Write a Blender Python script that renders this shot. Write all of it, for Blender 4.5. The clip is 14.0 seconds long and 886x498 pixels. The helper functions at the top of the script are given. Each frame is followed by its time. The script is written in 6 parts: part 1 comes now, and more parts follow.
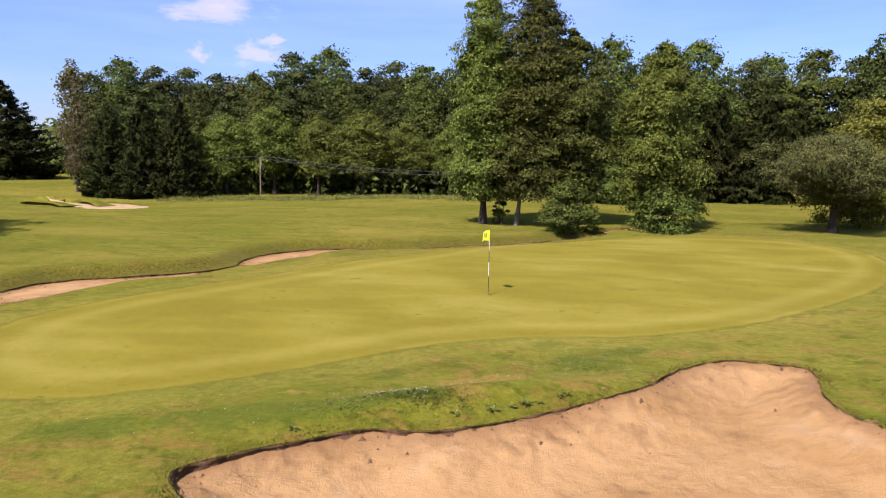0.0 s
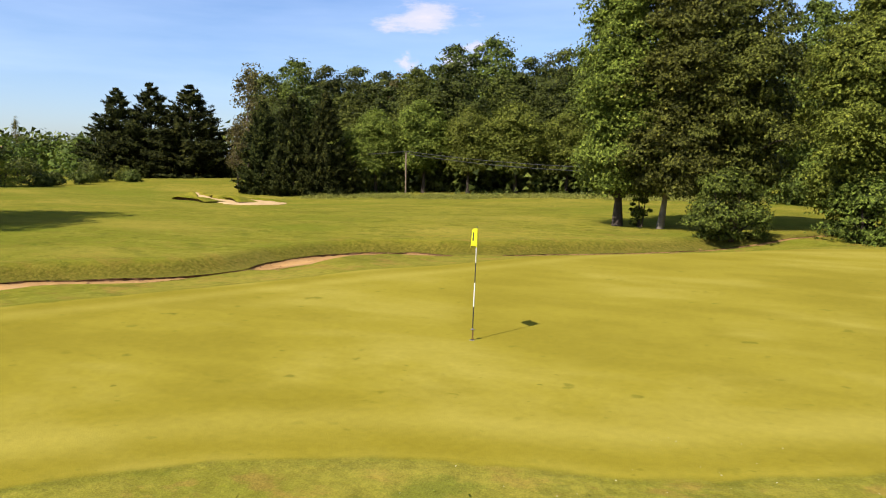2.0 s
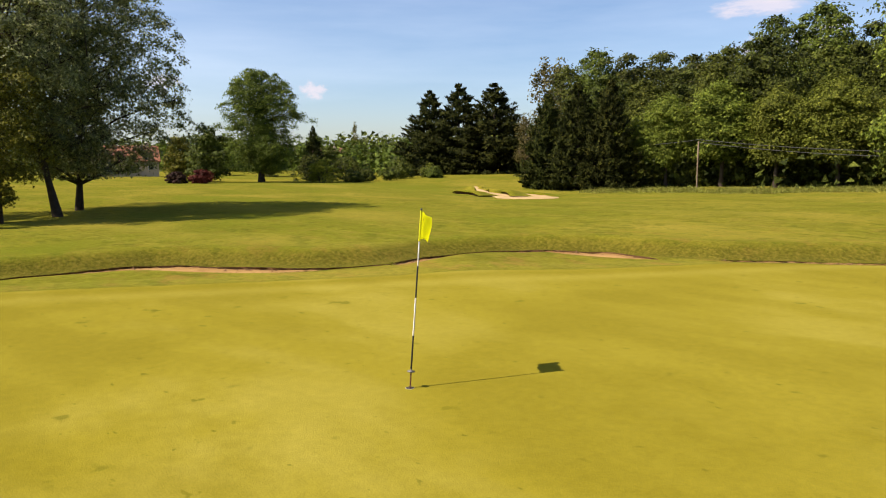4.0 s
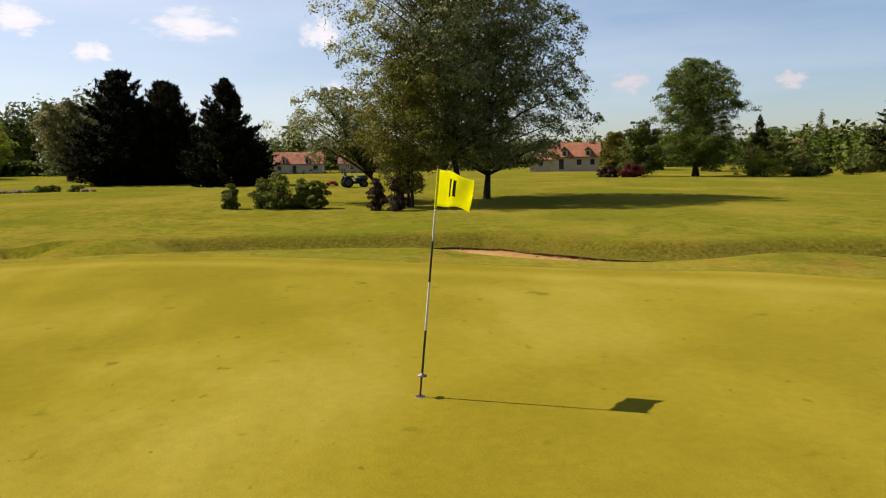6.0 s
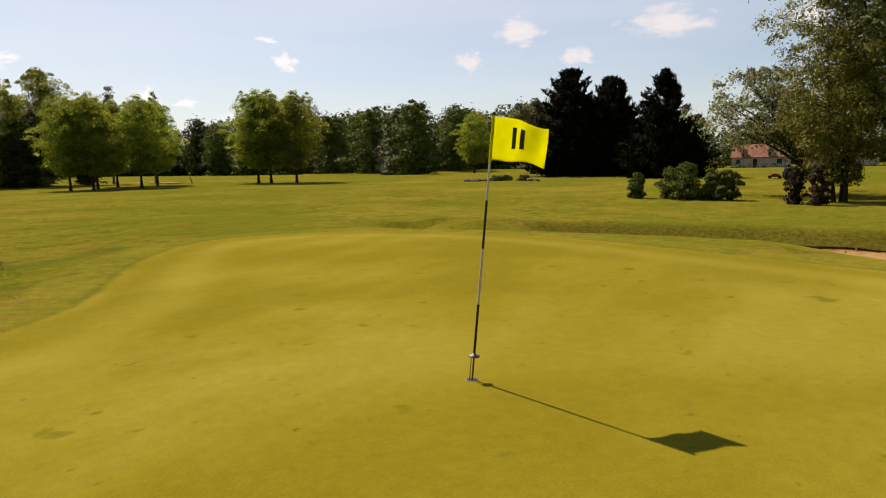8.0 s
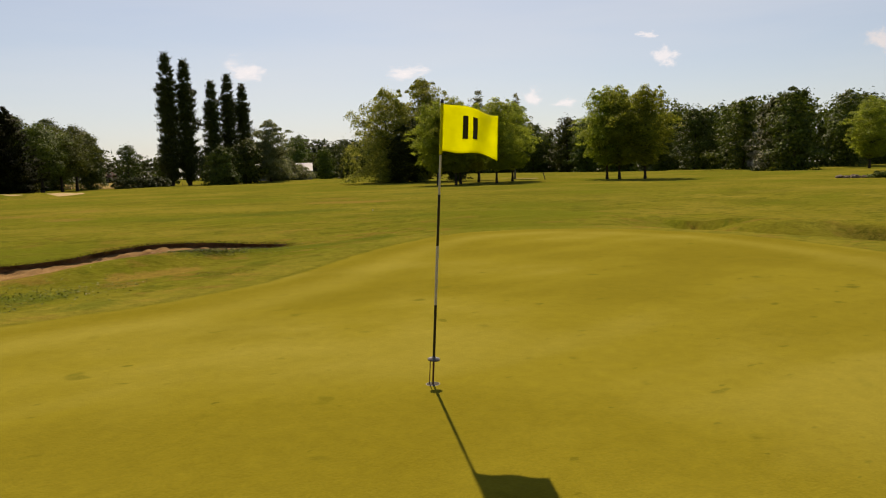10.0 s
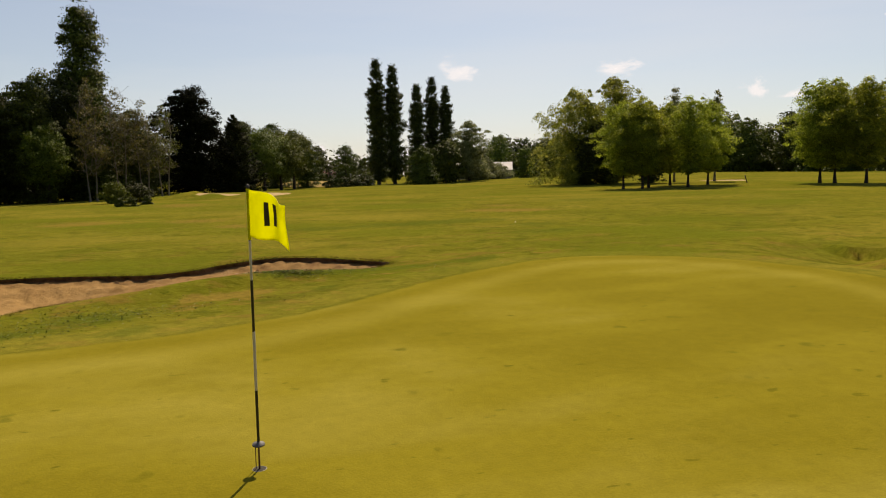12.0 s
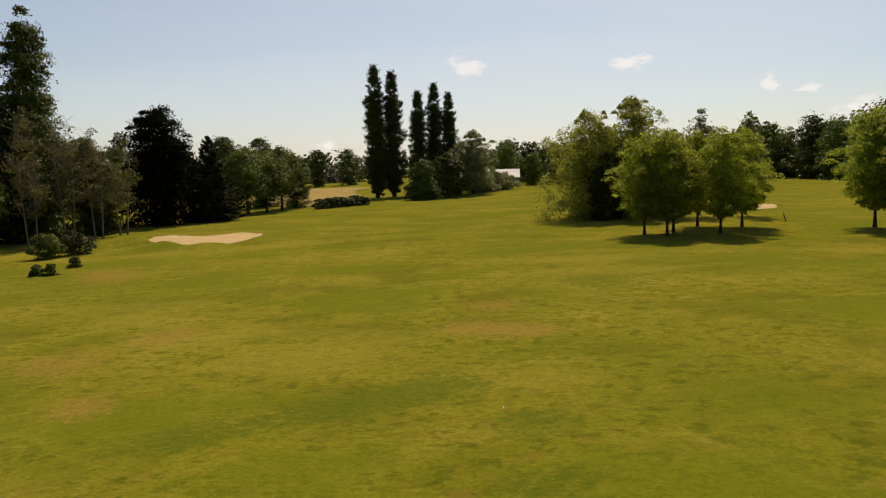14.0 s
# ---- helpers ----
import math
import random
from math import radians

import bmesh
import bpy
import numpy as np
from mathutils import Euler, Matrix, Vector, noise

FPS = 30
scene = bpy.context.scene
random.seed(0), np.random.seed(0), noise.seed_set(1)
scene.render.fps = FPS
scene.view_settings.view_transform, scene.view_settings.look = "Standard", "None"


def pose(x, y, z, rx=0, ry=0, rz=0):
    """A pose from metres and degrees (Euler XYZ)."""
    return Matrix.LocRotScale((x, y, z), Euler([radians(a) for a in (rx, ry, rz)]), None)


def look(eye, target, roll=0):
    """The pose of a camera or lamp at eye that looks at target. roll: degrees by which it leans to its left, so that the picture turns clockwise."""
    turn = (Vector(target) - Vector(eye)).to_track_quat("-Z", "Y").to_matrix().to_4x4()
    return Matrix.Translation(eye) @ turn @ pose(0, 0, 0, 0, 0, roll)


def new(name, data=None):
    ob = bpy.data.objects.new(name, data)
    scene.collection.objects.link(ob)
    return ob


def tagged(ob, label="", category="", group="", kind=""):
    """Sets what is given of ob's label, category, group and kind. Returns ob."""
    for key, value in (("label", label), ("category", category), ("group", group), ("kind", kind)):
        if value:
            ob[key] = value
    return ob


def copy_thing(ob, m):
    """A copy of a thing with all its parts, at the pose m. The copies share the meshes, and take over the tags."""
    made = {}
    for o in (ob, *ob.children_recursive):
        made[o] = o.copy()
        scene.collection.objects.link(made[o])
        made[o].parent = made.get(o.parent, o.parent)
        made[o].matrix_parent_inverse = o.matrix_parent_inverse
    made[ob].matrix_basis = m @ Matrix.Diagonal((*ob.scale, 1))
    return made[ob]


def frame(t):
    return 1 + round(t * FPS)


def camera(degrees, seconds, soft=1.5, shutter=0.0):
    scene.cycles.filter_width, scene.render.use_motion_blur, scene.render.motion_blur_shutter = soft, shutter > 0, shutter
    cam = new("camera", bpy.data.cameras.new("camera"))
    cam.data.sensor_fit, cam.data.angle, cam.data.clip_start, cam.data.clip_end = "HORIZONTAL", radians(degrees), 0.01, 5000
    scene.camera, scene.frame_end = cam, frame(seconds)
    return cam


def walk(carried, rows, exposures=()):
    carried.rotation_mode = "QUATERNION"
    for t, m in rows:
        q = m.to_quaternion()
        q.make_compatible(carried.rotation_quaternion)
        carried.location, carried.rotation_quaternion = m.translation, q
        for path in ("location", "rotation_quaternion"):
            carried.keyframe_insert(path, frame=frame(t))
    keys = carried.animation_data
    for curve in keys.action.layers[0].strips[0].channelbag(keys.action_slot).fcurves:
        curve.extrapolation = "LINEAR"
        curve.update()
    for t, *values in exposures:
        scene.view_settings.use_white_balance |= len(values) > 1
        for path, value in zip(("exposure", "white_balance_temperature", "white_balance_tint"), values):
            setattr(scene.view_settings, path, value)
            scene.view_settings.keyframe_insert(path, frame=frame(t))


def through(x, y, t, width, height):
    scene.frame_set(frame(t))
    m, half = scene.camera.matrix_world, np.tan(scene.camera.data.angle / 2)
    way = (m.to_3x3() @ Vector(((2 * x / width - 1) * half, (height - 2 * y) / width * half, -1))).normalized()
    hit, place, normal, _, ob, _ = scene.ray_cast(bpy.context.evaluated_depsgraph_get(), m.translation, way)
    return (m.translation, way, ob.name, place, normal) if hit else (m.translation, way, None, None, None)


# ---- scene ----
cam = camera(63.2, 14.0, soft=1.1)
PATH = [
    (0, (0.477, -23.326, 4.257), (0.308, -21.347, 4.02), 1.1),
    (0.5, (1.583, -20.007, 3.869), (1.316, -18.039, 3.636), 1.0),
    (1, (2.548, -17.334, 3.656), (2.162, -15.385, 3.422), 1.0),
    (1.5, (3.436, -14.913, 3.474), (2.896, -13.002, 3.239), 1.0),
    (2, (4.156, -12.764, 3.31), (3.46, -10.904, 3.074), 0.9),
    (2.2, (4.457, -11.94, 3.232), (3.693, -10.107, 2.996), 0.8),
    (4.5, (6.523, -4.071, 2.55), (4.907, -2.919, 2.3), -0.6),
    (5, (6.597, -2.816, 2.381), (4.821, -1.929, 2.132), -0.9),
    (5.5, (6.694, -1.77, 2.293), (4.802, -1.168, 2.048), -0.8),
    (6, (6.522, -0.694, 2.168), (4.556, -0.412, 1.927), -1.1),
    (6.5, (6.324, 0.208, 2.072), (4.339, 0.179, 1.835), -1.1),
    (7, (6.049, 1.031, 1.967), (4.093, 0.691, 1.731), -1.1),
    (7.5, (5.654, 1.768, 1.836), (3.772, 1.134, 1.604), -1.1),
    (8, (5.178, 2.468, 1.723), (3.418, 1.546, 1.494), -1.2),
    (8.5, (4.725, 3.061, 1.652), (3.101, 1.915, 1.426), -1.3),
    (9, (4.204, 3.568, 1.621), (2.738, 2.226, 1.399), -1.2),
    (9.2, (3.942, 3.787, 1.615), (2.556, 2.362, 1.394), -1.3),
    (11.3, (1.251, 5.712, 1.679), (0.508, 3.867, 1.474), -1.5),
    (11.5, (0.986, 5.818, 1.723), (0.292, 3.954, 1.519), -1.5),
    (12, (0.18, 5.45, 2.174), (-0.405, 3.549, 1.966), -1.4),
    (12.5, (-0.904, 3.925, 2.95), (-1.466, 2.017, 2.736), -1.5),
    (13, (-2.189, 1.697, 3.929), (-2.751, -0.21, 3.714), -1.5),
    (13.5, (-3.66, -1.371, 5.301), (-4.219, -3.279, 5.086), -1.6),
    (14, (-5.137, -5.375, 6.876), (-5.697, -7.282, 6.653), -1.5),
]
EXPOSURES = [(0.0, 1.26, 5350, 36), (1.0, 1.31, 5250, 30), (2.0, 1.37, 5850, 20), (5.0, 1.20, 6500, 18), (6.5, 0.98, 6850, 18), (7.5, 0.93, 7050, 18), (9.0, 0.67, 7200, 18), (11.3, 0.62, 7300, 17), (12.5, 0.67, 7350, 16), (14.0, 0.60, 7300, 15)]
walk(cam, [(t, look(eye, target, roll)) for t, eye, target, roll in PATH], EXPOSURES)

# ---- light ----
SUN_YAW = math.atan2(-0.88, -0.476)          # way to the sun, in the plan
SUN_UP = radians(48.6)
world = bpy.data.worlds.new("sky")
scene.world = world
world.use_nodes = True
wn = world.node_tree
sky = wn.nodes.new("ShaderNodeTexSky")
sky.sky_type, sky.sun_disc = "NISHITA", False
sky.sun_elevation, sky.sun_rotation = SUN_UP, radians(90) - SUN_YAW
sky.air_density, sky.dust_density, sky.ozone_density = 1.0, 0.8, 3.0
hue = wn.nodes.new("ShaderNodeMix")
hue.data_type, hue.blend_type = "RGBA", "MULTIPLY"
hue.inputs[0].default_value, hue.inputs[7].default_value = 1.0, (0.98, 1.02, 1.04, 1)
wn.links.new(sky.outputs[0], hue.inputs[6])
# thin streaks of high cloud over the whole sky
veil_at, veil_map, veil = wn.nodes.new("ShaderNodeTexCoord"), wn.nodes.new("ShaderNodeMapping"), wn.nodes.new("ShaderNodeTexNoise")
veil_map.inputs["Rotation"].default_value, veil_map.inputs["Scale"].default_value = (0.12, 0.10, 0.6), (1.0, 1.0, 7.0)
veil.inputs["Scale"].default_value, veil.inputs["Detail"].default_value, veil.inputs["Roughness"].default_value = 1.3, 7.0, 0.55
wn.links.new(veil_at.outputs["Generated"], veil_map.inputs["Vector"])
wn.links.new(veil_map.outputs[0], veil.inputs["Vector"])
thick = wn.nodes.new("ShaderNodeMapRange")
thick.inputs["From Min"].default_value, thick.inputs["From Max"].default_value, thick.inputs["To Max"].default_value = 0.43, 0.72, 0.26
wn.links.new(veil.outputs["Fac"], thick.inputs["Value"])
# bright haze on the sun's side of the sky
sunward = wn.nodes.new("ShaderNodeVectorMath")
sunward.operation = "DOT_PRODUCT"
sunward.inputs[1].default_value = (math.cos(SUN_YAW), math.sin(SUN_YAW), 0.0)
wn.links.new(veil_at.outputs["Generated"], sunward.inputs[0])
haze = wn.nodes.new("ShaderNodeMapRange")
haze.interpolation_type = "SMOOTHSTEP"
haze.inputs["From Min"].default_value, haze.inputs["From Max"].default_value, haze.inputs["To Max"].default_value = -0.15, 1.0, 0.29
wn.links.new(sunward.outputs["Value"], haze.inputs["Value"])
whole = wn.nodes.new("ShaderNodeMath")
wn.links.new(thick.outputs[0], whole.inputs[0])
wn.links.new(haze.outputs[0], whole.inputs[1])
pale = wn.nodes.new("ShaderNodeMix")
pale.data_type = "RGBA"
pale.inputs[7].default_value = (7.7, 8.5, 9.1, 1)
wn.links.new(whole.outputs[0], pale.inputs[0])
wn.links.new(hue.outputs[2], pale.inputs[6])
wn.links.new(pale.outputs[2], wn.nodes["Background"].inputs[0])
wn.nodes["Background"].inputs[1].default_value = 0.058
sun = new("sun", bpy.data.lights.new("sun", "SUN"))
sun.data.energy, sun.data.angle, sun.data.color = 4.3, radians(0.6), (1.0, 0.90, 0.72)
sun.matrix_world = look((0, 0, 60), (0.476 * math.cos(SUN_UP), 0.88 * math.cos(SUN_UP), 60 - math.sin(SUN_UP)))


# ---- materials ----
def material(name):
    m = bpy.data.materials.new(name)
    m.use_nodes = True
    return m, m.node_tree, m.node_tree.nodes["Principled BSDF"]


def noise_of(nt, scale, detail=4.0, rough=0.6, stretch=None, vector=None):
    """A noise value in metres of the world's own coordinates."""
    n = nt.nodes.new("ShaderNodeTexNoise")
    n.inputs["Scale"].default_value, n.inputs["Detail"].default_value, n.inputs["Roughness"].default_value = scale, detail, rough
    if vector is None:
        vector = nt.nodes.new("ShaderNodeTexCoord").outputs["Object"]
    if stretch:
        mp = nt.nodes.new("ShaderNodeMapping")
        mp.inputs["Rotation"].default_value, mp.inputs["Scale"].default_value = (0, 0, radians(stretch[0])), stretch[1]
        nt.links.new(vector, mp.inputs["Vector"])
        vector = mp.outputs[0]
    nt.links.new(vector, n.inputs["Vector"])
    return n.outputs["Fac"]


def ramp(nt, value, stops, soft=True):
    r = nt.nodes.new("ShaderNodeValToRGB")
    while len(r.color_ramp.elements) < len(stops):
        r.color_ramp.elements.new(0.5)
    for e, (p, c) in zip(r.color_ramp.elements, stops):
        e.position, e.color = p, (*c, 1) if len(c) == 3 else c
    r.color_ramp.interpolation = "EASE" if soft else "LINEAR"
    nt.links.new(value, r.inputs[0])
    return r.outputs[0]


def mix(nt, fac, a, b, blend="MIX"):
    m = nt.nodes.new("ShaderNodeMix")
    m.data_type, m.blend_type = "RGBA", blend
    for socket, v in ((m.inputs[0], fac), (m.inputs[6], a), (m.inputs[7], b)):
        if isinstance(v, (int, float)):
            socket.default_value = v
        elif isinstance(v, tuple):
            socket.default_value = (*v, 1)
        else:
            nt.links.new(v, socket)
    return m.outputs[2]


def maths(nt, op, a, b=0.0):
    m = nt.nodes.new("ShaderNodeMath")
    m.operation = op
    for socket, v in ((m.inputs[0], a), (m.inputs[1], b)):
        if isinstance(v, (int, float)):
            socket.default_value = v
        else:
            nt.links.new(v, socket)
    return m.outputs[0]


def bumped(nt, bsdf, value, strength, distance):
    b = nt.nodes.new("ShaderNodeBump")
    b.inputs["Strength"].default_value, b.inputs["Distance"].default_value = strength, distance
    nt.links.new(value, b.inputs["Height"])
    nt.links.new(b.outputs[0], bsdf.inputs["Normal"])


def plain(name, colour, rough=0.6, metal=0.0, vary=0.15, scale=6.0, bump_by=0.0):
    """A painted or natural surface with patchy tone and fine relief."""
    m, nt, b = material(name)
    big, fine = noise_of(nt, scale * 0.25, 3), noise_of(nt, scale * 4, 4)
    tone = maths(nt, "ADD", maths(nt, "MULTIPLY", big, 0.6), maths(nt, "MULTIPLY", fine, 0.4))
    dark, light = tuple(c * (1 - vary) for c in colour), tuple(min(1, c * (1 + vary)) for c in colour)
    nt.links.new(ramp(nt, tone, [(0.3, dark), (0.7, light)]), b.inputs["Base Color"])
    b.inputs["Roughness"].default_value, b.inputs["Metallic"].default_value = rough, metal
    b.inputs["Specular IOR Level"].default_value = 0.5 if rough < 0.6 else 0.12
    if bump_by:
        bumped(nt, b, fine, 0.6, bump_by)
    return m


def leafage(name, dark, light, through=0.3, rough=0.55, young=None, shine=0.1, grain=9.0):
    """Leaves: every leaf its own tone, whole trees a little apart from one another. In crowns, dark also paints in
    shade between leaves.
    """
    m, nt, b = material(name)
    geo, info = nt.nodes.new("ShaderNodeNewGeometry"), nt.nodes.new("ShaderNodeObjectInfo")
    tone = ramp(nt, geo.outputs["Random Per Island"], [(0.0, dark), (0.75, light), (1.0, young or light)], False)
    patch = noise_of(nt, 0.35, 3)
    tone = mix(nt, ramp(nt, patch, [(0.35, (0, 0, 0)), (0.65, (1, 1, 1))]), tone, mix(nt, 0.5, tone, light))
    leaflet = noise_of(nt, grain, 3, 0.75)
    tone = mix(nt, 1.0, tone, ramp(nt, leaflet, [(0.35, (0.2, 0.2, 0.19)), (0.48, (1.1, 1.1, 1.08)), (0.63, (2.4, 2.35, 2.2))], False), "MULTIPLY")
    bumped(nt, b, leaflet, 1.0, 0.9 / grain)
    hsv = nt.nodes.new("ShaderNodeHueSaturation")
    nt.links.new(tone, hsv.inputs["Color"])
    nt.links.new(maths(nt, "ADD", maths(nt, "MULTIPLY", info.outputs["Random"], 0.026), 0.490), hsv.inputs["Hue"])
    nt.links.new(maths(nt, "ADD", maths(nt, "MULTIPLY", info.outputs["Random"], 0.35), 0.85), hsv.inputs["Value"])
    nt.links.new(hsv.outputs[0], b.inputs["Base Color"])
    b.inputs["Roughness"].default_value = rough
    b.inputs["Specular IOR Level"].default_value = shine
    t = nt.nodes.new("ShaderNodeBsdfTranslucent")
    nt.links.new(hsv.outputs[0], t.inputs[0])
    mx = nt.nodes.new("ShaderNodeMixShader")
    mx.inputs[0].default_value = through
    nt.links.new(b.outputs[0], mx.inputs[1])
    nt.links.new(t.outputs[0], mx.inputs[2])
    nt.links.new(mx.outputs[0], nt.nodes["Material Output"].inputs["Surface"])
    return m


def turf_material():
    """Mown grass: putting surface, its collar and the fairway, told apart by the mown edge."""
    m, nt, b = material("turf")
    edge = nt.nodes.new("ShaderNodeAttribute")
    edge.attribute_name = "mown_edge"
    d = edge.outputs["Fac"]
    wob = maths(nt, "MULTIPLY", maths(nt, "SUBTRACT", noise_of(nt, 1.3, 4), 0.5), 0.35)
    d = maths(nt, "ADD", d, wob)
    huge, large = noise_of(nt, 0.035, 3), noise_of(nt, 0.16, 5, 0.62)
    mid, fine, grain = noise_of(nt, 0.9, 5, 0.65), noise_of(nt, 7, 5, 0.7), noise_of(nt, 45, 3, 0.7)
    streak = noise_of(nt, 0.5, 4, 0.6, (28, (0.22, 1.0, 1.0)))
    # fairway and rough
    f1 = ramp(nt, large, [(0.34, FAIR_GREEN), (0.52, FAIR_MID), (0.68, FAIR_DRY)])
    f1 = mix(nt, ramp(nt, huge, [(0.42, (0, 0, 0)), (0.62, (0.6, 0.6, 0.6))]), f1, FAIR_LUSH)
    f1 = mix(nt, ramp(nt, mid, [(0.56, (0, 0, 0)), (0.74, (0.75, 0.75, 0.75))]), f1, FAIR_GREEN)
    f1 = mix(nt, ramp(nt, streak, [(0.5, (0, 0, 0)), (0.72, (0.55, 0.55, 0.55))]), f1, FAIR_DRY)
    mott = noise_of(nt, 2.6, 6, 0.7)
    f1 = mix(nt, ramp(nt, mott, [(0.36, (0.8, 0.8, 0.8)), (0.5, (0, 0, 0))]), f1, FAIR_GREEN)
    f1 = mix(nt, ramp(nt, mott, [(0.56, (0, 0, 0)), (0.72, (0.7, 0.7, 0.7))]), f1, FAIR_DRY)
    # paler, drier turf round the putting green
    round_it = maths(nt, "MULTIPLY", ramp(nt, maths(nt, "MULTIPLY", d, 0.1), [(0.0, (1, 1, 1)), (0.9, (0, 0, 0))]), ramp(nt, noise_of(nt, 0.55, 5, 0.65), [(0.42, (0.0, 0.0, 0.0)), (0.60, (0.55, 0.55, 0.55))]))
    f1 = mix(nt, round_it, f1, FAIR_NEAR)
    f1 = mix(nt, ramp(nt, noise_of(nt, 0.95, 5, 0.7, (50, (1.0, 1.4, 1.0))), [(0.53, (0, 0, 0)), (0.59, (0.75, 0.75, 0.75))]), f1, FAIR_GREEN)
    worn = noise_of(nt, 0.75, 6, 0.68, (70, (1.0, 1.6, 1.0)))
    near_it = ramp(nt, maths(nt, "MULTIPLY", d, 0.06), [(0.0, (1, 1, 1)), (1.0, (0.25, 0.25, 0.25))])
    f1 = mix(nt, maths(nt, "MULTIPLY", near_it, ramp(nt, worn, [(0.52, (0, 0, 0)), (0.62, (0.75, 0.75, 0.75))])), f1, FAIR_BROWN)
    clover = noise_of(nt, 1.15, 6, 0.7, (10, (1.0, 1.3, 1.0)))
    f1 = mix(nt, ramp(nt, clover, [(0.54, (0, 0, 0)), (0.61, (0.72, 0.72, 0.72))]), f1, FAIR_DARK)
    broad = noise_of(nt, 0.07, 4, 0.55, (15, (1.0, 1.7, 1.0)))
    f1 = mix(nt, ramp(nt, broad, [(0.5, (0, 0, 0)), (0.66, (0.5, 0.5, 0.5))]), f1, FAIR_DRY)
    f1 = mix(nt, ramp(nt, broad, [(0.36, (0.85, 0.85, 0.85)), (0.47, (0, 0, 0))]), f1, FAIR_LUSH)
    # putting surface
    g1 = ramp(nt, large, [(0.32, GREEN_DEEP), (0.5, GREEN_MID), (0.7, GREEN_PALE)])
    g1 = mix(nt, ramp(nt, streak, [(0.45, (0, 0, 0)), (0.75, (0.5, 0.5, 0.5))]), g1, GREEN_DEEP)
    spots = noise_of(nt, 1.7, 3, 0.5)
    g1 = mix(nt, ramp(nt, spots, [(0.66, (0, 0, 0)), (0.73, (0.6, 0.6, 0.6))]), g1, GREEN_SPOT)
    # pitch marks: short darker dents
    for scale, low, way in ((5.5, 0.705, 30), (9.0, 0.72, 75)):
        mark = noise_of(nt, scale, 2, 0.45, (way, (0.6, 1.0, 1.0)))
        g1 = mix(nt, ramp(nt, mark, [(low, (0, 0, 0)), (low + 0.05, (0.6, 0.6, 0.6))]), g1, GREEN_SPOT)
    # soft drifts of deeper and paler growth
    drift = noise_of(nt, 0.42, 3, 0.5, (35, (0.45, 1.0, 1.0)))
    g1 = mix(nt, ramp(nt, drift, [(0.38, (0.7, 0.7, 0.7)), (0.52, (0, 0, 0))]), g1, GREEN_DEEP)
    g1 = mix(nt, ramp(nt, drift, [(0.52, (0, 0, 0)), (0.66, (0.6, 0.6, 0.6))]), g1, GREEN_PALE)
    # mowing arcs that follow the edge
    arc = maths(nt, "SINE", maths(nt, "MULTIPLY", d, 3.6))
    rim = ramp(nt, maths(nt, "MULTIPLY", d, -0.25), [(0.0, (0, 0, 0)), (0.1, (0.6, 0.6, 0.6)), (0.8, (0, 0, 0))])
    g1 = mix(nt, maths(nt, "MULTIPLY", rim, maths(nt, "ADD", maths(nt, "MULTIPLY", arc, 0.5), 0.5)), g1, GREEN_PALE)
    g1 = mix(nt, maths(nt, "MULTIPLY", rim, maths(nt, "SUBTRACT", 0.5, maths(nt, "MULTIPLY", arc, 0.5))), g1, GREEN_DEEP)
    # coarse unmown turf on the bank
    bank = nt.nodes.new("ShaderNodeAttribute")
    bank.attribute_name = "unmown"
    tuss = noise_of(nt, 8.0, 5, 0.75)
    coarse = ramp(nt, tuss, [(0.36, (0.036, 0.037, 0.004)), (0.5, (0.074, 0.064, 0.008)), (0.64, (0.118, 0.092, 0.015))])
    f1 = mix(nt, maths(nt, "MULTIPLY", bank.outputs["Fac"], 0.85), f1, coarse)
    # lush and parched patches by the near bunker
    sward = nt.nodes.new("ShaderNodeAttribute")
    sward.attribute_name = "sward"
    fray = maths(nt, "ADD", sward.outputs["Fac"], maths(nt, "MULTIPLY", maths(nt, "SUBTRACT", noise_of(nt, 3.2, 5, 0.7), 0.5), 1.6))
    f1 = mix(nt, ramp(nt, maths(nt, "MULTIPLY", fray, 0.5), [(0.22, (0, 0, 0)), (0.42, (0.8, 0.8, 0.8))]), f1, (0.060, 0.077, 0.005))
    f1 = mix(nt, ramp(nt, maths(nt, "MULTIPLY", fray, -0.5), [(0.2, (0, 0, 0)), (0.42, (0.75, 0.75, 0.75))]), f1, (0.178, 0.114, 0.022))
    # collar, a little greener
    c1 = mix(nt, 0.18, f1, GREEN_PALE)
    on_green = ramp(nt, maths(nt, "ADD", maths(nt, "MULTIPLY", d, 2.5), 0.5), [(0.35, (1, 1, 1)), (0.65, (0, 0, 0))])
    on_collar = ramp(nt, maths(nt, "ADD", maths(nt, "MULTIPLY", maths(nt, "SUBTRACT", d, 1.1), 1.6), 0.5), [(0.3, (1, 1, 1)), (0.7, (0, 0, 0))])
    colour = mix(nt, on_green, mix(nt, on_collar, f1, c1), g1)
    cut = ramp(nt, maths(nt, "MULTIPLY", maths(nt, "ABSOLUTE", maths(nt, "SUBTRACT", d, 0.04)), 5.0), [(0.2, (0.26, 0.26, 0.26)), (0.8, (0, 0, 0))])
    colour = mix(nt, cut, colour, GREEN_SPOT)
    shade = maths(nt, "ADD", maths(nt, "MULTIPLY", fine, 0.5), maths(nt, "MULTIPLY", grain, 0.5))
    rgb = mix(nt, on_green, ramp(nt, shade, [(0.3, (0.62, 0.62, 0.62)), (0.7, (1.28, 1.28, 1.28))]), ramp(nt, shade, [(0.3, (0.86, 0.86, 0.86)), (0.7, (1.11, 1.11, 1.11))]))
    colour = mix(nt, 1.0, colour, rgb, "MULTIPLY")
    nt.links.new(colour, b.inputs["Base Color"])
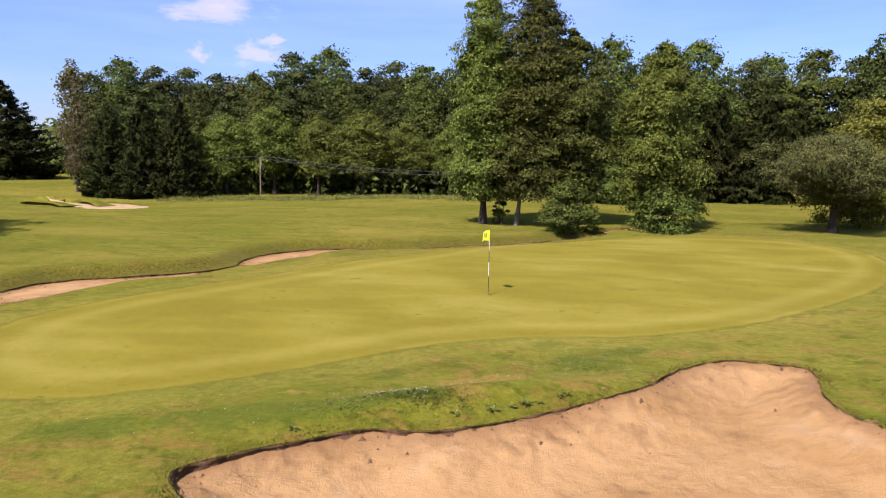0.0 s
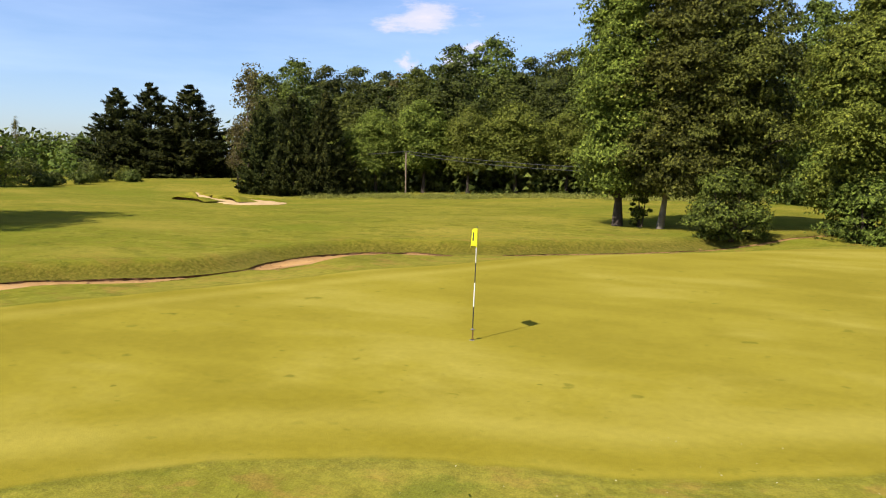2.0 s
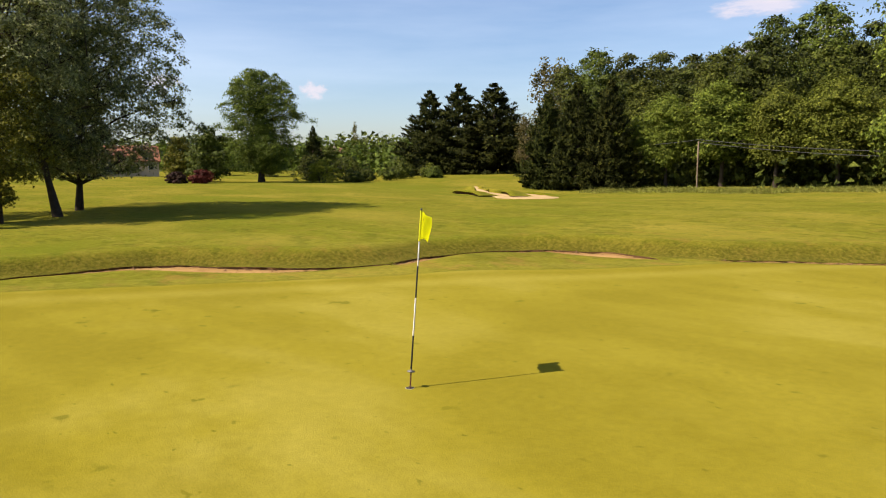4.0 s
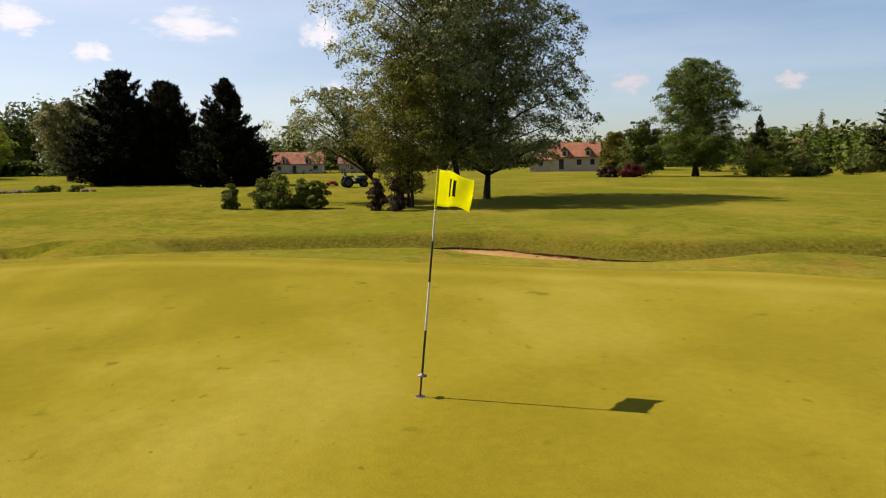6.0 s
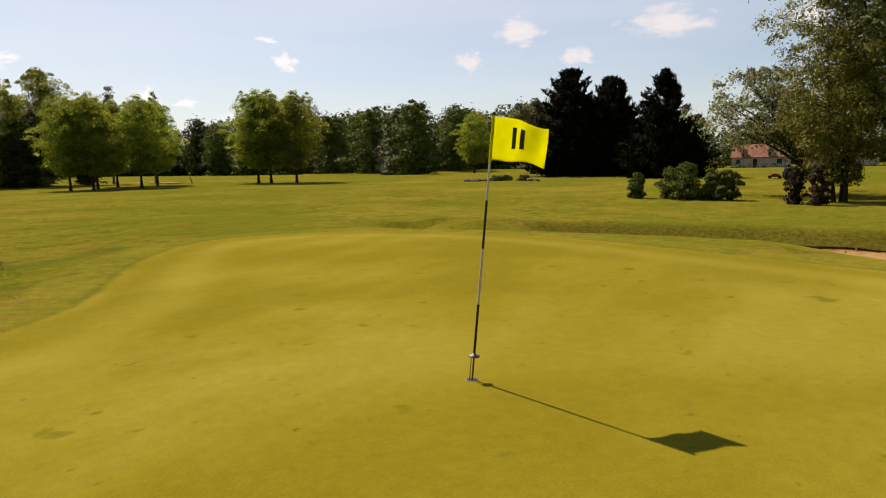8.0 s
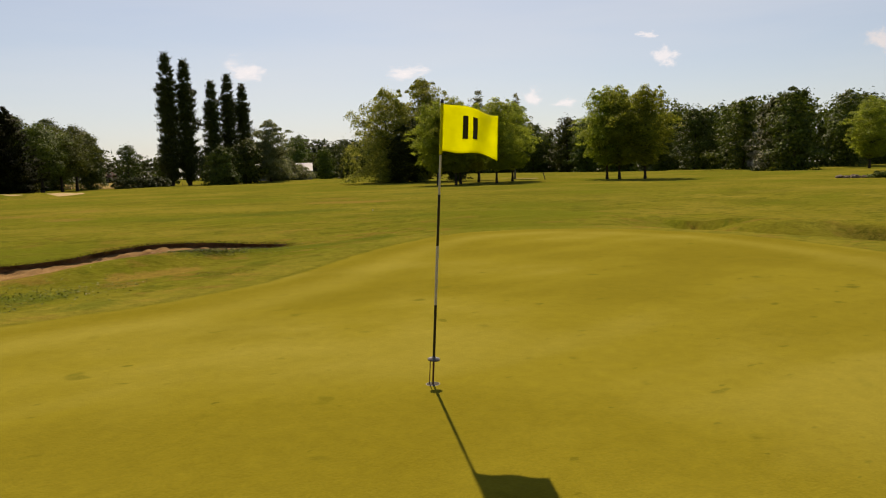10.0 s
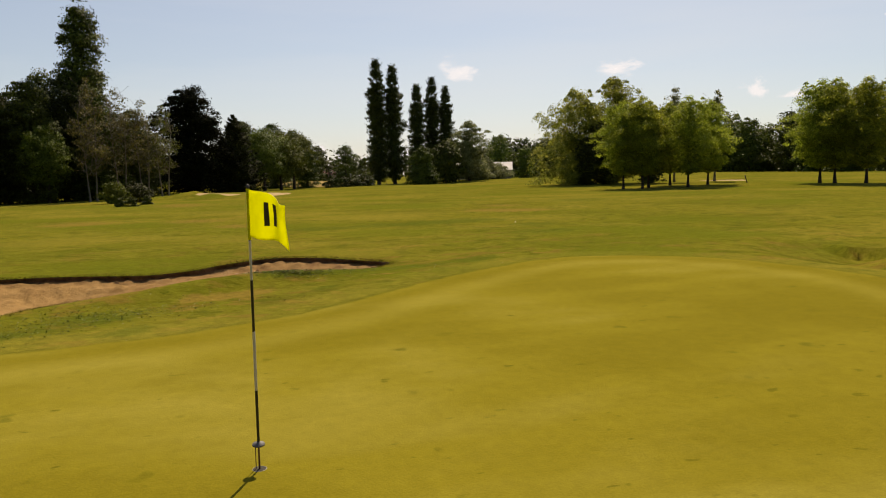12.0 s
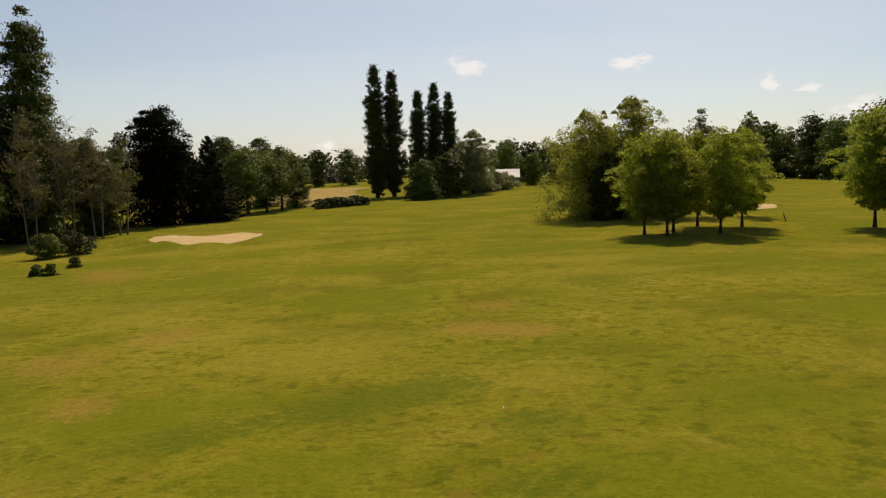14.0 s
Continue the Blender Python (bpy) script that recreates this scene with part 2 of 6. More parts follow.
    b.inputs["Roughness"].default_value = 0.9
    b.inputs["Specular IOR Level"].default_value = 0.0
    b.inputs["Sheen Weight"].default_value = 0.095
    b.inputs["Sheen Roughness"].default_value = 0.5
    b.inputs["Sheen Tint"].default_value = (1.0, 0.92, 0.26, 1)
    relief = maths(nt, "ADD", maths(nt, "MULTIPLY", fine, maths(nt, "ADD", maths(nt, "MULTIPLY", maths(nt, "GREATER_THAN", d, 0.0), 0.9), 0.1)), maths(nt, "MULTIPLY", grain, 0.2))
    relief = maths(nt, "ADD", relief, maths(nt, "MULTIPLY", maths(nt, "GREATER_THAN", d, 0.0), maths(nt, "ADD", maths(nt, "MULTIPLY", mott, 1.1), maths(nt, "MULTIPLY", mid, 1.6))))
    bumped(nt, b, relief, 0.6, 0.05)
    return m


GREEN_DEEP, GREEN_MID, GREEN_PALE, GREEN_SPOT = (0.132, 0.108, 0.0058), (0.167, 0.139, 0.0100), (0.208, 0.176, 0.024), (0.058, 0.062, 0.0034)
FAIR_GREEN, FAIR_MID, FAIR_DRY, FAIR_LUSH = (0.082, 0.082, 0.0050), (0.134, 0.122, 0.0088), (0.176, 0.145, 0.018), (0.084, 0.096, 0.0046)
FAIR_BROWN, FAIR_DARK = (0.150, 0.092, 0.016), (0.046, 0.060, 0.0030)
FAIR_NEAR = (0.136, 0.118, 0.011)
TURF = turf_material()


def sand_material():
    m, nt, b = material("sand")
    large, mid, fine = noise_of(nt, 0.5, 4), noise_of(nt, 5, 5, 0.65), noise_of(nt, 40, 4, 0.7)
    rake = noise_of(nt, 3.0, 3, 0.5, (20, (0.3, 2.5, 1.0)))
    c = ramp(nt, large, [(0.3, (0.262, 0.152, 0.048)), (0.55, (0.322, 0.194, 0.068)), (0.75, (0.362, 0.230, 0.090))])
    c = mix(nt, ramp(nt, mid, [(0.5, (0, 0, 0)), (0.75, (0.35, 0.35, 0.35))]), c, (0.1848, 0.1036, 0.0476))
    damp = noise_of(nt, 1.1, 5, 0.6)
    c = mix(nt, ramp(nt, damp, [(0.54, (0, 0, 0)), (0.72, (0.6, 0.6, 0.6))]), c, (0.175, 0.094, 0.034))
    c = mix(nt, ramp(nt, damp, [(0.3, (0.5, 0.5, 0.5)), (0.42, (0, 0, 0))]), c, (0.32, 0.213, 0.098))
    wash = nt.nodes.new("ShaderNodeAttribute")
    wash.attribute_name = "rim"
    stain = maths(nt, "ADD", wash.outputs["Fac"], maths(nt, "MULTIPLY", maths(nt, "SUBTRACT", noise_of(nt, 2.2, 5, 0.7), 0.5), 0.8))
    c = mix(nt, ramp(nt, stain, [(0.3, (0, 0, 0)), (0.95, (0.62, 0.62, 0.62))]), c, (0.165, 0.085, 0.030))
    nt.links.new(c, b.inputs["Base Color"])
    b.inputs["Roughness"].default_value = 0.95
    b.inputs["Specular IOR Level"].default_value = 0.1
    bumped(nt, b, maths(nt, "ADD", maths(nt, "MULTIPLY", mid, 0.7), maths(nt, "ADD", maths(nt, "MULTIPLY", rake, 0.22), maths(nt, "MULTIPLY", fine, 0.22))), 0.8, 0.08)
    return m


SAND = sand_material()
PALE_SAND = plain("pale_sand", (0.325, 0.230, 0.105), 0.95, vary=0.12, scale=3, bump_by=0.03)
SOIL = plain("soil", (0.120, 0.068, 0.030), 0.95, vary=0.55, scale=12, bump_by=0.05)
BARK = plain("bark", (0.0525, 0.0406, 0.0294), 0.95, vary=0.4, scale=10, bump_by=0.04)
PALE_BARK = plain("pale_bark", (0.165, 0.140, 0.100), 0.9, vary=0.4, scale=7, bump_by=0.02)
TWIG = plain("twig", (0.095, 0.070, 0.048), 0.95, vary=0.3)
# crown leaves: dark tones set low, so shade between leaves is partly in the colour
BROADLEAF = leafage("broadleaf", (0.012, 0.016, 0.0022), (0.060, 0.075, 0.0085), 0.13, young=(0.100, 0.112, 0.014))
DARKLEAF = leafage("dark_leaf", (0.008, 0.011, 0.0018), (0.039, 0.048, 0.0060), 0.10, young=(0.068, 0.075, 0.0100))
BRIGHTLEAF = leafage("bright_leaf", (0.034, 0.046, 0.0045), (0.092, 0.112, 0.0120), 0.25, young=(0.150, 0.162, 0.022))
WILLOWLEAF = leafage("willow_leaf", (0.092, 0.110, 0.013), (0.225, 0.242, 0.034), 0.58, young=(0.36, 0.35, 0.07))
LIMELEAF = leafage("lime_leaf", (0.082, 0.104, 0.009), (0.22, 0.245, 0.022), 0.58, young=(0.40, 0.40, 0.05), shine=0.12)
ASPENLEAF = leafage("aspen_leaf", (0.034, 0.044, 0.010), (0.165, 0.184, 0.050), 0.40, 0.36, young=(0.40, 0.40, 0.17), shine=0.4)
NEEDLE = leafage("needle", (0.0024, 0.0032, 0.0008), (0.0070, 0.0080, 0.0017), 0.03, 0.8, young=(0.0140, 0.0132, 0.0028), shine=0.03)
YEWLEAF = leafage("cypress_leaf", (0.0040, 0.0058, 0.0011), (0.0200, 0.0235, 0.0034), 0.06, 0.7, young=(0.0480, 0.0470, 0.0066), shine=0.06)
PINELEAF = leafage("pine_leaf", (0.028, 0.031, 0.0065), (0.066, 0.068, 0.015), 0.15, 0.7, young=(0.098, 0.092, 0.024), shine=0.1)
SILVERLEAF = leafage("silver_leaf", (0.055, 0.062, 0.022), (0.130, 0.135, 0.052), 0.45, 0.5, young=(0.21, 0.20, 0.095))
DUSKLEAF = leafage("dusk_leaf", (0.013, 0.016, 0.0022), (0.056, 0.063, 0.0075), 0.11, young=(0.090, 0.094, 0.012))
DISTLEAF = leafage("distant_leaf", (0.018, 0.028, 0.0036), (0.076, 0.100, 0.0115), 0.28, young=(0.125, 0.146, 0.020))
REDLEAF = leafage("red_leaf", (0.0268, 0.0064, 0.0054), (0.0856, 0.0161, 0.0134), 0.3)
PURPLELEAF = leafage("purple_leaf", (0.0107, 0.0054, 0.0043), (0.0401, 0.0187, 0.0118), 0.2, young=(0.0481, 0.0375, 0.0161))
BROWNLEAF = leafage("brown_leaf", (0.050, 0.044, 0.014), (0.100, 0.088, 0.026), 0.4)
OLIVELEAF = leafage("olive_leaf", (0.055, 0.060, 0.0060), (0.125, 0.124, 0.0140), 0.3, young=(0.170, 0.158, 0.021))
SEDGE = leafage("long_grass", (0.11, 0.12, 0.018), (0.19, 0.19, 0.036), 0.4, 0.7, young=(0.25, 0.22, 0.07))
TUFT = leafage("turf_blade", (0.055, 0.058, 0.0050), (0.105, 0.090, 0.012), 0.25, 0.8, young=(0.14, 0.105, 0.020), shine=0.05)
PETAL = plain("daisy_petal", (0.50, 0.47, 0.36), 0.6, vary=0.05)


# ---- plan of the ground ----
def smooth01(v):
    v = np.clip(v, 0.0, 1.0)
    return v * v * (3 - 2 * v)


def loop(points, steps=10):
    """A smooth closed curve through the given corners."""
    p = np.array(points, float)
    a, b, c, d = np.roll(p, 1, 0), p, np.roll(p, -1, 0), np.roll(p, -2, 0)
    out = []
    for i in range(len(p)):
        for k in range(steps):
            s = k / steps
            out.append(0.5 * (2 * b[i] + (c[i] - a[i]) * s + (2 * a[i] - 5 * b[i] + 4 * c[i] - d[i]) * s * s + (3 * b[i] - a[i] - 3 * c[i] + d[i]) * s ** 3))
    return np.array(out)


def edge_distance(x, y, poly, reach=1e9):
    """Signed distance to a closed curve (below 0 inside) and the nearest point on it."""
    x, y = np.asarray(x, float), np.asarray(y, float)
    best = np.full(x.shape, 1e18)
    nx, ny = x.copy(), y.copy()
    inside = np.zeros(x.shape, bool)
    for (ax, ay), (bx, by) in zip(poly, np.roll(poly, -1, 0)):
        ex, ey = bx - ax, by - ay
        s = np.clip(((x - ax) * ex + (y - ay) * ey) / (ex * ex + ey * ey + 1e-12), 0, 1)
        px, py = ax + s * ex, ay + s * ey
        d = (x - px) ** 2 + (y - py) ** 2
        m = d < best
        best[m], nx[m], ny[m] = d[m], px[m], py[m]
        if ey != 0:
            cross = ((ay > y) != (by > y)) & (x < ex * (y - ay) / ey + ax)
            inside ^= cross
    return np.where(inside, -1, 1) * np.sqrt(best), nx, ny


GREEN = loop([(-8.4, -11.6), (-5.4, -10.2), (-3.0, -8.2), (-1.2, -6.6), (1.0, -5.5), (4.0, -4.9), (7.4, -3.0), (11.0, 0.4), (15.0, 5.2), (18.2, 11.0), (19.4, 17.0), (17.2, 21.4), (12.8, 22.4), (6.5, 20.2), (0.6, 16.4), (-3.4, 10.4), (-6.4, 6.2), (-9.2, 1.6), (-11.4, -2.6), (-12.2, -6.0), (-11.2, -9.6)])
BUNKER_SOUTH = loop([(-4.2, -13.75), (-3.5, -12.95), (-2.7, -12.35), (-1.8, -11.85), (-0.5, -11.55), (1.2, -10.65), (2.8, -9.55), (3.5, -8.95), (4.3, -7.8), (5.5, -6.9), (6.4, -7.05), (7.15, -7.3), (7.1, -8.1), (6.8, -9.1), (6.9, -10.1), (7.7, -11.2), (9.4, -13.0), (8.0, -15.0), (4.5, -15.3), (2.2, -14.9), (1.0, -15.05), (0.2, -15.35), (-1.0, -15.55), (-2.2, -15.35), (-3.1, -15.0), (-3.75, -14.5)])
BUNKER_WEST = loop([(-18.2, -0.4), (-18.2, 1.4), (-17.75, 4.1), (-15.8, 5.62), (-13.85, 6.95), (-12.75, 8.3), (-12.3, 9.5), (-12.0, 9.6), (-12.6, 7.6), (-13.2, 6.2), (-14.5, 3.9), (-15.5, 1.4), (-16.4, -0.5)])
BUNKER_NORTH = loop([(-12.3, 10.0), (-12.5, 12.4), (-11.35, 15.2), (-9.05, 16.75), (-7.0, 16.9), (-5.9, 16.2), (-6.6, 14.8), (-8.2, 14.2), (-9.6, 13.3), (-10.6, 11.8), (-11.3, 10.0)])
BUNKER_STRIP = loop([(-4.0, 18.05), (0.7, 21.3), (4.5, 25.0), (9.5, 28.3), (9.7, 28.0), (4.75, 24.7), (0.95, 21.0), (-3.75, 17.75)])
SWALE = np.array([(-18.2, -8.4), (-18.6, -5.6), (-18.8, -3.0), (-18.4, 0.0), (-17.75, 4.15), (-15.8, 5.7), (-13.6, 7.3), (-12.5, 9.5), (-12.45, 12.5), (-11.3, 15.25), (-9.1, 16.7), (-6.5, 17.0), (-4.6, 17.6), (0.7, 21.4), (4.5, 25.2), (9.5, 28.5)])


def line_distance(x, y, pts):
    """Distance to an open line, above 0 on its left."""
    x, y = np.asarray(x, float), np.asarray(y, float)
    best, sign = np.full(np.shape(x), 1e18), np.ones(np.shape(x))
    for (ax, ay), (bx, by) in zip(pts[:-1], pts[1:]):
        ex, ey = bx - ax, by - ay
        s = np.clip(((x - ax) * ex + (y - ay) * ey) / (ex * ex + ey * ey), 0, 1)
        d = (x - ax - s * ex) ** 2 + (y - ay - s * ey) ** 2
        m = d < best
        best = np.where(m, d, best)
        sign = np.where(m, np.where(ex * (y - ay) - ey * (x - ax) > 0, 1.0, -1.0), sign)
    return np.sqrt(best) * sign


def bump(x, y, cx, cy, rx, ry=None, turn=0.0):
    c, s = math.cos(math.radians(turn)), math.sin(math.radians(turn))
    u, v = (x - cx) * c + (y - cy) * s, (y - cy) * c - (x - cx) * s
    return np.exp(-(u / rx) ** 2 - (v / (ry or rx)) ** 2)


def ground_z(x, y):
    """Height of the turf."""
    x, y = np.asarray(x, float), np.asarray(y, float)
    z = -0.42 * bump(x, y, -36, 2, 20, 24)
    z = z - 1.15 * bump(x, y, -44, 58, 32, 28)
    d = line_distance(x, y, SWALE)
    ends = smooth01((np.hypot(x - SWALE[0, 0], y - SWALE[0, 1]) - 0.3) / 2.6) * smooth01(np.hypot(x - SWALE[-1, 0], y - SWALE[-1, 1]) / 7)
    trench = np.where(d > 0, 1 - smooth01(d / 1.05), 1 - smooth01((-d - 2.0) / 3.6))
    z = z - 0.42 * trench * ends - 0.20 * smooth01((d + 6.0) / 4.0) * np.exp(-(np.maximum(d, 0) / 14) ** 2) * ends
    z = z + 0.10 * np.exp(-((d - 1.45) / 0.75) ** 2) * ends
    z = z + 0.025 * bump(x, y, -11.8, 0.6, 2.0, 2.9, 24) + 0.26 * bump(x, y, -7.8, 9.0, 1.7, 2.4, 36)
    z = z - 0.32 * bump(x, y, 2, -13.4, 9, 4) + 0.05 * np.sin(x * 0.21 + 1.0) * np.sin(y * 0.17)
    z = z - 0.25 * bump(x, y, -66, 66, 14, 9, 20) - 0.25 * bump(x, y, -46, 56, 12, 10) - 0.45 * bump(x, y, -95, 62, 45, 36)
    z = z + 0.75 * bump(x, y, 3.8, -88.0, 4.5, 3.2)
    z = z + 0.36 * bump(x, y, 0.0, -10.28, 3.2, 0.62, 25)
    z = z + 0.10 * bump(x, y, -3.4, -10.6, 3.0, 1.2, 32) + 0.13 * bump(x, y, -1.3, -15.6, 2.0, 0.9)
    far = smooth01((np.hypot(x, y) - 40) / 120)
    z = z + far * (0.35 * np.sin(x * 0.043) * np.cos(y * 0.037) + 0.2 * np.sin(x * 0.11 + y * 0.05))
    return z


# ---- ground ----
def mesh_of(name, verts, faces, mats, smooth=False):
    me = bpy.data.meshes.new(name)
    verts = np.asarray(verts, np.float32)
    if isinstance(faces, np.ndarray):
        k = faces.shape[1]
        me.vertices.add(len(verts))
        me.vertices.foreach_set("co", verts.ravel())
        me.loops.add(faces.size)
        me.loops.foreach_set("vertex_index", faces.astype(np.int32).ravel())
        me.polygons.add(len(faces))
        me.polygons.foreach_set("loop_start", np.arange(0, faces.size, k, dtype=np.int32))
        me.update(calc_edges=True)
    else:
        me.from_pydata([tuple(map(float, v)) for v in verts], [], faces)
        me.update()
    for m in mats if isinstance(mats, (list, tuple)) else [mats]:
        me.materials.append(m)
    if smooth:
        me.polygons.foreach_set("use_smooth", np.ones(len(me.polygons), bool))
    return me


def part(name, bm, mat, parent, label="", smooth=False):
    """Links a bmesh (or a ready mesh) as one object under its thing."""
    if isinstance(bm, bmesh.types.BMesh):
        me = bpy.data.meshes.new(name)
        bm.to_mesh(me)
        bm.free()
        me.materials.append(mat)
        if smooth:
            me.polygons.foreach_set("use_smooth", np.ones(len(me.polygons), bool))
    else:
        me = bm
    ob = new(name, me)
    ob.parent = parent
    if label:
        tagged(ob, label)
    return ob


def steps_out(lo, hi, fine, reach, grow=1.075):
    """Even steps between lo and hi, longer and longer ones beyond."""
    mid = np.arange(lo, hi + fine / 2, fine)
    out, s = [], fine
    while sum(out) < reach:
        s *= grow
        out.append(s)
    c = np.cumsum(out)
    return np.concatenate([lo - c[::-1], mid, hi + c])


BUNKERS = (BUNKER_SOUTH, BUNKER_WEST, BUNKER_NORTH, BUNKER_STRIP)


GRID_X, GRID_Y = steps_out(-20.0, 11.0, 0.22, 3200), steps_out(-18.0, 29.0, 0.22, 3200)


def sheet_z(x, y):
    """Height of the ground sheet as it is laid, between its own grid points."""
    x, y = np.asarray(x, float), np.asarray(y, float)
    i = np.clip(np.searchsorted(GRID_X, x) - 1, 0, len(GRID_X) - 2)
    j = np.clip(np.searchsorted(GRID_Y, y) - 1, 0, len(GRID_Y) - 2)
    x0, x1, y0, y1 = GRID_X[i], GRID_X[i + 1], GRID_Y[j], GRID_Y[j + 1]
    u, v = (x - x0) / (x1 - x0), (y - y0) / (y1 - y0)
    return (ground_z(x0, y0) * (1 - u) + ground_z(x1, y0) * u) * (1 - v) + (ground_z(x0, y1) * (1 - u) + ground_z(x1, y1) * u) * v


def lumps(x, y, fringe):
    """Small unevenness of the rough, none on the putting surface."""
    n = np.array([noise.noise(Vector((a * 0.7, b * 0.7, 3.1))) for a, b in zip(x, y)])
    return n * 0.03 * smooth01(fringe / 3) * (np.hypot(x, y) < 400)


def build_ground():
    xs, ys = GRID_X, GRID_Y
    gx, gy = np.meshgrid(xs, ys)
    gx, gy = gx.ravel().copy(), gy.ravel().copy()
    sunk = np.full(gx.shape, 9.0)
    for poly in BUNKERS:
        lo, hi = poly.min(0) - 1, poly.max(0) + 1
        near = np.nonzero((gx > lo[0]) & (gx < hi[0]) & (gy > lo[1]) & (gy < hi[1]))[0]
        d, px, py = edge_distance(gx[near], gy[near], poly)
        snap = np.abs(d) < 0.127
        gx[near[snap]], gy[near[snap]] = px[snap], py[snap]
        d[snap] = 0
        sunk[near] = np.minimum(sunk[near], d)
    nx, ny = len(xs), len(ys)
    idx = np.arange(nx * ny).reshape(ny, nx)
    faces = np.stack([idx[:-1, :-1], idx[:-1, 1:], idx[1:, 1:], idx[1:, :-1]], -1).reshape(-1, 4)
    # pull the grid's ragged inner corners out to the rims
    astride = (sunk[faces] > 0).any(1) & (sunk[faces] < 0).any(1)
    inner = np.unique(faces[astride])
    inner = inner[sunk[inner] < 0]
    best = np.full(len(inner), 1e9)
    rx, ry = gx[inner].copy(), gy[inner].copy()
    for poly in BUNKERS:
        d, px, py = edge_distance(gx[inner], gy[inner], poly)
        near = np.abs(d) < best
        best[near], rx[near], ry[near] = np.abs(d)[near], px[near], py[near]
    gx[inner], gy[inner], sunk[inner] = rx, ry, 0.0
    z = ground_z(gx, gy)
    fringe = np.clip(edge_distance(gx, gy, GREEN[::4])[0], -3, 60)
    z = z + lumps(gx, gy, fringe)
    hole = (sunk[faces] <= 0.0).all(1)
    faces = faces[~hole]
    me = mesh_of("ground", np.stack([gx, gy, z], -1), faces, TURF, True)
    at = me.attributes.new("mown_edge", "FLOAT", "POINT")
    at.data.foreach_set("value", fringe.astype(np.float32))
    sward = np.zeros(len(gx))
    for cx, cy, rx, ry in ((-0.9, -10.5, 0.9, 0.35), (-2.3, -11.2, 1.0, 0.5), (2.2, -7.6, 1.1, 0.9), (0.9, -5.4, 0.5, 0.25), (1.6, -6.1, 0.6, 0.4), (3.6, -6.3, 0.8, 0.5), (-3.8, -11.6, 1.2, 0.8), (-1.8, -9.3, 0.5, 0.3), (-6.2, -12.6, 1.5, 0.7)):
        sward += bump(gx, gy, cx, cy, rx, ry, 25)
    for cx, cy, rx, ry in ((-0.3, -9.3, 0.8, 0.4), (0.7, -8.9, 0.6, 0.4), (-1.8, -10.2, 0.5, 0.25), (1.0, -7.7, 0.5, 0.35), (2.6, -8.9, 0.6, 0.3), (4.6, -6.6, 0.7, 0.3), (-3.4, -10.6, 0.7, 0.3)):
        sward -= bump(gx, gy, cx, cy, rx, ry, 25)
    for cx, cy, rx, ry in ((-3.3, -24.8, 2.6, 1.7), (-7.9, -25.9, 3.0, 1.8), (-11.6, -27.2, 2.6, 2.0), (-12.9, -23.0, 2.4, 1.6), (-11.4, -19.2, 2.6, 1.5), (-5.8, -36.2, 1.8, 1.6), (-26.0, -44.0, 5.0, 4.0)):
        sward += 0.8 * bump(gx, gy, cx, cy, rx, ry, 10)
    for cx, cy, rx, ry in ((1.3, -34.1, 2.4, 3.0), (-0.5, -28.4, 1.6, 2.0), (-2.4, -38.0, 2.4, 2.4), (-14.5, -34.5, 2.4, 1.8), (-17.2, -33.0, 2.2, 1.8), (-17.7, -39.0, 2.6, 2.4), (3.4, -60.0, 3.5, 7.0), (7.2, -36.0, 3.0, 3.5)):
        sward -= 0.8 * bump(gx, gy, cx, cy, rx, ry, 10)
    me.attributes.new("sward", "FLOAT", "POINT").data.foreach_set("value", sward.astype(np.float32))
    away = line_distance(gx, gy, SWALE)
    wild = smooth01((away + 0.2) / 0.25) * (1 - smooth01((away - 0.45) / 0.8)) * (np.hypot(gx, gy) < 60) * smooth01((np.hypot(gx - SWALE[0, 0], gy - SWALE[0, 1]) - 0.8) / 2)
    me.attributes.new("unmown", "FLOAT", "POINT").data.foreach_set("value", wild.astype(np.float32))
    return tagged(new("ground", me), "mown golf turf, golden putting green and patchy dry fairway", "grass", kind="structure")


def resample(poly, step):
    q = np.vstack([poly, poly[:1]])
    s = np.concatenate([[0], np.cumsum(np.hypot(*np.diff(q, axis=0).T))])
    t = np.arange(0, s[-1], step)
    return np.stack([np.interp(t, s, q[:, 0]), np.interp(t, s, q[:, 1])], -1)


def blades(points, height, width, rng, lean=0.5):
    """Grass blades: slim bent triangles at the given feet."""
    n = len(points)
    a = rng.uniform(0, 2 * np.pi, n)
    h, w = height * rng.uniform(0.5, 1.2, n), width * rng.uniform(0.6, 1.3, n)
    side = np.stack([np.cos(a) * w, np.sin(a) * w, 0 * w], -1)
    tilt = np.stack([rng.normal(0, lean, n) * h, rng.normal(0, lean, n) * h, h], -1)
    v = np.stack([points - side, points + side, points + tilt], 1).reshape(-1, 3)
    return v, np.arange(3 * n).reshape(-1, 3)


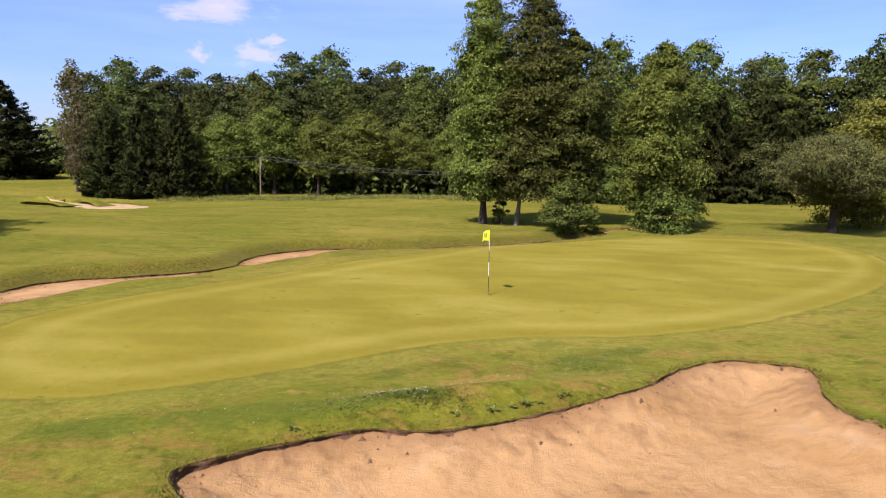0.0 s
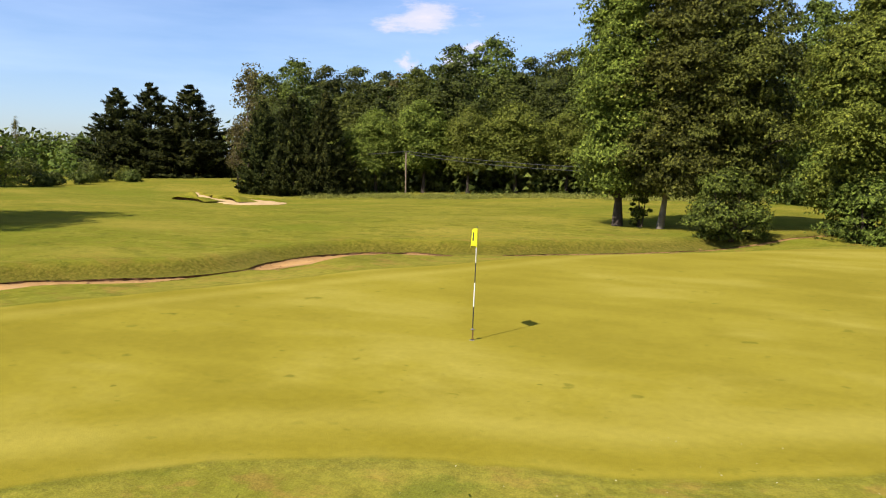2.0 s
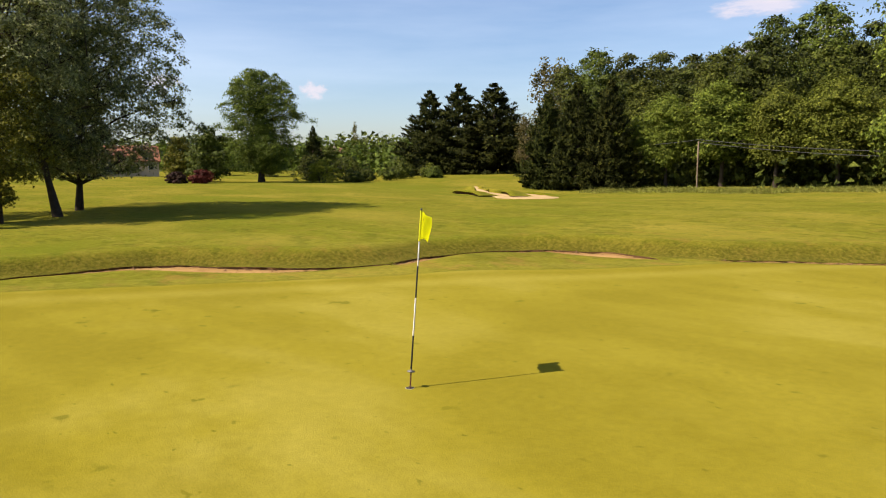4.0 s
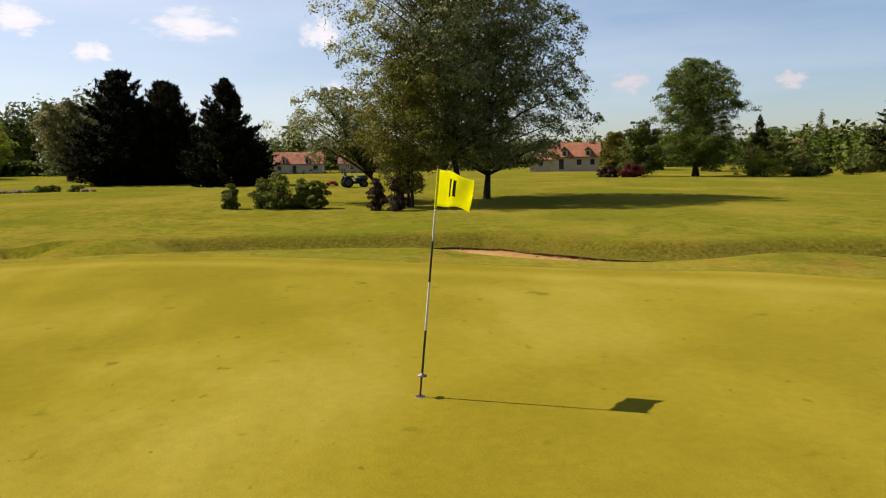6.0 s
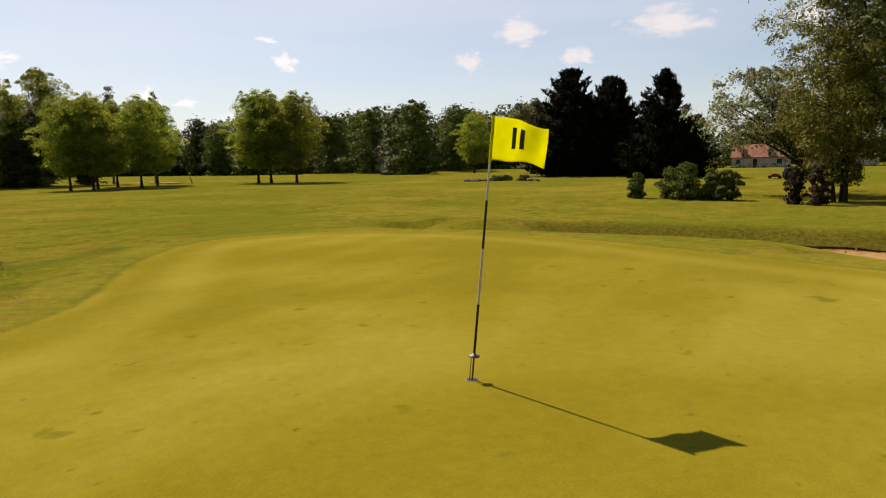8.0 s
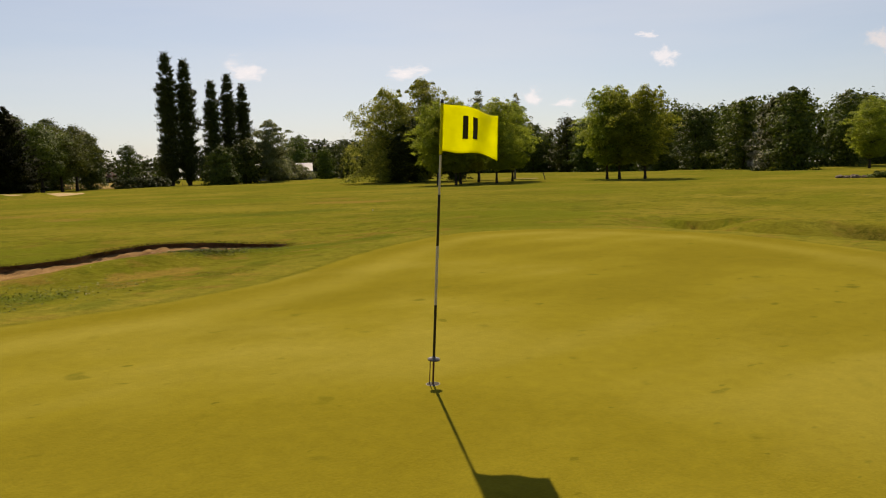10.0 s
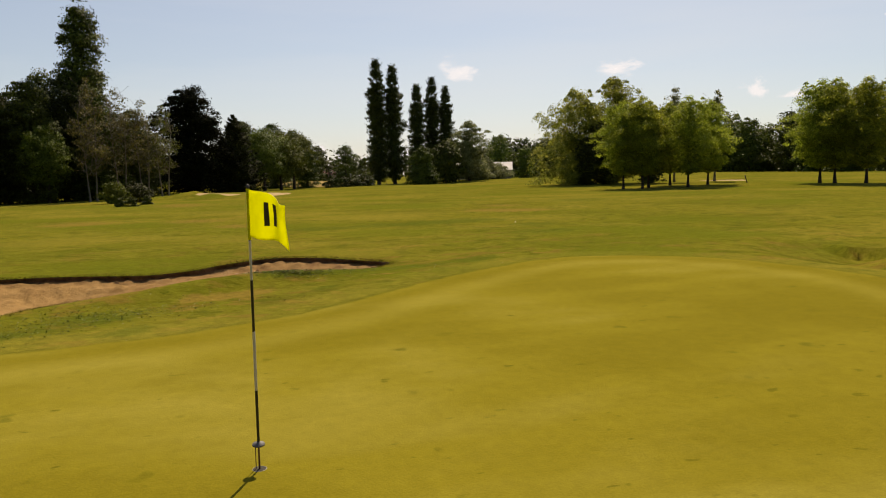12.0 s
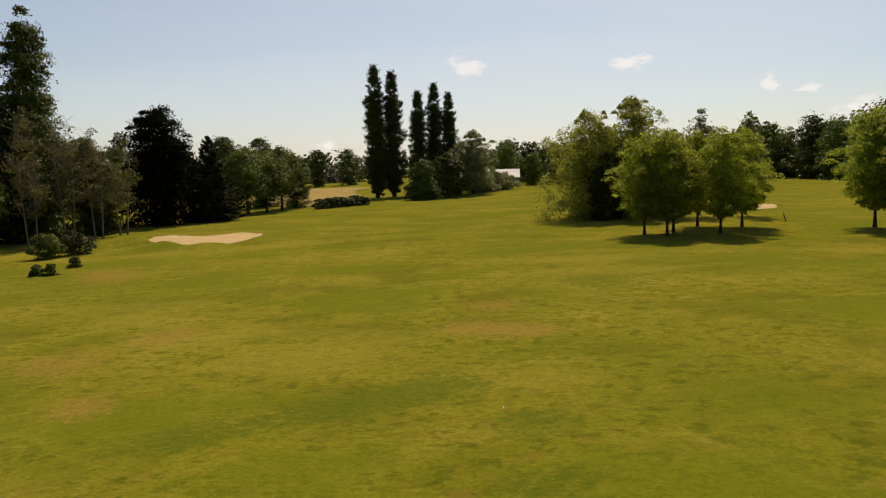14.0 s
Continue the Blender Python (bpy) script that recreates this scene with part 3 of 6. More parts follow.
def bunker(name, poly, depth, label, seed, lip=0.22, mat=None, fringe=9, tall=0.0, line=None):
    """Sand in its hollow, with an undercut soil lip and ragged turf hanging over it."""
    mat = mat or SAND
    rng = np.random.default_rng(seed)
    rim = resample(poly, 0.07)
    n = len(rim)
    nxt, prv = np.roll(rim, -1, 0), np.roll(rim, 1, 0)
    tan = nxt - prv
    tan /= np.linalg.norm(tan, axis=1)[:, None]
    nor = np.stack([tan[:, 1], -tan[:, 0]], -1)
    test = edge_distance(rim[:, 0] + nor[:, 0] * 0.05, rim[:, 1] + nor[:, 1] * 0.05, poly)[0]
    nor *= np.where(test > 0, 1, -1)[:, None]
    gz = ground_z(rim[:, 0], rim[:, 1])
    gz = gz + lumps(rim[:, 0], rim[:, 1], edge_distance(rim[:, 0], rim[:, 1], GREEN[::4])[0])
    wob = np.array([noise.noise(Vector((p[0] * 2.3, p[1] * 2.3, 7.7))) + 0.7 * noise.noise(Vector((p[0] * 7, p[1] * 7, 2.7))) for p in rim])
    chip = np.array([noise.noise(Vector((p[0] * 5, p[1] * 5, 5.5))) + 0.6 * noise.noise(Vector((p[0] * 14, p[1] * 14, 1.5))) for p in rim])
    middle = poly[:, 1].mean()
    deeper = lambda u, v: lip + tall * smooth01((middle - v) / 3.0 + 0.5) if line is None else lip * (1 - 0.85 * smooth01((-line_distance(u, v, line) - 0.5) / 1.2))
    root = tagged(new(name), label, "sand bunker", kind="structure")
    # sand surface: a fine patch that sags to the middle
    lo, hi = poly.min(0) - 0.4, poly.max(0) + 0.4
    step = max(0.09, (hi - lo).max() / 170)
    sx, sy = np.meshgrid(np.arange(lo[0], hi[0], step), np.arange(lo[1], hi[1], step))
    shape = sx.shape
    sx, sy = sx.ravel(), sy.ravel()
    d, px, py = edge_distance(sx, sy, poly)
    z = ground_z(sx, sy) - deeper(sx, sy) - depth * smooth01(np.clip(-d, 0, 3) / 1.7)
    z = z + np.array([noise.noise(Vector((a * 1.1, b * 1.1, 1.0))) * 0.035 + noise.noise(Vector((a * 4, b * 4, 2.0))) * 0.034 + noise.noise(Vector((a * 9, b * 9, 4.0))) * 0.018 for a, b in zip(sx, sy)])
    scuff = np.array([abs(noise.noise(Vector((a * 2.6, b * 2.6, 6.0)))) + 0.5 * abs(noise.noise(Vector((a * 6, b * 6, 3.0)))) for a, b in zip(sx, sy)])
    z = z + (scuff - 0.2) * 0.11 * min(1.0, depth * 4) * np.exp(-((np.clip(-d, 0, 9) - 0.5) / 0.6) ** 2)
    idx = np.arange(len(sx)).reshape(shape)
    faces = np.stack([idx[:-1, :-1], idx[:-1, 1:], idx[1:, 1:], idx[1:, :-1]], -1).reshape(-1, 4)
    faces = faces[(d[faces] < 0.3).any(1)]
    me = mesh_of("sand", np.stack([sx, sy, z], -1), faces, mat, True)
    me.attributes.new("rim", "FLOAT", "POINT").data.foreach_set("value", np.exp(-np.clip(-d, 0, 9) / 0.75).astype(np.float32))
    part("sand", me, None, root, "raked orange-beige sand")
    # soil lip
    rings = []
    for out in (0.26, 0.05):
        xy = rim + nor * out
        rings.append(np.column_stack([xy, ground_z(xy[:, 0], xy[:, 1]) + lumps(xy[:, 0], xy[:, 1], edge_distance(xy[:, 0], xy[:, 1], GREEN[::4])[0]) - 0.014]))
    for out, drop, w1, w2 in ((-0.02, 0.10, 0.015, 0.015), (0.025, 0.38, 0.05, 0.05), (0.0, 0.85, 0.06, 0.06), (-0.10, 1.35, 0.06, 0.08)):
        xy = rim + nor * (out + wob * w1 + chip * w2)[:, None]
        rings.append(np.column_stack([xy, gz - drop * (deeper(rim[:, 0], rim[:, 1]) + 0.04) + chip * 0.012 * (drop > 0.1)]))
    v = np.concatenate(rings)
    f = []
    for r in range(5):
        for i in range(n):
            j = (i + 1) % n
            f.append((r * n + i, r * n + j, (r + 1) * n + j, (r + 1) * n + i))
    part("soil_lip", mesh_of("soil_lip", v, np.array(f), SOIL), None, root, "dark crumbling soil lip under the turf")
    # crumbs of soil fallen from the lip
    k = rng.integers(0, n, n)
    at = rim[k] - nor[k] * rng.gamma(1.4, np.where(np.arange(n) % 3, 0.07, 0.35))[:, None]
    inset = np.clip(-edge_distance(at[:, 0], at[:, 1], poly)[0], 0, 3)
    cz = ground_z(at[:, 0], at[:, 1]) - deeper(at[:, 0], at[:, 1]) - depth * smooth01(inset / 1.7) - 0.012
    s = rng.gamma(1.6, 0.010, len(k))[:, None, None] + 0.006
    corner = np.array([(1, 0, 0), (-0.5, 0.9, 0), (-0.5, -0.9, 0), (0, 0, 1.1)])[None] * (1 + rng.normal(0, 0.25, (len(k), 4, 3)))
    v = (np.column_stack([at, cz])[:, None, :] + corner * s).reshape(-1, 3)
    f = (np.array([(0, 1, 3), (1, 2, 3), (2, 0, 3)])[None] + 4 * np.arange(len(k))[:, None, None]).reshape(-1, 3)
    tagged(part("soil_crumbs", mesh_of("soil_crumbs", v, f, SOIL), None, root, "small crumbs of soil on the sand"), kind="stuff")
    # turf fringe
    k = rng.integers(0, n, n * fringe)
    off = rng.uniform(-0.03, 0.2, len(k))[:, None]
    foot = rim[k] + nor[k] * off + rng.normal(0, 0.05, (len(k), 2))
    pts = np.column_stack([foot, ground_z(foot[:, 0], foot[:, 1]) - 0.01])
    v, f = blades(pts, 0.055, 0.007, rng, 0.9)
    fr = part("turf_fringe", mesh_of("turf_fringe", v, f, TUFT), None, root, "ragged grass fringe along the edge")
    tagged(fr, kind="stuff")
    return root


def far_bunker(name, poly, label, bank, rise=0.5, tilt=0.0, front=None):
    """A distant bunker: a shallow bed of sand with a turf bank on the side that bank names."""
    root = tagged(new(name), label, "sand bunker", kind="structure")
    poly = poly + 0.5 * np.array([(noise.noise(Vector((a * 0.7, b * 0.7, 1.0))), noise.noise(Vector((a * 0.7, b * 0.7, 9.0)))) for a, b in poly])
    lo, hi = poly.min(0), poly.max(0)
    step = max(0.25, (hi - lo).max() / 60)
    sx, sy = np.meshgrid(np.arange(lo[0] - step, hi[0] + step, step), np.arange(lo[1] - step, hi[1] + step, step))
    shape = sx.shape
    sx, sy = sx.ravel().copy(), sy.ravel().copy()
    d, px, py = edge_distance(sx, sy, poly)
    out = d > -step * 0.5
    sx[out], sy[out] = px[out], py[out]
    to = np.array(bank, float) / np.hypot(*bank)
    climb = ((sx - poly[:, 0].mean()) * to[0] + (sy - poly[:, 1].mean()) * to[1])
    climb = tilt * np.clip(climb / np.abs(climb).max(), 0, 1)
    z = sheet_z(sx, sy) + climb + np.where(out, 0.02, 0.10 + 0.05 * np.array([noise.noise(Vector((a, b, 0))) for a, b in zip(sx, sy)]))
    idx = np.arange(len(sx)).reshape(shape)
    faces = np.stack([idx[:-1, :-1], idx[:-1, 1:], idx[1:, 1:], idx[1:, :-1]], -1).reshape(-1, 4)
    faces = faces[(~out[faces]).any(1)]
    part("sand", mesh_of("sand", np.stack([sx, sy, z], -1), faces, PALE_SAND, True), None, root)
    # banks: low rounded ridges of turf along the rim
    rim = resample(poly, 0.5)
    mid = rim.mean(0)
    o = (rim - mid) / np.linalg.norm(rim - mid, axis=1)[:, None]
    wv = np.array([noise.noise(Vector((a * 0.5, b * 0.5, 4.0))) for a, b in rim])
    n = len(rim)
    for to, top in [(bank, rise)] + ([front] if front else []):
        way = np.array(to, float) / np.hypot(*to)
        facing = (rim - mid) @ way
        keep = np.clip((facing / np.abs(facing).max() + 0.05) * 1.6, 0, 1)
        rows = []
        for off, up in ((-0.15, 0.0), (-0.05, 0.75), (0.25, 1.0), (1.0, 0.85), (2.4, 0.4), (4.5, -0.15)):
            xy = rim + o * off
            rows.append(np.column_stack([xy, sheet_z(xy[:, 0], xy[:, 1]) - 0.12 + keep * up * top * (1 + 0.5 * wv)]))
        v = np.concatenate(rows)
        f = np.array([(r * n + i, r * n + (i + 1) % n, (r + 1) * n + (i + 1) % n, (r + 1) * n + i) for r in range(5) for i in range(n)])
        me = mesh_of("turf_bank", v, f, TURF, True)
        me.attributes.new("mown_edge", "FLOAT", "POINT").data.foreach_set("value", np.full(len(v), 50.0, np.float32))
        part("turf_bank", me, None, root, "low grassy bank")
    return root


def turf_lip(root, path, height):
    """An undercut edge of turf: a cap that rolls over a low face of bare soil."""
    p = np.array(path, float)
    t = np.linspace(0, 1, 24)
    s = np.linspace(0, 1, len(p))
    p = np.stack([np.interp(t, s, p[:, 0]), np.interp(t, s, p[:, 1])], -1)
    d = np.gradient(p, axis=0)
    d /= np.linalg.norm(d, axis=1)[:, None]
    side = np.stack([d[:, 1], -d[:, 0]], -1)
    end = np.clip(np.minimum(t, 1 - t) * 5, 0.15, 1)
    z = sheet_z(p[:, 0], p[:, 1])
    for name, rings, mat in (("soil_face", ((0.10, -0.1), (0.0, 0.35), (0.05, 0.8)), SOIL), ("turf_cap", ((0.05, 0.74), (0.42, 0.72), (0.36, 1.0), (-0.3, 1.2), (-1.2, 0.9), (-2.6, -0.2)), TURF)):
        v = np.concatenate([np.column_stack([p + side * off, z + height * end * up + 0.08]) for off, up in rings])
        n = len(p)
        f = np.array([(r * n + i, r * n + i + 1, (r + 1) * n + i + 1, (r + 1) * n + i) for r in range(len(rings) - 1) for i in range(n - 1)])
        me = mesh_of(name, v, f, mat, True)
        if mat is TURF:
            me.attributes.new("mown_edge", "FLOAT", "POINT").data.foreach_set("value", np.full(len(v), 50.0, np.float32))
        part(name, me, None, root)


build_ground()
bunker("bunker_south", BUNKER_SOUTH, 0.40, "broad greenside bunker with raked orange sand", 3, 0.045, fringe=16, tall=0.085)
bunker("bunker_west", BUNKER_WEST, 0.02, "narrow curved greenside bunker with pale sand", 4, 0.065, line=SWALE)
bunker("bunker_north", BUNKER_NORTH, 0.02, "small greenside bunker with pale sand", 5, 0.065, line=SWALE)
bunker("bunker_strip", BUNKER_STRIP, 0.0, "thin worn sandy edge behind the putting green", 6, 0.03)
FAR = far_bunker("bunker_far", loop([(-39.6, 54.5), (-42.0, 51.6), (-45.2, 52.0), (-47.0, 53.9), (-50.4, 54.7), (-54.0, 57.0), (-53.6, 58.0), (-50.2, 56.4), (-48.0, 56.8), (-46.5, 58.4), (-43.5, 58.8)]), "pale sandy bunker with shaped edges far across the fairway", (-0.7, 0.8), 0.9, 0.85)
turf_lip(FAR, [(-56.5, 57.6), (-53.4, 57.0), (-50.4, 57.4), (-47.6, 56.6), (-45.6, 55.2)], 0.55)
turf_lip(FAR, [(-55.0, 54.9), (-52.0, 54.3), (-48.6, 53.2)], 0.4)
far_bunker("bunker_fairway", loop([(3.2, -84.0), (0.6, -79.0), (-2.6, -76.5), (-5.6, -79.5), (-8.2, -86.5), (-6.0, -89.0), (-2.0, -87.0), (1.0, -87.5)]), "flat pale sand bunker beside the fairway", (0.3, -1.0), 0.25, 0.15, ((0.9, 0.55), 0.62))
far_bunker("bunker_clump", loop([(-74.0, -93.0), (-80.0, -92.0), (-87.0, -98.5), (-87.5, -102.5), (-80.0, -101.0)]), "distant pale bunker behind the tree clump", (-0.5, -1.0), 0.3)


# ---- plants ----
def tube(path, radii, sides=7):
    """A tapered limb along a path: verts and quads."""
    p = np.asarray(path, float)
    t = np.gradient(p, axis=0)
    t /= np.linalg.norm(t, axis=1)[:, None] + 1e-9
    ref = np.where(np.abs(t[:, 2:3]) > 0.9, [[1.0, 0, 0]], [[0, 0, 1.0]])
    u = np.cross(t, ref)
    u /= np.linalg.norm(u, axis=1)[:, None] + 1e-9
    w = np.cross(t, u)
    a = np.linspace(0, 2 * np.pi, sides, endpoint=False)
    r = np.asarray(radii, float)[:, None, None]
    v = p[:, None, :] + r * (u[:, None, :] * np.cos(a)[None, :, None] + w[:, None, :] * np.sin(a)[None, :, None])
    n = len(p)
    i, k = np.meshgrid(np.arange(n - 1), np.arange(sides), indexing="ij")
    i, k = i.ravel(), k.ravel()
    f = np.stack([i * sides + k, i * sides + (k + 1) % sides, (i + 1) * sides + (k + 1) % sides, (i + 1) * sides + k], -1)
    return v.reshape(-1, 3), f


def joined(pieces):
    vs, fs, at = [], [], 0
    for v, f in pieces:
        vs.append(v)
        fs.append(f + at)
        at += len(v)
    return np.concatenate(vs), np.concatenate(fs)


def leaf_quads(centres, normals, size, rng, slim=0.6, along=None):
    """Lozenge leaves with a fold, at the centres, facing roughly the normals."""
    n = len(centres)
    a = along if along is not None else rng.normal(size=(n, 3))
    nrm = normals / (np.linalg.norm(normals, axis=1)[:, None] + 1e-9)
    a = a - nrm * (a * nrm).sum(1)[:, None]
    a /= np.linalg.norm(a, axis=1)[:, None] + 1e-9
    b = np.cross(nrm, a)
    s = (size * rng.uniform(0.55, 1.35, n))[:, None]
    v = np.stack([centres + a * s, centres + b * s * slim + nrm * s * 0.18, centres - a * s, centres - b * s * slim + nrm * s * 0.18], 1)
    return v.reshape(-1, 3), np.arange(4 * n).reshape(-1, 4)


def leaf_blades(centres, normals, size, rng, slim=0.6, along=None):
    """Three-cornered leaves, for crowns that stand far off."""
    n = len(centres)
    a = along if along is not None else rng.normal(size=(n, 3))
    nrm = normals / (np.linalg.norm(normals, axis=1)[:, None] + 1e-9)
    a = a - nrm * (a * nrm).sum(1)[:, None]
    a /= np.linalg.norm(a, axis=1)[:, None] + 1e-9
    b = np.cross(nrm, a)
    s = (size * rng.uniform(0.55, 1.35, n))[:, None]
    v = np.stack([centres + a * s, centres - a * s * 0.6 + b * s * slim, centres - a * s * 0.6 - b * s * slim], 1)
    return v.reshape(-1, 3), np.arange(3 * n).reshape(-1, 3)


SHAPES = {
    "round": lambda u: np.sin(np.pi * np.clip(u, 0, 1) ** 0.85) ** 0.62,
    "oval": lambda u: np.sin(np.pi * np.clip(u, 0, 1) ** 0.75) ** 0.7,
    "dome": lambda u: np.sqrt(np.clip(1 - u ** 2.2, 0, 1)) * (0.82 + 0.18 * np.clip(u * 4, 0, 1)),
    "spread": lambda u: np.sin(np.pi * np.clip(u, 0, 1) ** 1.1) ** 0.5,
    "tall": lambda u: np.clip(np.sin(np.pi * np.clip(0.12 + 0.87 * u, 0, 1) ** 0.85), 0, 1) ** 0.45 * (1 - 0.18 * u),
    "skirt": lambda u: np.clip(1 - u ** 2.0, 0, 1) ** 0.7 * (0.75 + 0.25 * np.clip(u * 4, 0, 1)),
    "mound": lambda u: np.sqrt(np.clip(1 - u ** 5, 0, 1)) * (0.75 + 0.25 * np.clip(u * 3, 0, 1)),
    "flame": lambda u: np.clip((1 - u) * 2.4, 0, 1) ** 0.6 * np.clip(u * 4 + 0.5, 0, 1),
}


def crown_points(h, base, r, shape, clumps, per, clump_r, rng, up=0.0, hollow=0.55, squash=0.75, drop=0.0):
    """Leaf places and outward ways in lumpy clumps that fill an envelope, and the clumps' middles."""
    f = SHAPES[shape]
    u = rng.uniform(0.0, 1.0, clumps * 6)
    keep = rng.uniform(0, 1, len(u)) < f(u) ** 1.0 + 0.12
    u = u[keep][:clumps]
    k = len(u)
    a = rng.uniform(0, 2 * np.pi, k)
    lobes = 1 + 0.16 * np.sin(a * 2 + rng.uniform(0, 6)) + 0.12 * np.sin(a * 3 + u * 5 + rng.uniform(0, 6))
    rad = f(u) * r * lobes * (hollow + (1 - hollow) * rng.uniform(0, 1, k) ** 0.6)
    cr = clump_r * rng.uniform(0.6, 1.35, k) * (0.55 + 0.45 * f(u))
    c = np.stack([np.cos(a) * np.maximum(rad - cr * 0.5, 0), np.sin(a) * np.maximum(rad - cr * 0.5, 0), base + u * (h - base - cr * 0.4)], -1)
    m = np.repeat(np.arange(k), per)
    d = rng.normal(size=(len(m), 3))
    d[:, 2] += 0.25
    d /= np.linalg.norm(d, axis=1)[:, None]
    rr = rng.uniform(0.25, 1.0, len(m)) ** 0.45
    p = c[m] + d * (cr[m] * rr)[:, None] * np.array([1, 1, squash + up])
    out = p - np.array([0, 0, base + (h - base) * 0.45])
    out /= np.linalg.norm(out, axis=1)[:, None] + 1e-9
    nrm = d * 0.8 + out * 0.5 + rng.normal(size=d.shape) * 0.55 + np.array([0, 0, 0.25])
    p[:, 2] -= drop * rng.uniform(0, 1, len(m)) ** 2 * cr[m]
    return p, nrm, c, cr


def shell_points(h, base, r, shape, clumps, per, clump_r, rng, depth=0.35, rough=0.3, droop=0.2, fill=0.14, cleft_by=0.42):
    """Leaf places in pads of foliage over an uneven crown: full above, open below, with a dense core."""
    f = SHAPES[shape]
    u = rng.uniform(0.0, 1.0, clumps * 5)
    u = u[rng.uniform(0, 1, len(u)) < f(u) + 0.06][:clumps]
    k = len(u)
    a = rng.uniform(0, 2 * np.pi, k)
    off = rng.uniform(0, 50, 3)
    tall = (h - base) / max(r, 0.1)
    ring = np.stack([np.cos(a), np.sin(a), u * tall], -1)
    n1 = np.array([noise.noise(Vector(q * 1.3 + off)) for q in ring])
    n2 = np.array([noise.noise(Vector(q * 3.1 + off)) for q in ring])
    env = np.maximum(f(u) * r * (1 + rough * (1.5 * n1 + 0.8 * n2)), 0.05)
    # boughs: bulges wound round the crown, with shaded clefts between
    count = int(6 + 5.5 * tall)
    ba = 2.4 * np.arange(count) + rng.uniform(-0.5, 0.5, count)
    bu = 0.86 * (np.arange(count) + rng.uniform(0.1, 0.9, count)) / count
    span = 0.62 * np.sqrt(2 * np.pi * 0.75 * r * (h - base) / count)
    turn = np.abs((a[:, None] - ba[None] + np.pi) % (2 * np.pi) - np.pi) * (f(u) * r)[:, None]
    rise = (u[:, None] - bu[None]) * (h - base)
    rise = np.where(rise < 0, rise * 1.35, rise * 0.9)
    cleft = np.clip(np.sqrt(turn ** 2 + rise ** 2).min(1) / span, 0, 1.0) ** 2.0
    env = env * (1.08 - cleft_by * cleft * np.clip((0.95 - u) * 5, 0, 1))
    rad = env * (1 - depth * rng.uniform(0, 1, k) ** 1.6)
    inner = (rng.uniform(0, 1, k) < fill) | ((cleft > 0.75) & (rng.uniform(0, 1, k) < 0.6))
    rad = np.where(inner, env * rng.uniform(0.15, 0.6, k), rad)
    z = base + u * (h - base) * (1 + 0.10 * n1 * u) + 0.03 * h * n2 * (1 - u)
    cr = clump_r * rng.uniform(0.5, 1.4, k) * (0.4 + 0.6 * f(u)) * np.where(inner, 1.6, 1.0)
    c = np.stack([np.cos(a) * np.maximum(rad - 0.6 * cr, 0), np.sin(a) * np.maximum(rad - 0.6 * cr, 0), np.clip(z, base + 0.1, h - 0.3 * cr)], -1)
    m = np.repeat(np.arange(k), per)
    o = np.stack([np.cos(a), np.sin(a), 0 * a], -1)
    e = rng.normal(size=(len(m), 3)) + o[m] * 0.55
    e[:, 2] = np.where(rng.uniform(0, 1, len(m)) < 0.72, np.abs(e[:, 2]), e[:, 2] * 0.5)
    e /= np.linalg.norm(e, axis=1)[:, None]
    q = rng.uniform(0.1, 1.0, len(m)) ** 0.38 * np.clip(1 + 0.14 * rng.normal(size=len(m)), 0.4, 1.35)
    p = c[m] + e * (cr[m] * q)[:, None] * np.array([1.1, 1.1, 0.72])
    p[:, 2] -= droop * cr[m] * (e[:, 0] ** 2 + e[:, 1] ** 2) * q ** 2
    p[:, 2] = np.maximum(p[:, 2], max(0.05, base * 0.85))
    nrm = e * 0.9 + o[m] * 0.2 + rng.normal(size=p.shape) * 0.42 + np.array([0, 0, 0.2])
    return p, nrm, c, cr


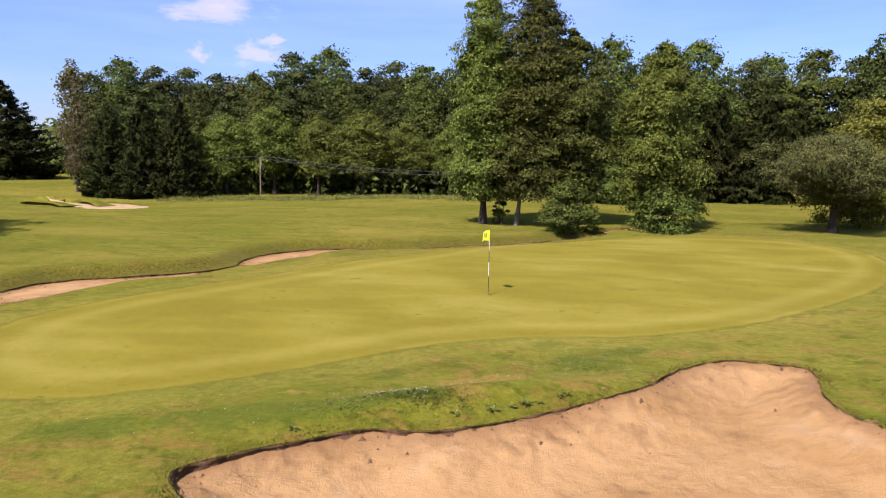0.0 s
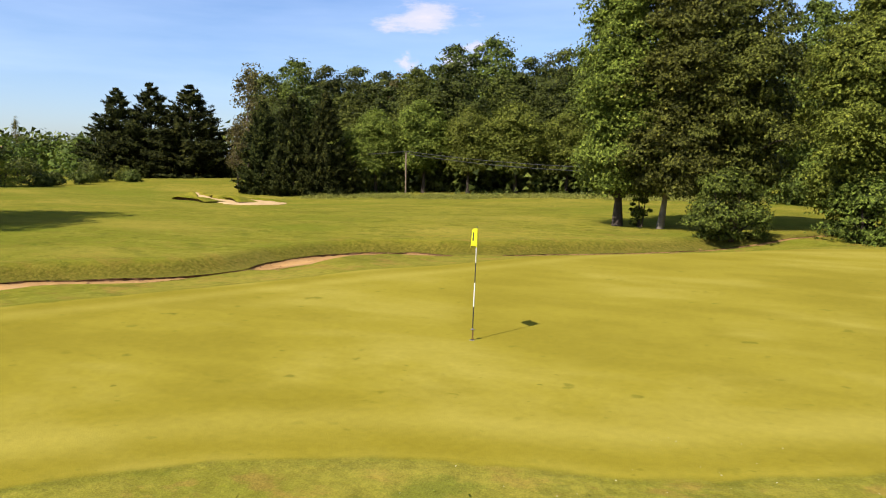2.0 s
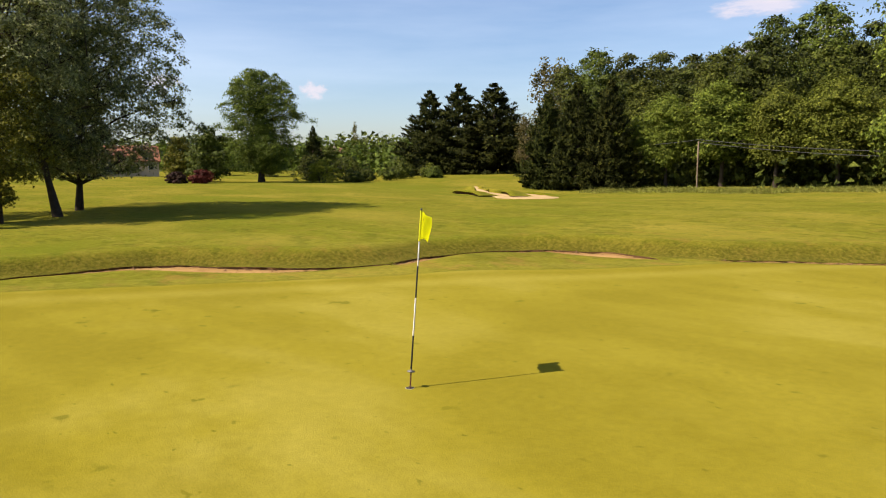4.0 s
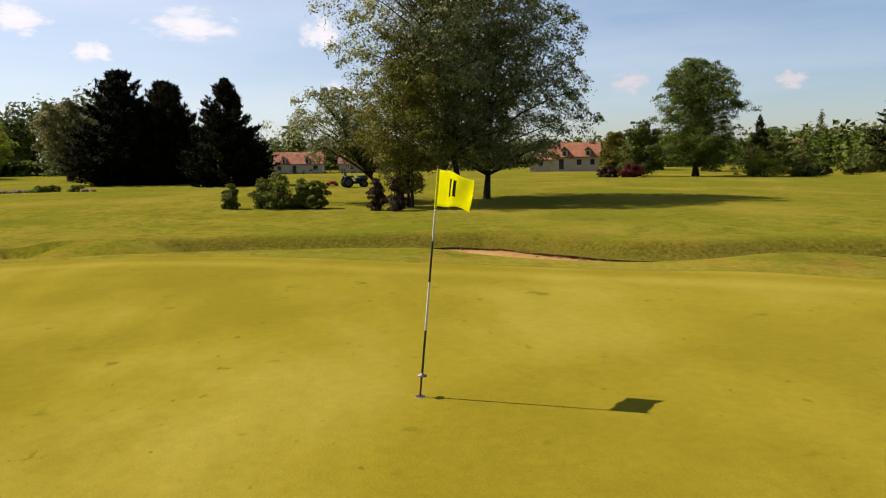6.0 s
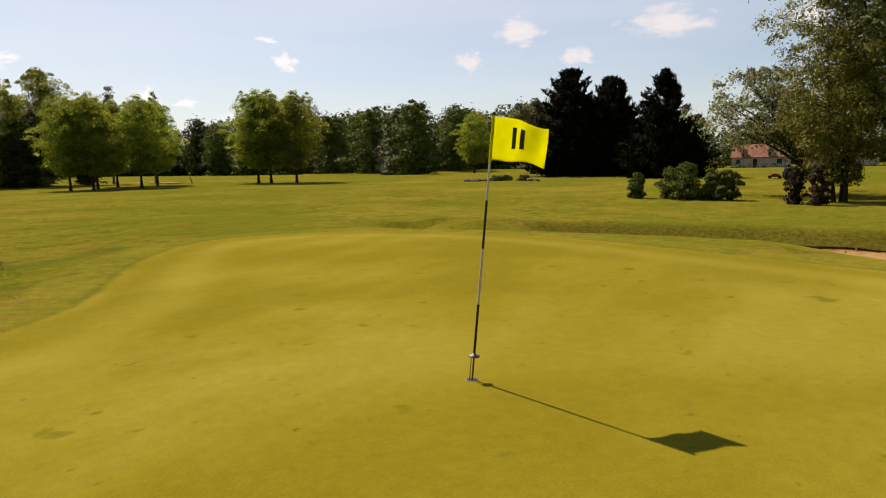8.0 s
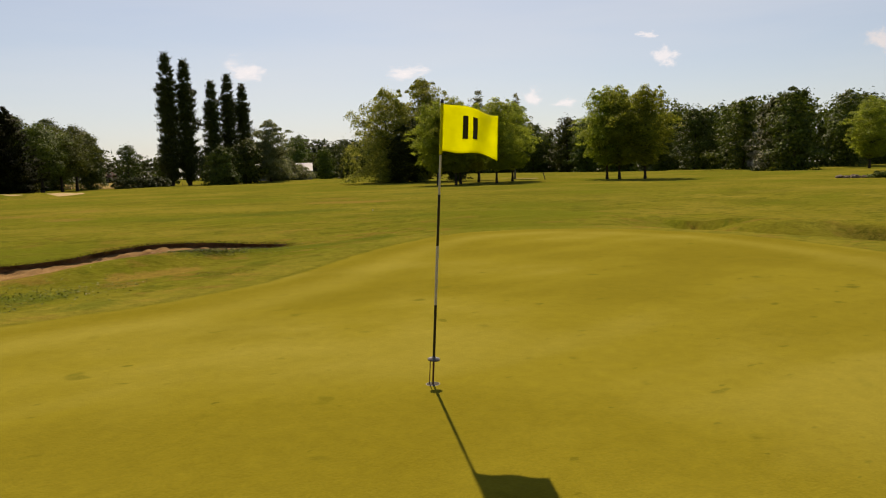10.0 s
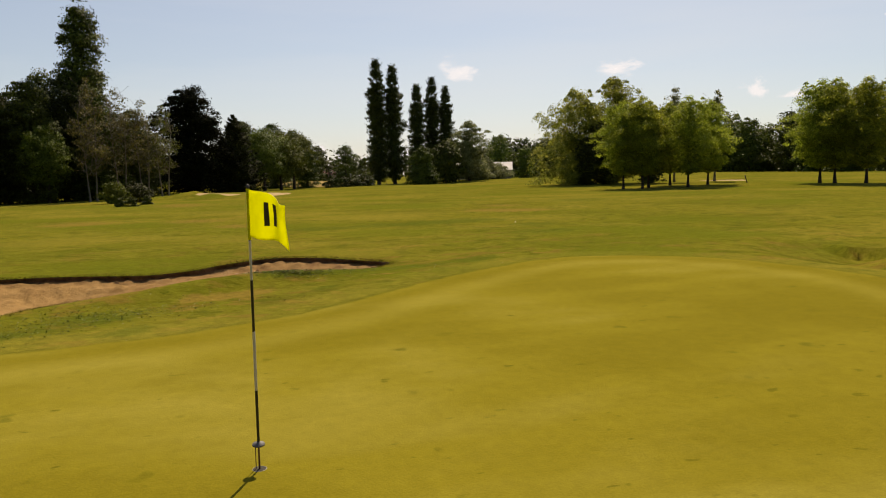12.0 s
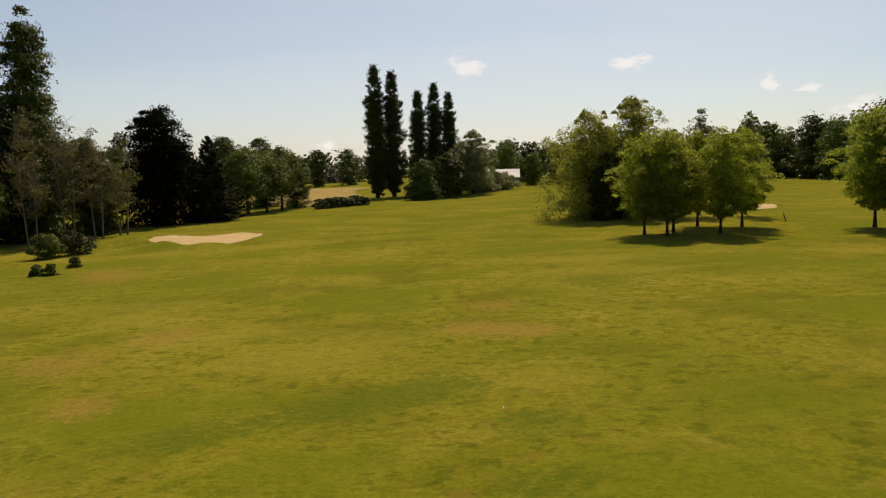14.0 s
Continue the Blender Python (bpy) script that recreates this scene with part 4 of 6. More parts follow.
def woods(h, trunk_r, c, cr, rng, limbs=14, lean=(0.0, 0.0), top=0.8, stems=1, spread=0.4, fork=0.3, twigs=0):
    """Trunk or trunks and limbs that run to the clumps."""
    pieces = []
    feet = []
    for s in range(stems):
        a0 = 2 * np.pi * s / max(stems, 1) + rng.uniform(0, 1)
        off = np.array([np.cos(a0), np.sin(a0), 0]) * (spread if stems > 1 else 0)
        lx, ly = lean[0] + off[0] * 1.6, lean[1] + off[1] * 1.6
        t = np.linspace(0, 1, 9)
        wx, wy = rng.normal(0, 0.012 * h, 9).cumsum() * 0.35, rng.normal(0, 0.012 * h, 9).cumsum() * 0.35
        path = np.stack([off[0] + lx * t + wx * t, off[1] + ly * t + wy * t, t * h * top - 0.15], -1)
        rad = trunk_r * (1 - 0.85 * t) * (1 + 0.55 * np.exp(-t * 22)) / (1 if stems == 1 else 1.15)
        pieces.append(tube(path, rad, 9))
        feet.append((path, rad))
    order = rng.permutation(len(c))[:limbs]
    for i in order:
        path, rad = feet[rng.integers(0, stems)]
        goal = c[i]
        k0 = np.clip((goal[2] - fork * np.hypot(goal[0], goal[1]) * 1.4) / (h * top), 0.12, 0.9)
        start = np.array([np.interp(k0, np.linspace(0, 1, 9), path[:, j]) for j in range(3)])
        r0 = np.interp(k0, np.linspace(0, 1, 9), rad) * 0.55
        q = np.linspace(0, 1, 6)[:, None]
        bow = np.array([0, 0, 0.12 * np.linalg.norm(goal - start)])
        line = start + (goal - start) * q + bow * (q * (1 - q) * 2) + rng.normal(0, 0.02 * h * 0.2, (6, 3)) * q
        pieces.append(tube(line, r0 * (1 - 0.82 * q[:, 0]) + 0.008, 6))
        for _ in range(twigs):
            s = line[rng.integers(2, 6)]
            g = s + rng.normal(size=3) * np.array([0.11, 0.11, 0.09]) * h * 0.4 + np.array([0, 0, 0.05 * h])
            qq = np.linspace(0, 1, 4)[:, None]
            pieces.append(tube(s + (g - s) * qq + rng.normal(0, 0.004 * h, (4, 3)) * qq, 0.022 * (1 - 0.8 * qq[:, 0]) * h / 12, 4))
    return joined(pieces)


def tree(name, label, h, r, base, shape, leaf, bark, seed, clumps=70, per=90, size=0.3, clump_r=1.3, trunk_r=0.25, limbs=14, up=0.0, hollow=0.55, slim=0.6, squash=0.75, drop=0.0, stems=1, spread=0.4, top=0.8, lean=(0, 0), twigs=0, category="tree", rough=0.3, cleft=0.42, core=0.14):
    """One tree about its foot: trunk with limbs, and a crown of single leaves."""
    rng = np.random.default_rng(seed)
    far = shape.startswith("shell ")
    if far:
        p, nrm, c, cr = shell_points(h, base, r, shape[6:], clumps, per, clump_r, rng, hollow, rough, drop, core, cleft)
    else:
        p, nrm, c, cr = crown_points(h, base, r, shape, clumps, per, clump_r, rng, up, hollow, squash, drop)
    bend = np.array([lean[0], lean[1], 0.0])
    p, c = p + bend * (p[:, 2:3] / h), c + bend * (c[:, 2:3] / h)
    root = tagged(new(name), label, category)
    v, f = woods(h, trunk_r, c, cr, rng, limbs, lean, top, stems, spread, twigs=twigs)
    part("trunk", mesh_of("trunk", v, f, bark, True), None, root)
    v, f = (leaf_blades if far else leaf_quads)(p, nrm, size, rng, slim)
    part("crown", mesh_of("crown", v, f, leaf), None, root)
    return root


def place(ob, x, y, turn=0.0, size=1.0, tall=1.0, sink=0.0):
    ob.matrix_basis = Matrix.LocRotScale((x, y, float(ground_z(x, y)) - sink), Euler((0, 0, radians(turn))), (size, size, size * tall))
    return ob


def again(ob, x, y, turn=0.0, size=1.0, tall=1.0, sink=0.0, label=""):
    z = float(ground_z(x, y)) - sink
    c = copy_thing(ob, Matrix.Identity(4))
    c.matrix_basis = Matrix.LocRotScale((x, y, z), Euler((0, 0, radians(turn))), (size, size, size * tall))
    return tagged(c, label) if label else c


def conifer(name, label, h, r, leaf, seed, per=24, whorls=34, size=0.34, rise=0.45, trunk_r=0.3, taper=0.8):
    """A cypress or fir: many rising boughs with flat feathery sprays."""
    rng = np.random.default_rng(seed)
    pts, alo, nrm, ends = [], [], [], []
    for i in range(whorls):
        u = (i + rng.uniform(0, 1)) / whorls
        reach = r * ((1 - u) ** taper * (0.82 + 0.18 * min(1, u * 6)) + 0.02)
        for b in range(max(4, int(11 * (1 - u) + 4))):
            a = rng.uniform(0, 2 * np.pi)
            L = reach * rng.uniform(0.62, 1.2)
            z0 = 0.25 + u * h * 0.97
            d = np.array([math.cos(a), math.sin(a), rise * (0.5 + u)])
            k = max(6, int(1.3 * per * (0.35 + 0.65 * (1 - u))))
            s = rng.uniform(0.3, 1.0, k) ** 0.6
            w = (1 - s) * 0.17 * L + 0.09
            q = np.array([0, 0, z0 - L * rise * 0.45]) + d * (s * L)[:, None] + rng.normal(size=(k, 3)) * w[:, None] * np.array([1, 1, 0.5])
            q[:, 2] = np.minimum(q[:, 2], h * 1.02)
            pts.append(q)
            alo.append(d + np.array([0, 0, 0.55]) + rng.normal(size=(k, 3)) * 0.28)
            nrm.append(rng.normal(size=(k, 3)) * 0.7 + np.array([math.cos(a), math.sin(a), 0.5]))
    p, al, nm = np.concatenate(pts), np.concatenate(alo), np.concatenate(nrm)
    p[:, 2] = np.maximum(p[:, 2], 0.12)
    root = tagged(new(name), label, "tree")
    t = np.linspace(0, 1, 8)
    v, f = tube(np.stack([0 * t, 0 * t, t * h * 0.96 - 0.15], -1), trunk_r * (1 - 0.92 * t), 8)
    part("trunk", mesh_of("trunk", v, f, BARK, True), None, root)
    v, f = leaf_blades(p, nm, size, rng, 0.27, al)
    part("crown", mesh_of("crown", v, f, leaf), None, root)
    return root


def shrub(name, label, h, r, leaf, seed, clumps=16, per=90, size=0.09, category="shrub", stems=5, dome="dome"):
    """A bush: several stems from the ground and a dense skin of leaves."""
    rng = np.random.default_rng(seed)
    p, nrm, c, cr = shell_points(h, 0.0, r, dome, int(clumps * 1.8), per, 0.34 * r, rng, 0.3, 0.22, 0.1, cleft_by=0.16)
    p[:, 2] = np.clip(p[:, 2], 0.02, h * 1.08)
    root = tagged(new(name), label, category)
    v, f = woods(h, 0.035 * h, c, cr, rng, 10, stems=stems, spread=0.15 * r, top=0.7)
    part("trunk", mesh_of("trunk", v, f, BARK, True), None, root)
    v, f = leaf_blades(p, nrm, size, rng, 0.55)
    part("crown", mesh_of("crown", v, f, leaf), None, root)
    return root


# group behind the green, by the pine
place(tree("broadleaf_tree", "tall slim light-green broadleaf tree on the fairway edge", 16.6, 3.2, 2.1, "shell tall", BRIGHTLEAF, BARK, 11, 560, 115, 0.115, 1.0, 0.24, 24, hollow=0.5, drop=0.3), -1.2, 31.3)
place(tree("broadleaf_tree", "tall dark-green broadleaf tree with pale trunk in the fairway group", 17.0, 3.7, 2.2, "shell tall", DUSKLEAF, PALE_BARK, 12, 560, 115, 0.115, 1.0, 0.16, 18, lean=(1.3, 0.2), hollow=0.5, drop=0.25), 1.3, 30.8)
place(tree("broadleaf_tree", "dense dark broadleaf tree in the fairway group", 14.4, 4.0, 2.0, "shell oval", DUSKLEAF, BARK, 13, 560, 115, 0.115, 1.0, 0.24, 12, hollow=0.5, drop=0.25), 5.2, 32.0)
place(tree("broadleaf_tree", "broad broadleaf tree with sunlit upper leaves, skirts to the ground", 12.8, 3.5, 1.3, "shell skirt", BRIGHTLEAF, BARK, 14, 560, 115, 0.115, 1.0, 0.22, 12, hollow=0.5, drop=0.3, rough=0.4), 11.3, 28.8)
place(shrub("shrub", "dense green bush under the fairway trees", 3.4, 2.0, BROADLEAF, 15, 40, 130, 0.11), 4.8, 26.4)
place(shrub("shrub", "small green bush by a tree trunk", 2.4, 0.7, BROADLEAF, 16, 14, 110, 0.09), 0.1, 31.4)
place(shrub("shrub", "wide dense bush below the sunlit tree", 3.2, 2.3, BROADLEAF, 19, 40, 110, 0.13), 11.2, 27.0)
place(tree("pine_tree", "low spreading grey-green pine tree casting a dark shadow", 6.4, 5.4, 2.0, "shell spread", PINELEAF, BARK, 17, 420, 130, 0.085, 1.0, 0.3, 18, hollow=0.6, rough=0.4), 22.8, 28.0)
place(tree("broadleaf_tree", "yellow-green round tree behind the pine", 9.4, 4.6, 0.3, "shell dome", OLIVELEAF, BARK, 18, 260, 110, 0.13, 1.2, 0.2, 10), 27.5, 33.5)

# wood along the far side
W1 = tree("woodland_tree", "green broadleaf tree in the woodland belt", 18.0, 4.8, 0.2, "shell mound", BROADLEAF, BARK, 21, 260, 76, 0.215, 1.5, 0.3, 6, hollow=0.4, rough=0.25, drop=0.1, cleft=0.32)
W2 = tree("woodland_tree", "dark green broadleaf tree in the woodland belt", 18.0, 4.8, 0.2, "shell mound", DARKLEAF, BARK, 22, 260, 76, 0.215, 1.5, 0.3, 6, hollow=0.4, rough=0.25, drop=0.1, cleft=0.32)
W3 = tree("woodland_tree", "fresh green broadleaf tree at the wood's front", 11.0, 4.2, 2.6, "shell round", BRIGHTLEAF, BARK, 23, 190, 92, 0.155, 1.3, 0.22, 6, hollow=0.4, rough=0.42, drop=0.3)
W4 = tree("woodland_tree", "thin brownish tree with sparse leaves in the belt", 18.0, 3.4, 4.0, "oval", BROWNLEAF, TWIG, 24, 60, 26, 0.26, 1.3, 0.25, 34, hollow=0.3, twigs=3)
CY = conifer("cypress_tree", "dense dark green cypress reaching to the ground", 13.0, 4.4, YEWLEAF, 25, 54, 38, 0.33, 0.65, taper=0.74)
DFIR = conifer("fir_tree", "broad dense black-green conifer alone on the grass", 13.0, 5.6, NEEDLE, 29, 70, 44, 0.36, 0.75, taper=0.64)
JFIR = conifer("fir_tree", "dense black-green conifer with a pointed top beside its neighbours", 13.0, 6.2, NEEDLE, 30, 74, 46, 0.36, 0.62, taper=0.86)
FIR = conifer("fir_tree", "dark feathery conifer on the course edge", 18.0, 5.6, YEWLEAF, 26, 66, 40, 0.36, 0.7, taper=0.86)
F1 = tree("distant_tree", "green broadleaf tree in the distant wood", 18.0, 6.4, 0.0, "shell dome", DISTLEAF, BARK, 27, 96, 64, 0.38, 2.3, 0.3, 4, drop=0.1)
F2 = tree("distant_tree", "dark green tree in the distant wood", 18.0, 6.4, 0.0, "shell dome", BROADLEAF, BARK, 28, 96, 64, 0.38, 2.3, 0.3, 4, drop=0.1)
kinds = {"a": W1, "b": W2, "c": W3, "d": W4, "y": CY, "f": FIR, "g": F1, "h": F2, "k": DFIR, "j": JFIR}
own = {"a": 18.0, "b": 18.0, "c": 11.0, "d": 18.0, "y": 13.0, "f": 18.0, "g": 18.0, "h": 18.0, "k": 13.0, "j": 13.0}
used = set()


def grow(kind, x, y, h, wide=1.0, turn=None):
    ob = kinds[kind]
    s = h / own[kind]
    turn = (x * 37 + y * 61) % 360 if turn is None else turn
    m = Matrix.LocRotScale((x, y, float(ground_z(x, y)) - 0.1), Euler((0, 0, radians(turn))), (s * wide, s * wide, s))
    if kind not in used:
        used.add(kind)
        ob.matrix_basis = m
        return ob
    c = copy_thing(ob, Matrix.Identity(4))
    c.matrix_basis = m
    return c


for kind, x, y, top, wide in [
        ("d", -90.5, 122.6, 25.0, 1.0), ("y", -53.5, 71, 12.4, 1.0), ("y", -48.0, 70, 13.2, 1.0), ("y", -43.2, 70, 13.2, 0.95), ("a", -75.7, 105.9, 19.4, 1.06), ("a", -71.5, 108.3, 22.3, 1.01), ("b", -65.5, 109.2, 21.1, 1.06), ("b", -61.3, 113.3, 21.3, 1.06), ("b", -54.6, 111.9, 20.0, 1.06),
        ("d", -49.6, 107.4, 19.8, 1.0), ("a", -44.2, 104.1, 19.2, 1.06), ("b", -36.6, 101.3, 22.3, 0.95), ("a", -29.7, 101.1, 23.0, 1.01), ("b", -23.6, 100.4, 19.8, 1.01), ("b", -19.5, 105.1, 21.5, 1.01), ("a", -14.6, 101.8, 20.4, 1.01), ("b", -58.0, 92.0, 15.8, 1.23), ("a", -50.0, 90.0, 14.4, 1.23), ("b", -42.0, 88.0, 14.9, 1.23), ("a", -24.0, 86.0, 15.4, 1.12), ("b", -17.0, 86.0, 14.9, 1.12), ("a", -11.0, 84.0, 16.3, 1.12),
        ("c", -38.5, 75, 11.2, 1.0), ("c", -32.0, 76, 12.2, 1.1), ("c", -25.4, 75, 10.8, 1.1), ("c", -19.2, 75, 11.4, 1.1), ("c", -13.0, 76, 10.0, 1.1), ("b", -6.0, 80, 18.6, 1.0), ("a", 0.0, 78, 19.0, 1.0),
        ("b", 6.5, 80, 19.5, 1.0), ("a", 12.5, 63, 18.7, 0.9), ("b", 19.0, 76, 19.0, 1.0), ("a", 26.6, 79, 21.0, 1.0), ("b", 34.6, 84, 19.4, 1.0), ("a", 42.9, 84, 20.8, 1.0), ("b", 49.7, 84, 20.2, 1.0), ("b", 47.5, 70, 21.9, 0.8),
        ("y", 22.5, 72, 12.6, 1.0), ("y", 27.5, 72.5, 13.8, 1.0), ("y", 32.5, 72, 13.4, 1.0), ("y", 37.5, 72, 12.4, 1.0), ("y", 42.5, 71, 12.6, 1.0), ("c", -7.0, 75, 9.5, 1.1), ("c", 2.0, 74, 9.0, 1.1), ("b", 56.0, 78, 19.0, 1.0), ("a", 62.0, 68, 18.0, 1.0), ("c", -44.5, 78, 9.0, 1.0), ("b", -29.0, 80, 17.0, 1.0), ("a", -35.0, 80, 15.5, 1.0), ("a", 38.6, 88, 20.6, 1.0), ("a", 55.5, 90, 21.0, 1.0), ("b", 61.0, 86, 20.0, 1.0), ("y", 47.2, 71, 13.2, 1.0), ("y", 52.0, 70, 12.4, 1.0),
        ("f", -105.7, 98.1, 17.6, 1.6), ("f", -100.3, 101.3, 18.6, 1.6), ("f", -92.5, 103.6, 18.1, 1.9), ("d", -60.7, 75.2, 10.5, 1.2), ("d", -73.0, 95.0, 21.0, 0.9), ("b", -67.0, 96, 14.0, 0.8)]:
    grow(kind, x, y, top, wide)
# two dark firs and their neighbour on the open ground
for x, y, top, wide in [(-86.0, -26.2, 13.5, 1.12), (-92.0, -22.6, 12.9, 0.95), (-85.0, -20.4, 11.9, 0.9)]:
    grow("k", x, y, top, wide)
grow("j", -74.5, -12.4, 11.5, 1.0)

# silvery aspens
place(tree("aspen_tree", "tall aspen with open grey-green crown and visible limbs", 19.4, 7.6, 3.4, "shell round", ASPENLEAF, BARK, 31, 900, 76, 0.10, 0.8, 0.2, 90, drop=0.6, hollow=0.6, rough=0.18, cleft=0.5, core=0.0, lean=(-1.2, -2.4), twigs=3), -38.9, 7.15)
place(tree("aspen_tree", "tall aspen with open crown beside its twin", 18.8, 7.5, 2.4, "shell dome", ASPENLEAF, BARK, 32, 1050, 76, 0.10, 0.8, 0.19, 90, drop=0.6, hollow=0.6, rough=0.18, cleft=0.5, core=0.0, lean=(0.2, 0.9), twigs=3), -43.2, 9.6)
place(tree("aspen_tree", "smaller multi-stemmed tree with yellow-green lower crown", 10.4, 3.5, 1.0, "shell oval", OLIVELEAF, BARK, 33, 330, 84, 0.085, 0.75, 0.11, 36, stems=3, spread=0.3, hollow=0.6, rough=0.35, drop=0.3), -36.2, 3.4)
place(tree("aspen_tree", "leaning aspen with long low limbs", 7.6, 5.2, 2.2, "shell round", ASPENLEAF, BARK, 34, 230, 70, 0.10, 0.8, 0.15, 60, lean=(0.3, -3.4), drop=0.7, hollow=0.7, rough=0.25, cleft=0.5, core=0.0, twigs=3), -43.0, 2.6)

# gardens beyond the course
place(tree("maple_tree", "large rounded garden tree with dense dark crown", 16.4, 7.4, 1.6, "shell mound", DISTLEAF, BARK, 41, 720, 110, 0.125, 1.1, 0.4, 24, hollow=0.5, rough=0.28, drop=0.2, cleft=0.5), -92.0, 50.6)
place(tree("garden_tree", "bushy green tree beside the large rounded one", 8.0, 4.0, 0.4, "shell dome", BROADLEAF, BARK, 42, 200, 60, 0.18, 1.0, 0.2, 10), -95.0, 43.5)
place(tree("garden_tree", "yellow-green garden tree by the house", 6.6, 3.0, 0.4, "shell dome", OLIVELEAF, BARK, 43, 150, 60, 0.17, 0.9, 0.2, 8), -101.0, 42.0)

# limes and clump on the fairway
L1 = place(tree("lime_tree", "round yellow-green lime tree with clean trunk", 11.6, 4.1, 1.7, "shell round", LIMELEAF, BARK, 51, 420, 92, 0.10, 0.8, 0.15, 36, hollow=0.55, rough=0.2, drop=0.25), -65.3, -60.6)
again(L1, -65.6, -58.8, 70, 0.99)
again(L1, -66.4, -55.4, 150, 0.97)
for i, (x, y, s) in enumerate([(-43.4, -66.4, 0.84), (-44.6, -64.4, 0.86), (-46.9, -66.8, 0.84), (-52.4, -70.6, 0.86), (-49.6, -63.2, 0.86), (-55.4, -67.4, 0.86)]):
    again(L1, x, y, 47 * i, s, 1.0)
place(tree("willow_tree", "large pale yellow-green willow on the fairway", 13.4, 6.6, 0.2, "shell dome", WILLOWLEAF, BARK, 52, 400, 100, 0.14, 1.2, 0.3, 16, drop=0.7, hollow=0.45, rough=0.35), -48.5, -87.0)
place(tree("willow_tree", "large green tree behind the fairway clump", 15.2, 5.4, 0.4, "shell oval", WILLOWLEAF, BARK, 53, 360, 100, 0.14, 1.2, 0.3, 16, hollow=0.45, rough=0.35, drop=0.4), -54.5, -87.0)
place(tree("birch_tree", "thin airy birch above the fairway clump", 13.0, 2.6, 4.0, "oval", SILVERLEAF, PALE_BARK, 54, 60, 40, 0.16, 0.9, 0.14, 34, hollow=0.25, twigs=2), -66.5, -80.5)
place(tree("birch_tree", "thin airy birch behind the fairway clump", 13.4, 2.6, 4.0, "oval", SILVERLEAF, PALE_BARK, 55, 60, 40, 0.16, 0.9, 0.14, 34, hollow=0.25, twigs=2), -62.0, -83.5)

# western belt
place(tree("olive_tree", "silvery small-leaved tree with a leaning trunk", 14.0, 6.2, 2.5, "spread", SILVERLEAF, BARK, 61, 80, 85, 0.28, 1.6, 0.35, 20, hollow=0.35), -126.9, -46.7)
again(L1, -150.0, -70.0, 200, 1.38, 0.9)
for i, (x, y, h) in enumerate([(-140, -80, 17), (-147, -88, 16), (-160, -105, 17.5), (-171, -100, 18), (-175, -118, 18), (-166, -124, 16.5), (-181, -132, 18), (-178, -150, 18.5), (-188, -160, 19), (-192, -178, 19), (-196, -196, 20), (-203, -214, 22), (-200, -232, 21), (-190, -90, 18), (-196, -72, 17), (-204, -58, 17), (-212, -44, 16), (-182, -66, 16), (-168, -84, 17), (-170, -140, 14), (-184, -172, 15), (-216, -30, 15), (-222, -14, 15), (-228, 4, 15)]):
    grow("gh"[i % 2], x, y, h, 1.15)

BLOSSOMLEAF = leafage("blossom", (0.12, 0.12, 0.06), (0.30, 0.28, 0.20), 0.3, young=(0.55, 0.52, 0.44))
place(tree("blossom_tree", "tree full of white blossom in the woodland belt", 11.5, 4.2, 0.4, "shell dome", BLOSSOMLEAF, BARK, 62, 110, 60, 0.26, 1.4, 0.22, 6), -152.0, -93.0)
place(tree("blossom_tree", "tree full of white blossom at the belt's edge", 9.5, 3.6, 0.4, "shell dome", BLOSSOMLEAF, BARK, 63, 100, 60, 0.24, 1.3, 0.2, 6), -157.0, -98.5)

# southern trees
P1 = tree("poplar_tree", "very tall narrow dark poplar", 33.5, 3.3, 0.4, "shell flame", DARKLEAF, BARK, 71, 620, 76, 0.22, 1.15, 0.4, 8, hollow=0.5, rough=0.22, drop=-0.8, cleft=0.5)
place(P1, -42.3, -191.0)
again(P1, -47.0, -192.0, 120, 0.97, 0.99)
again(P1, -55.8, -199.0, 60, 0.9, 0.92)
again(P1, -61.0, -201.0, 200, 0.92, 0.97)
again(P1, -65.8, -203.0, 290, 0.85, 0.97)
place(tree("poplar_tree", "tall ragged poplar at the wood's edge", 26.0, 3.2, 3.0, "shell flame", BROADLEAF, BARK, 72, 360, 92, 0.19, 1.3, 0.35, 20, hollow=0.5, rough=0.35, lean=(-0.4, 0.0)), 16.4, -98.0)
place(tree("broadleaf_tree", "dark broadleaf tree at the wood's edge", 16.5, 4.6, 1.2, "shell oval", BROADLEAF, BARK, 73, 240, 92, 0.18, 1.4, 0.28, 18, hollow=0.6, rough=0.4), 21.5, -100.0)
for i, (x, y, h, sd) in enumerate([(11.5, -90.5, 13.8, 74), (9.0, -93.0, 12.5, 75), (14.0, -86.0, 14.0, 76), (7.0, -97.0, 12.0, 77)]):
    place(tree("birch_tree", "thin half-bare birch with pale stems", h, 2.7, 3.0, "oval", BROWNLEAF if i < 3 else BRIGHTLEAF, PALE_BARK, sd, 60, 34, 0.12, 0.9, 0.11, 50, hollow=0.25, stems=2, twigs=5), x, y)
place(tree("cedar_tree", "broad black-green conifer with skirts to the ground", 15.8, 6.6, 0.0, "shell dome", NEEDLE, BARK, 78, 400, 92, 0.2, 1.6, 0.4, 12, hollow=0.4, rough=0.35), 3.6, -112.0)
grow("f", -2.5, -116.0, 12.5, 1.3)
for i, (x, y, h) in enumerate([(-8.1, -134.3, 11.5), (-11.5, -139.0, 11.0), (-14.6, -145.3, 12.0), (-5.0, -140.0, 13.0), (-18.0, -152.0, 10.0), (-12.0, -160.0, 14.0), (-4.0, -150.0, 14.0)]):
    grow("c" if i < 3 else "a", x, y, h, 1.15)
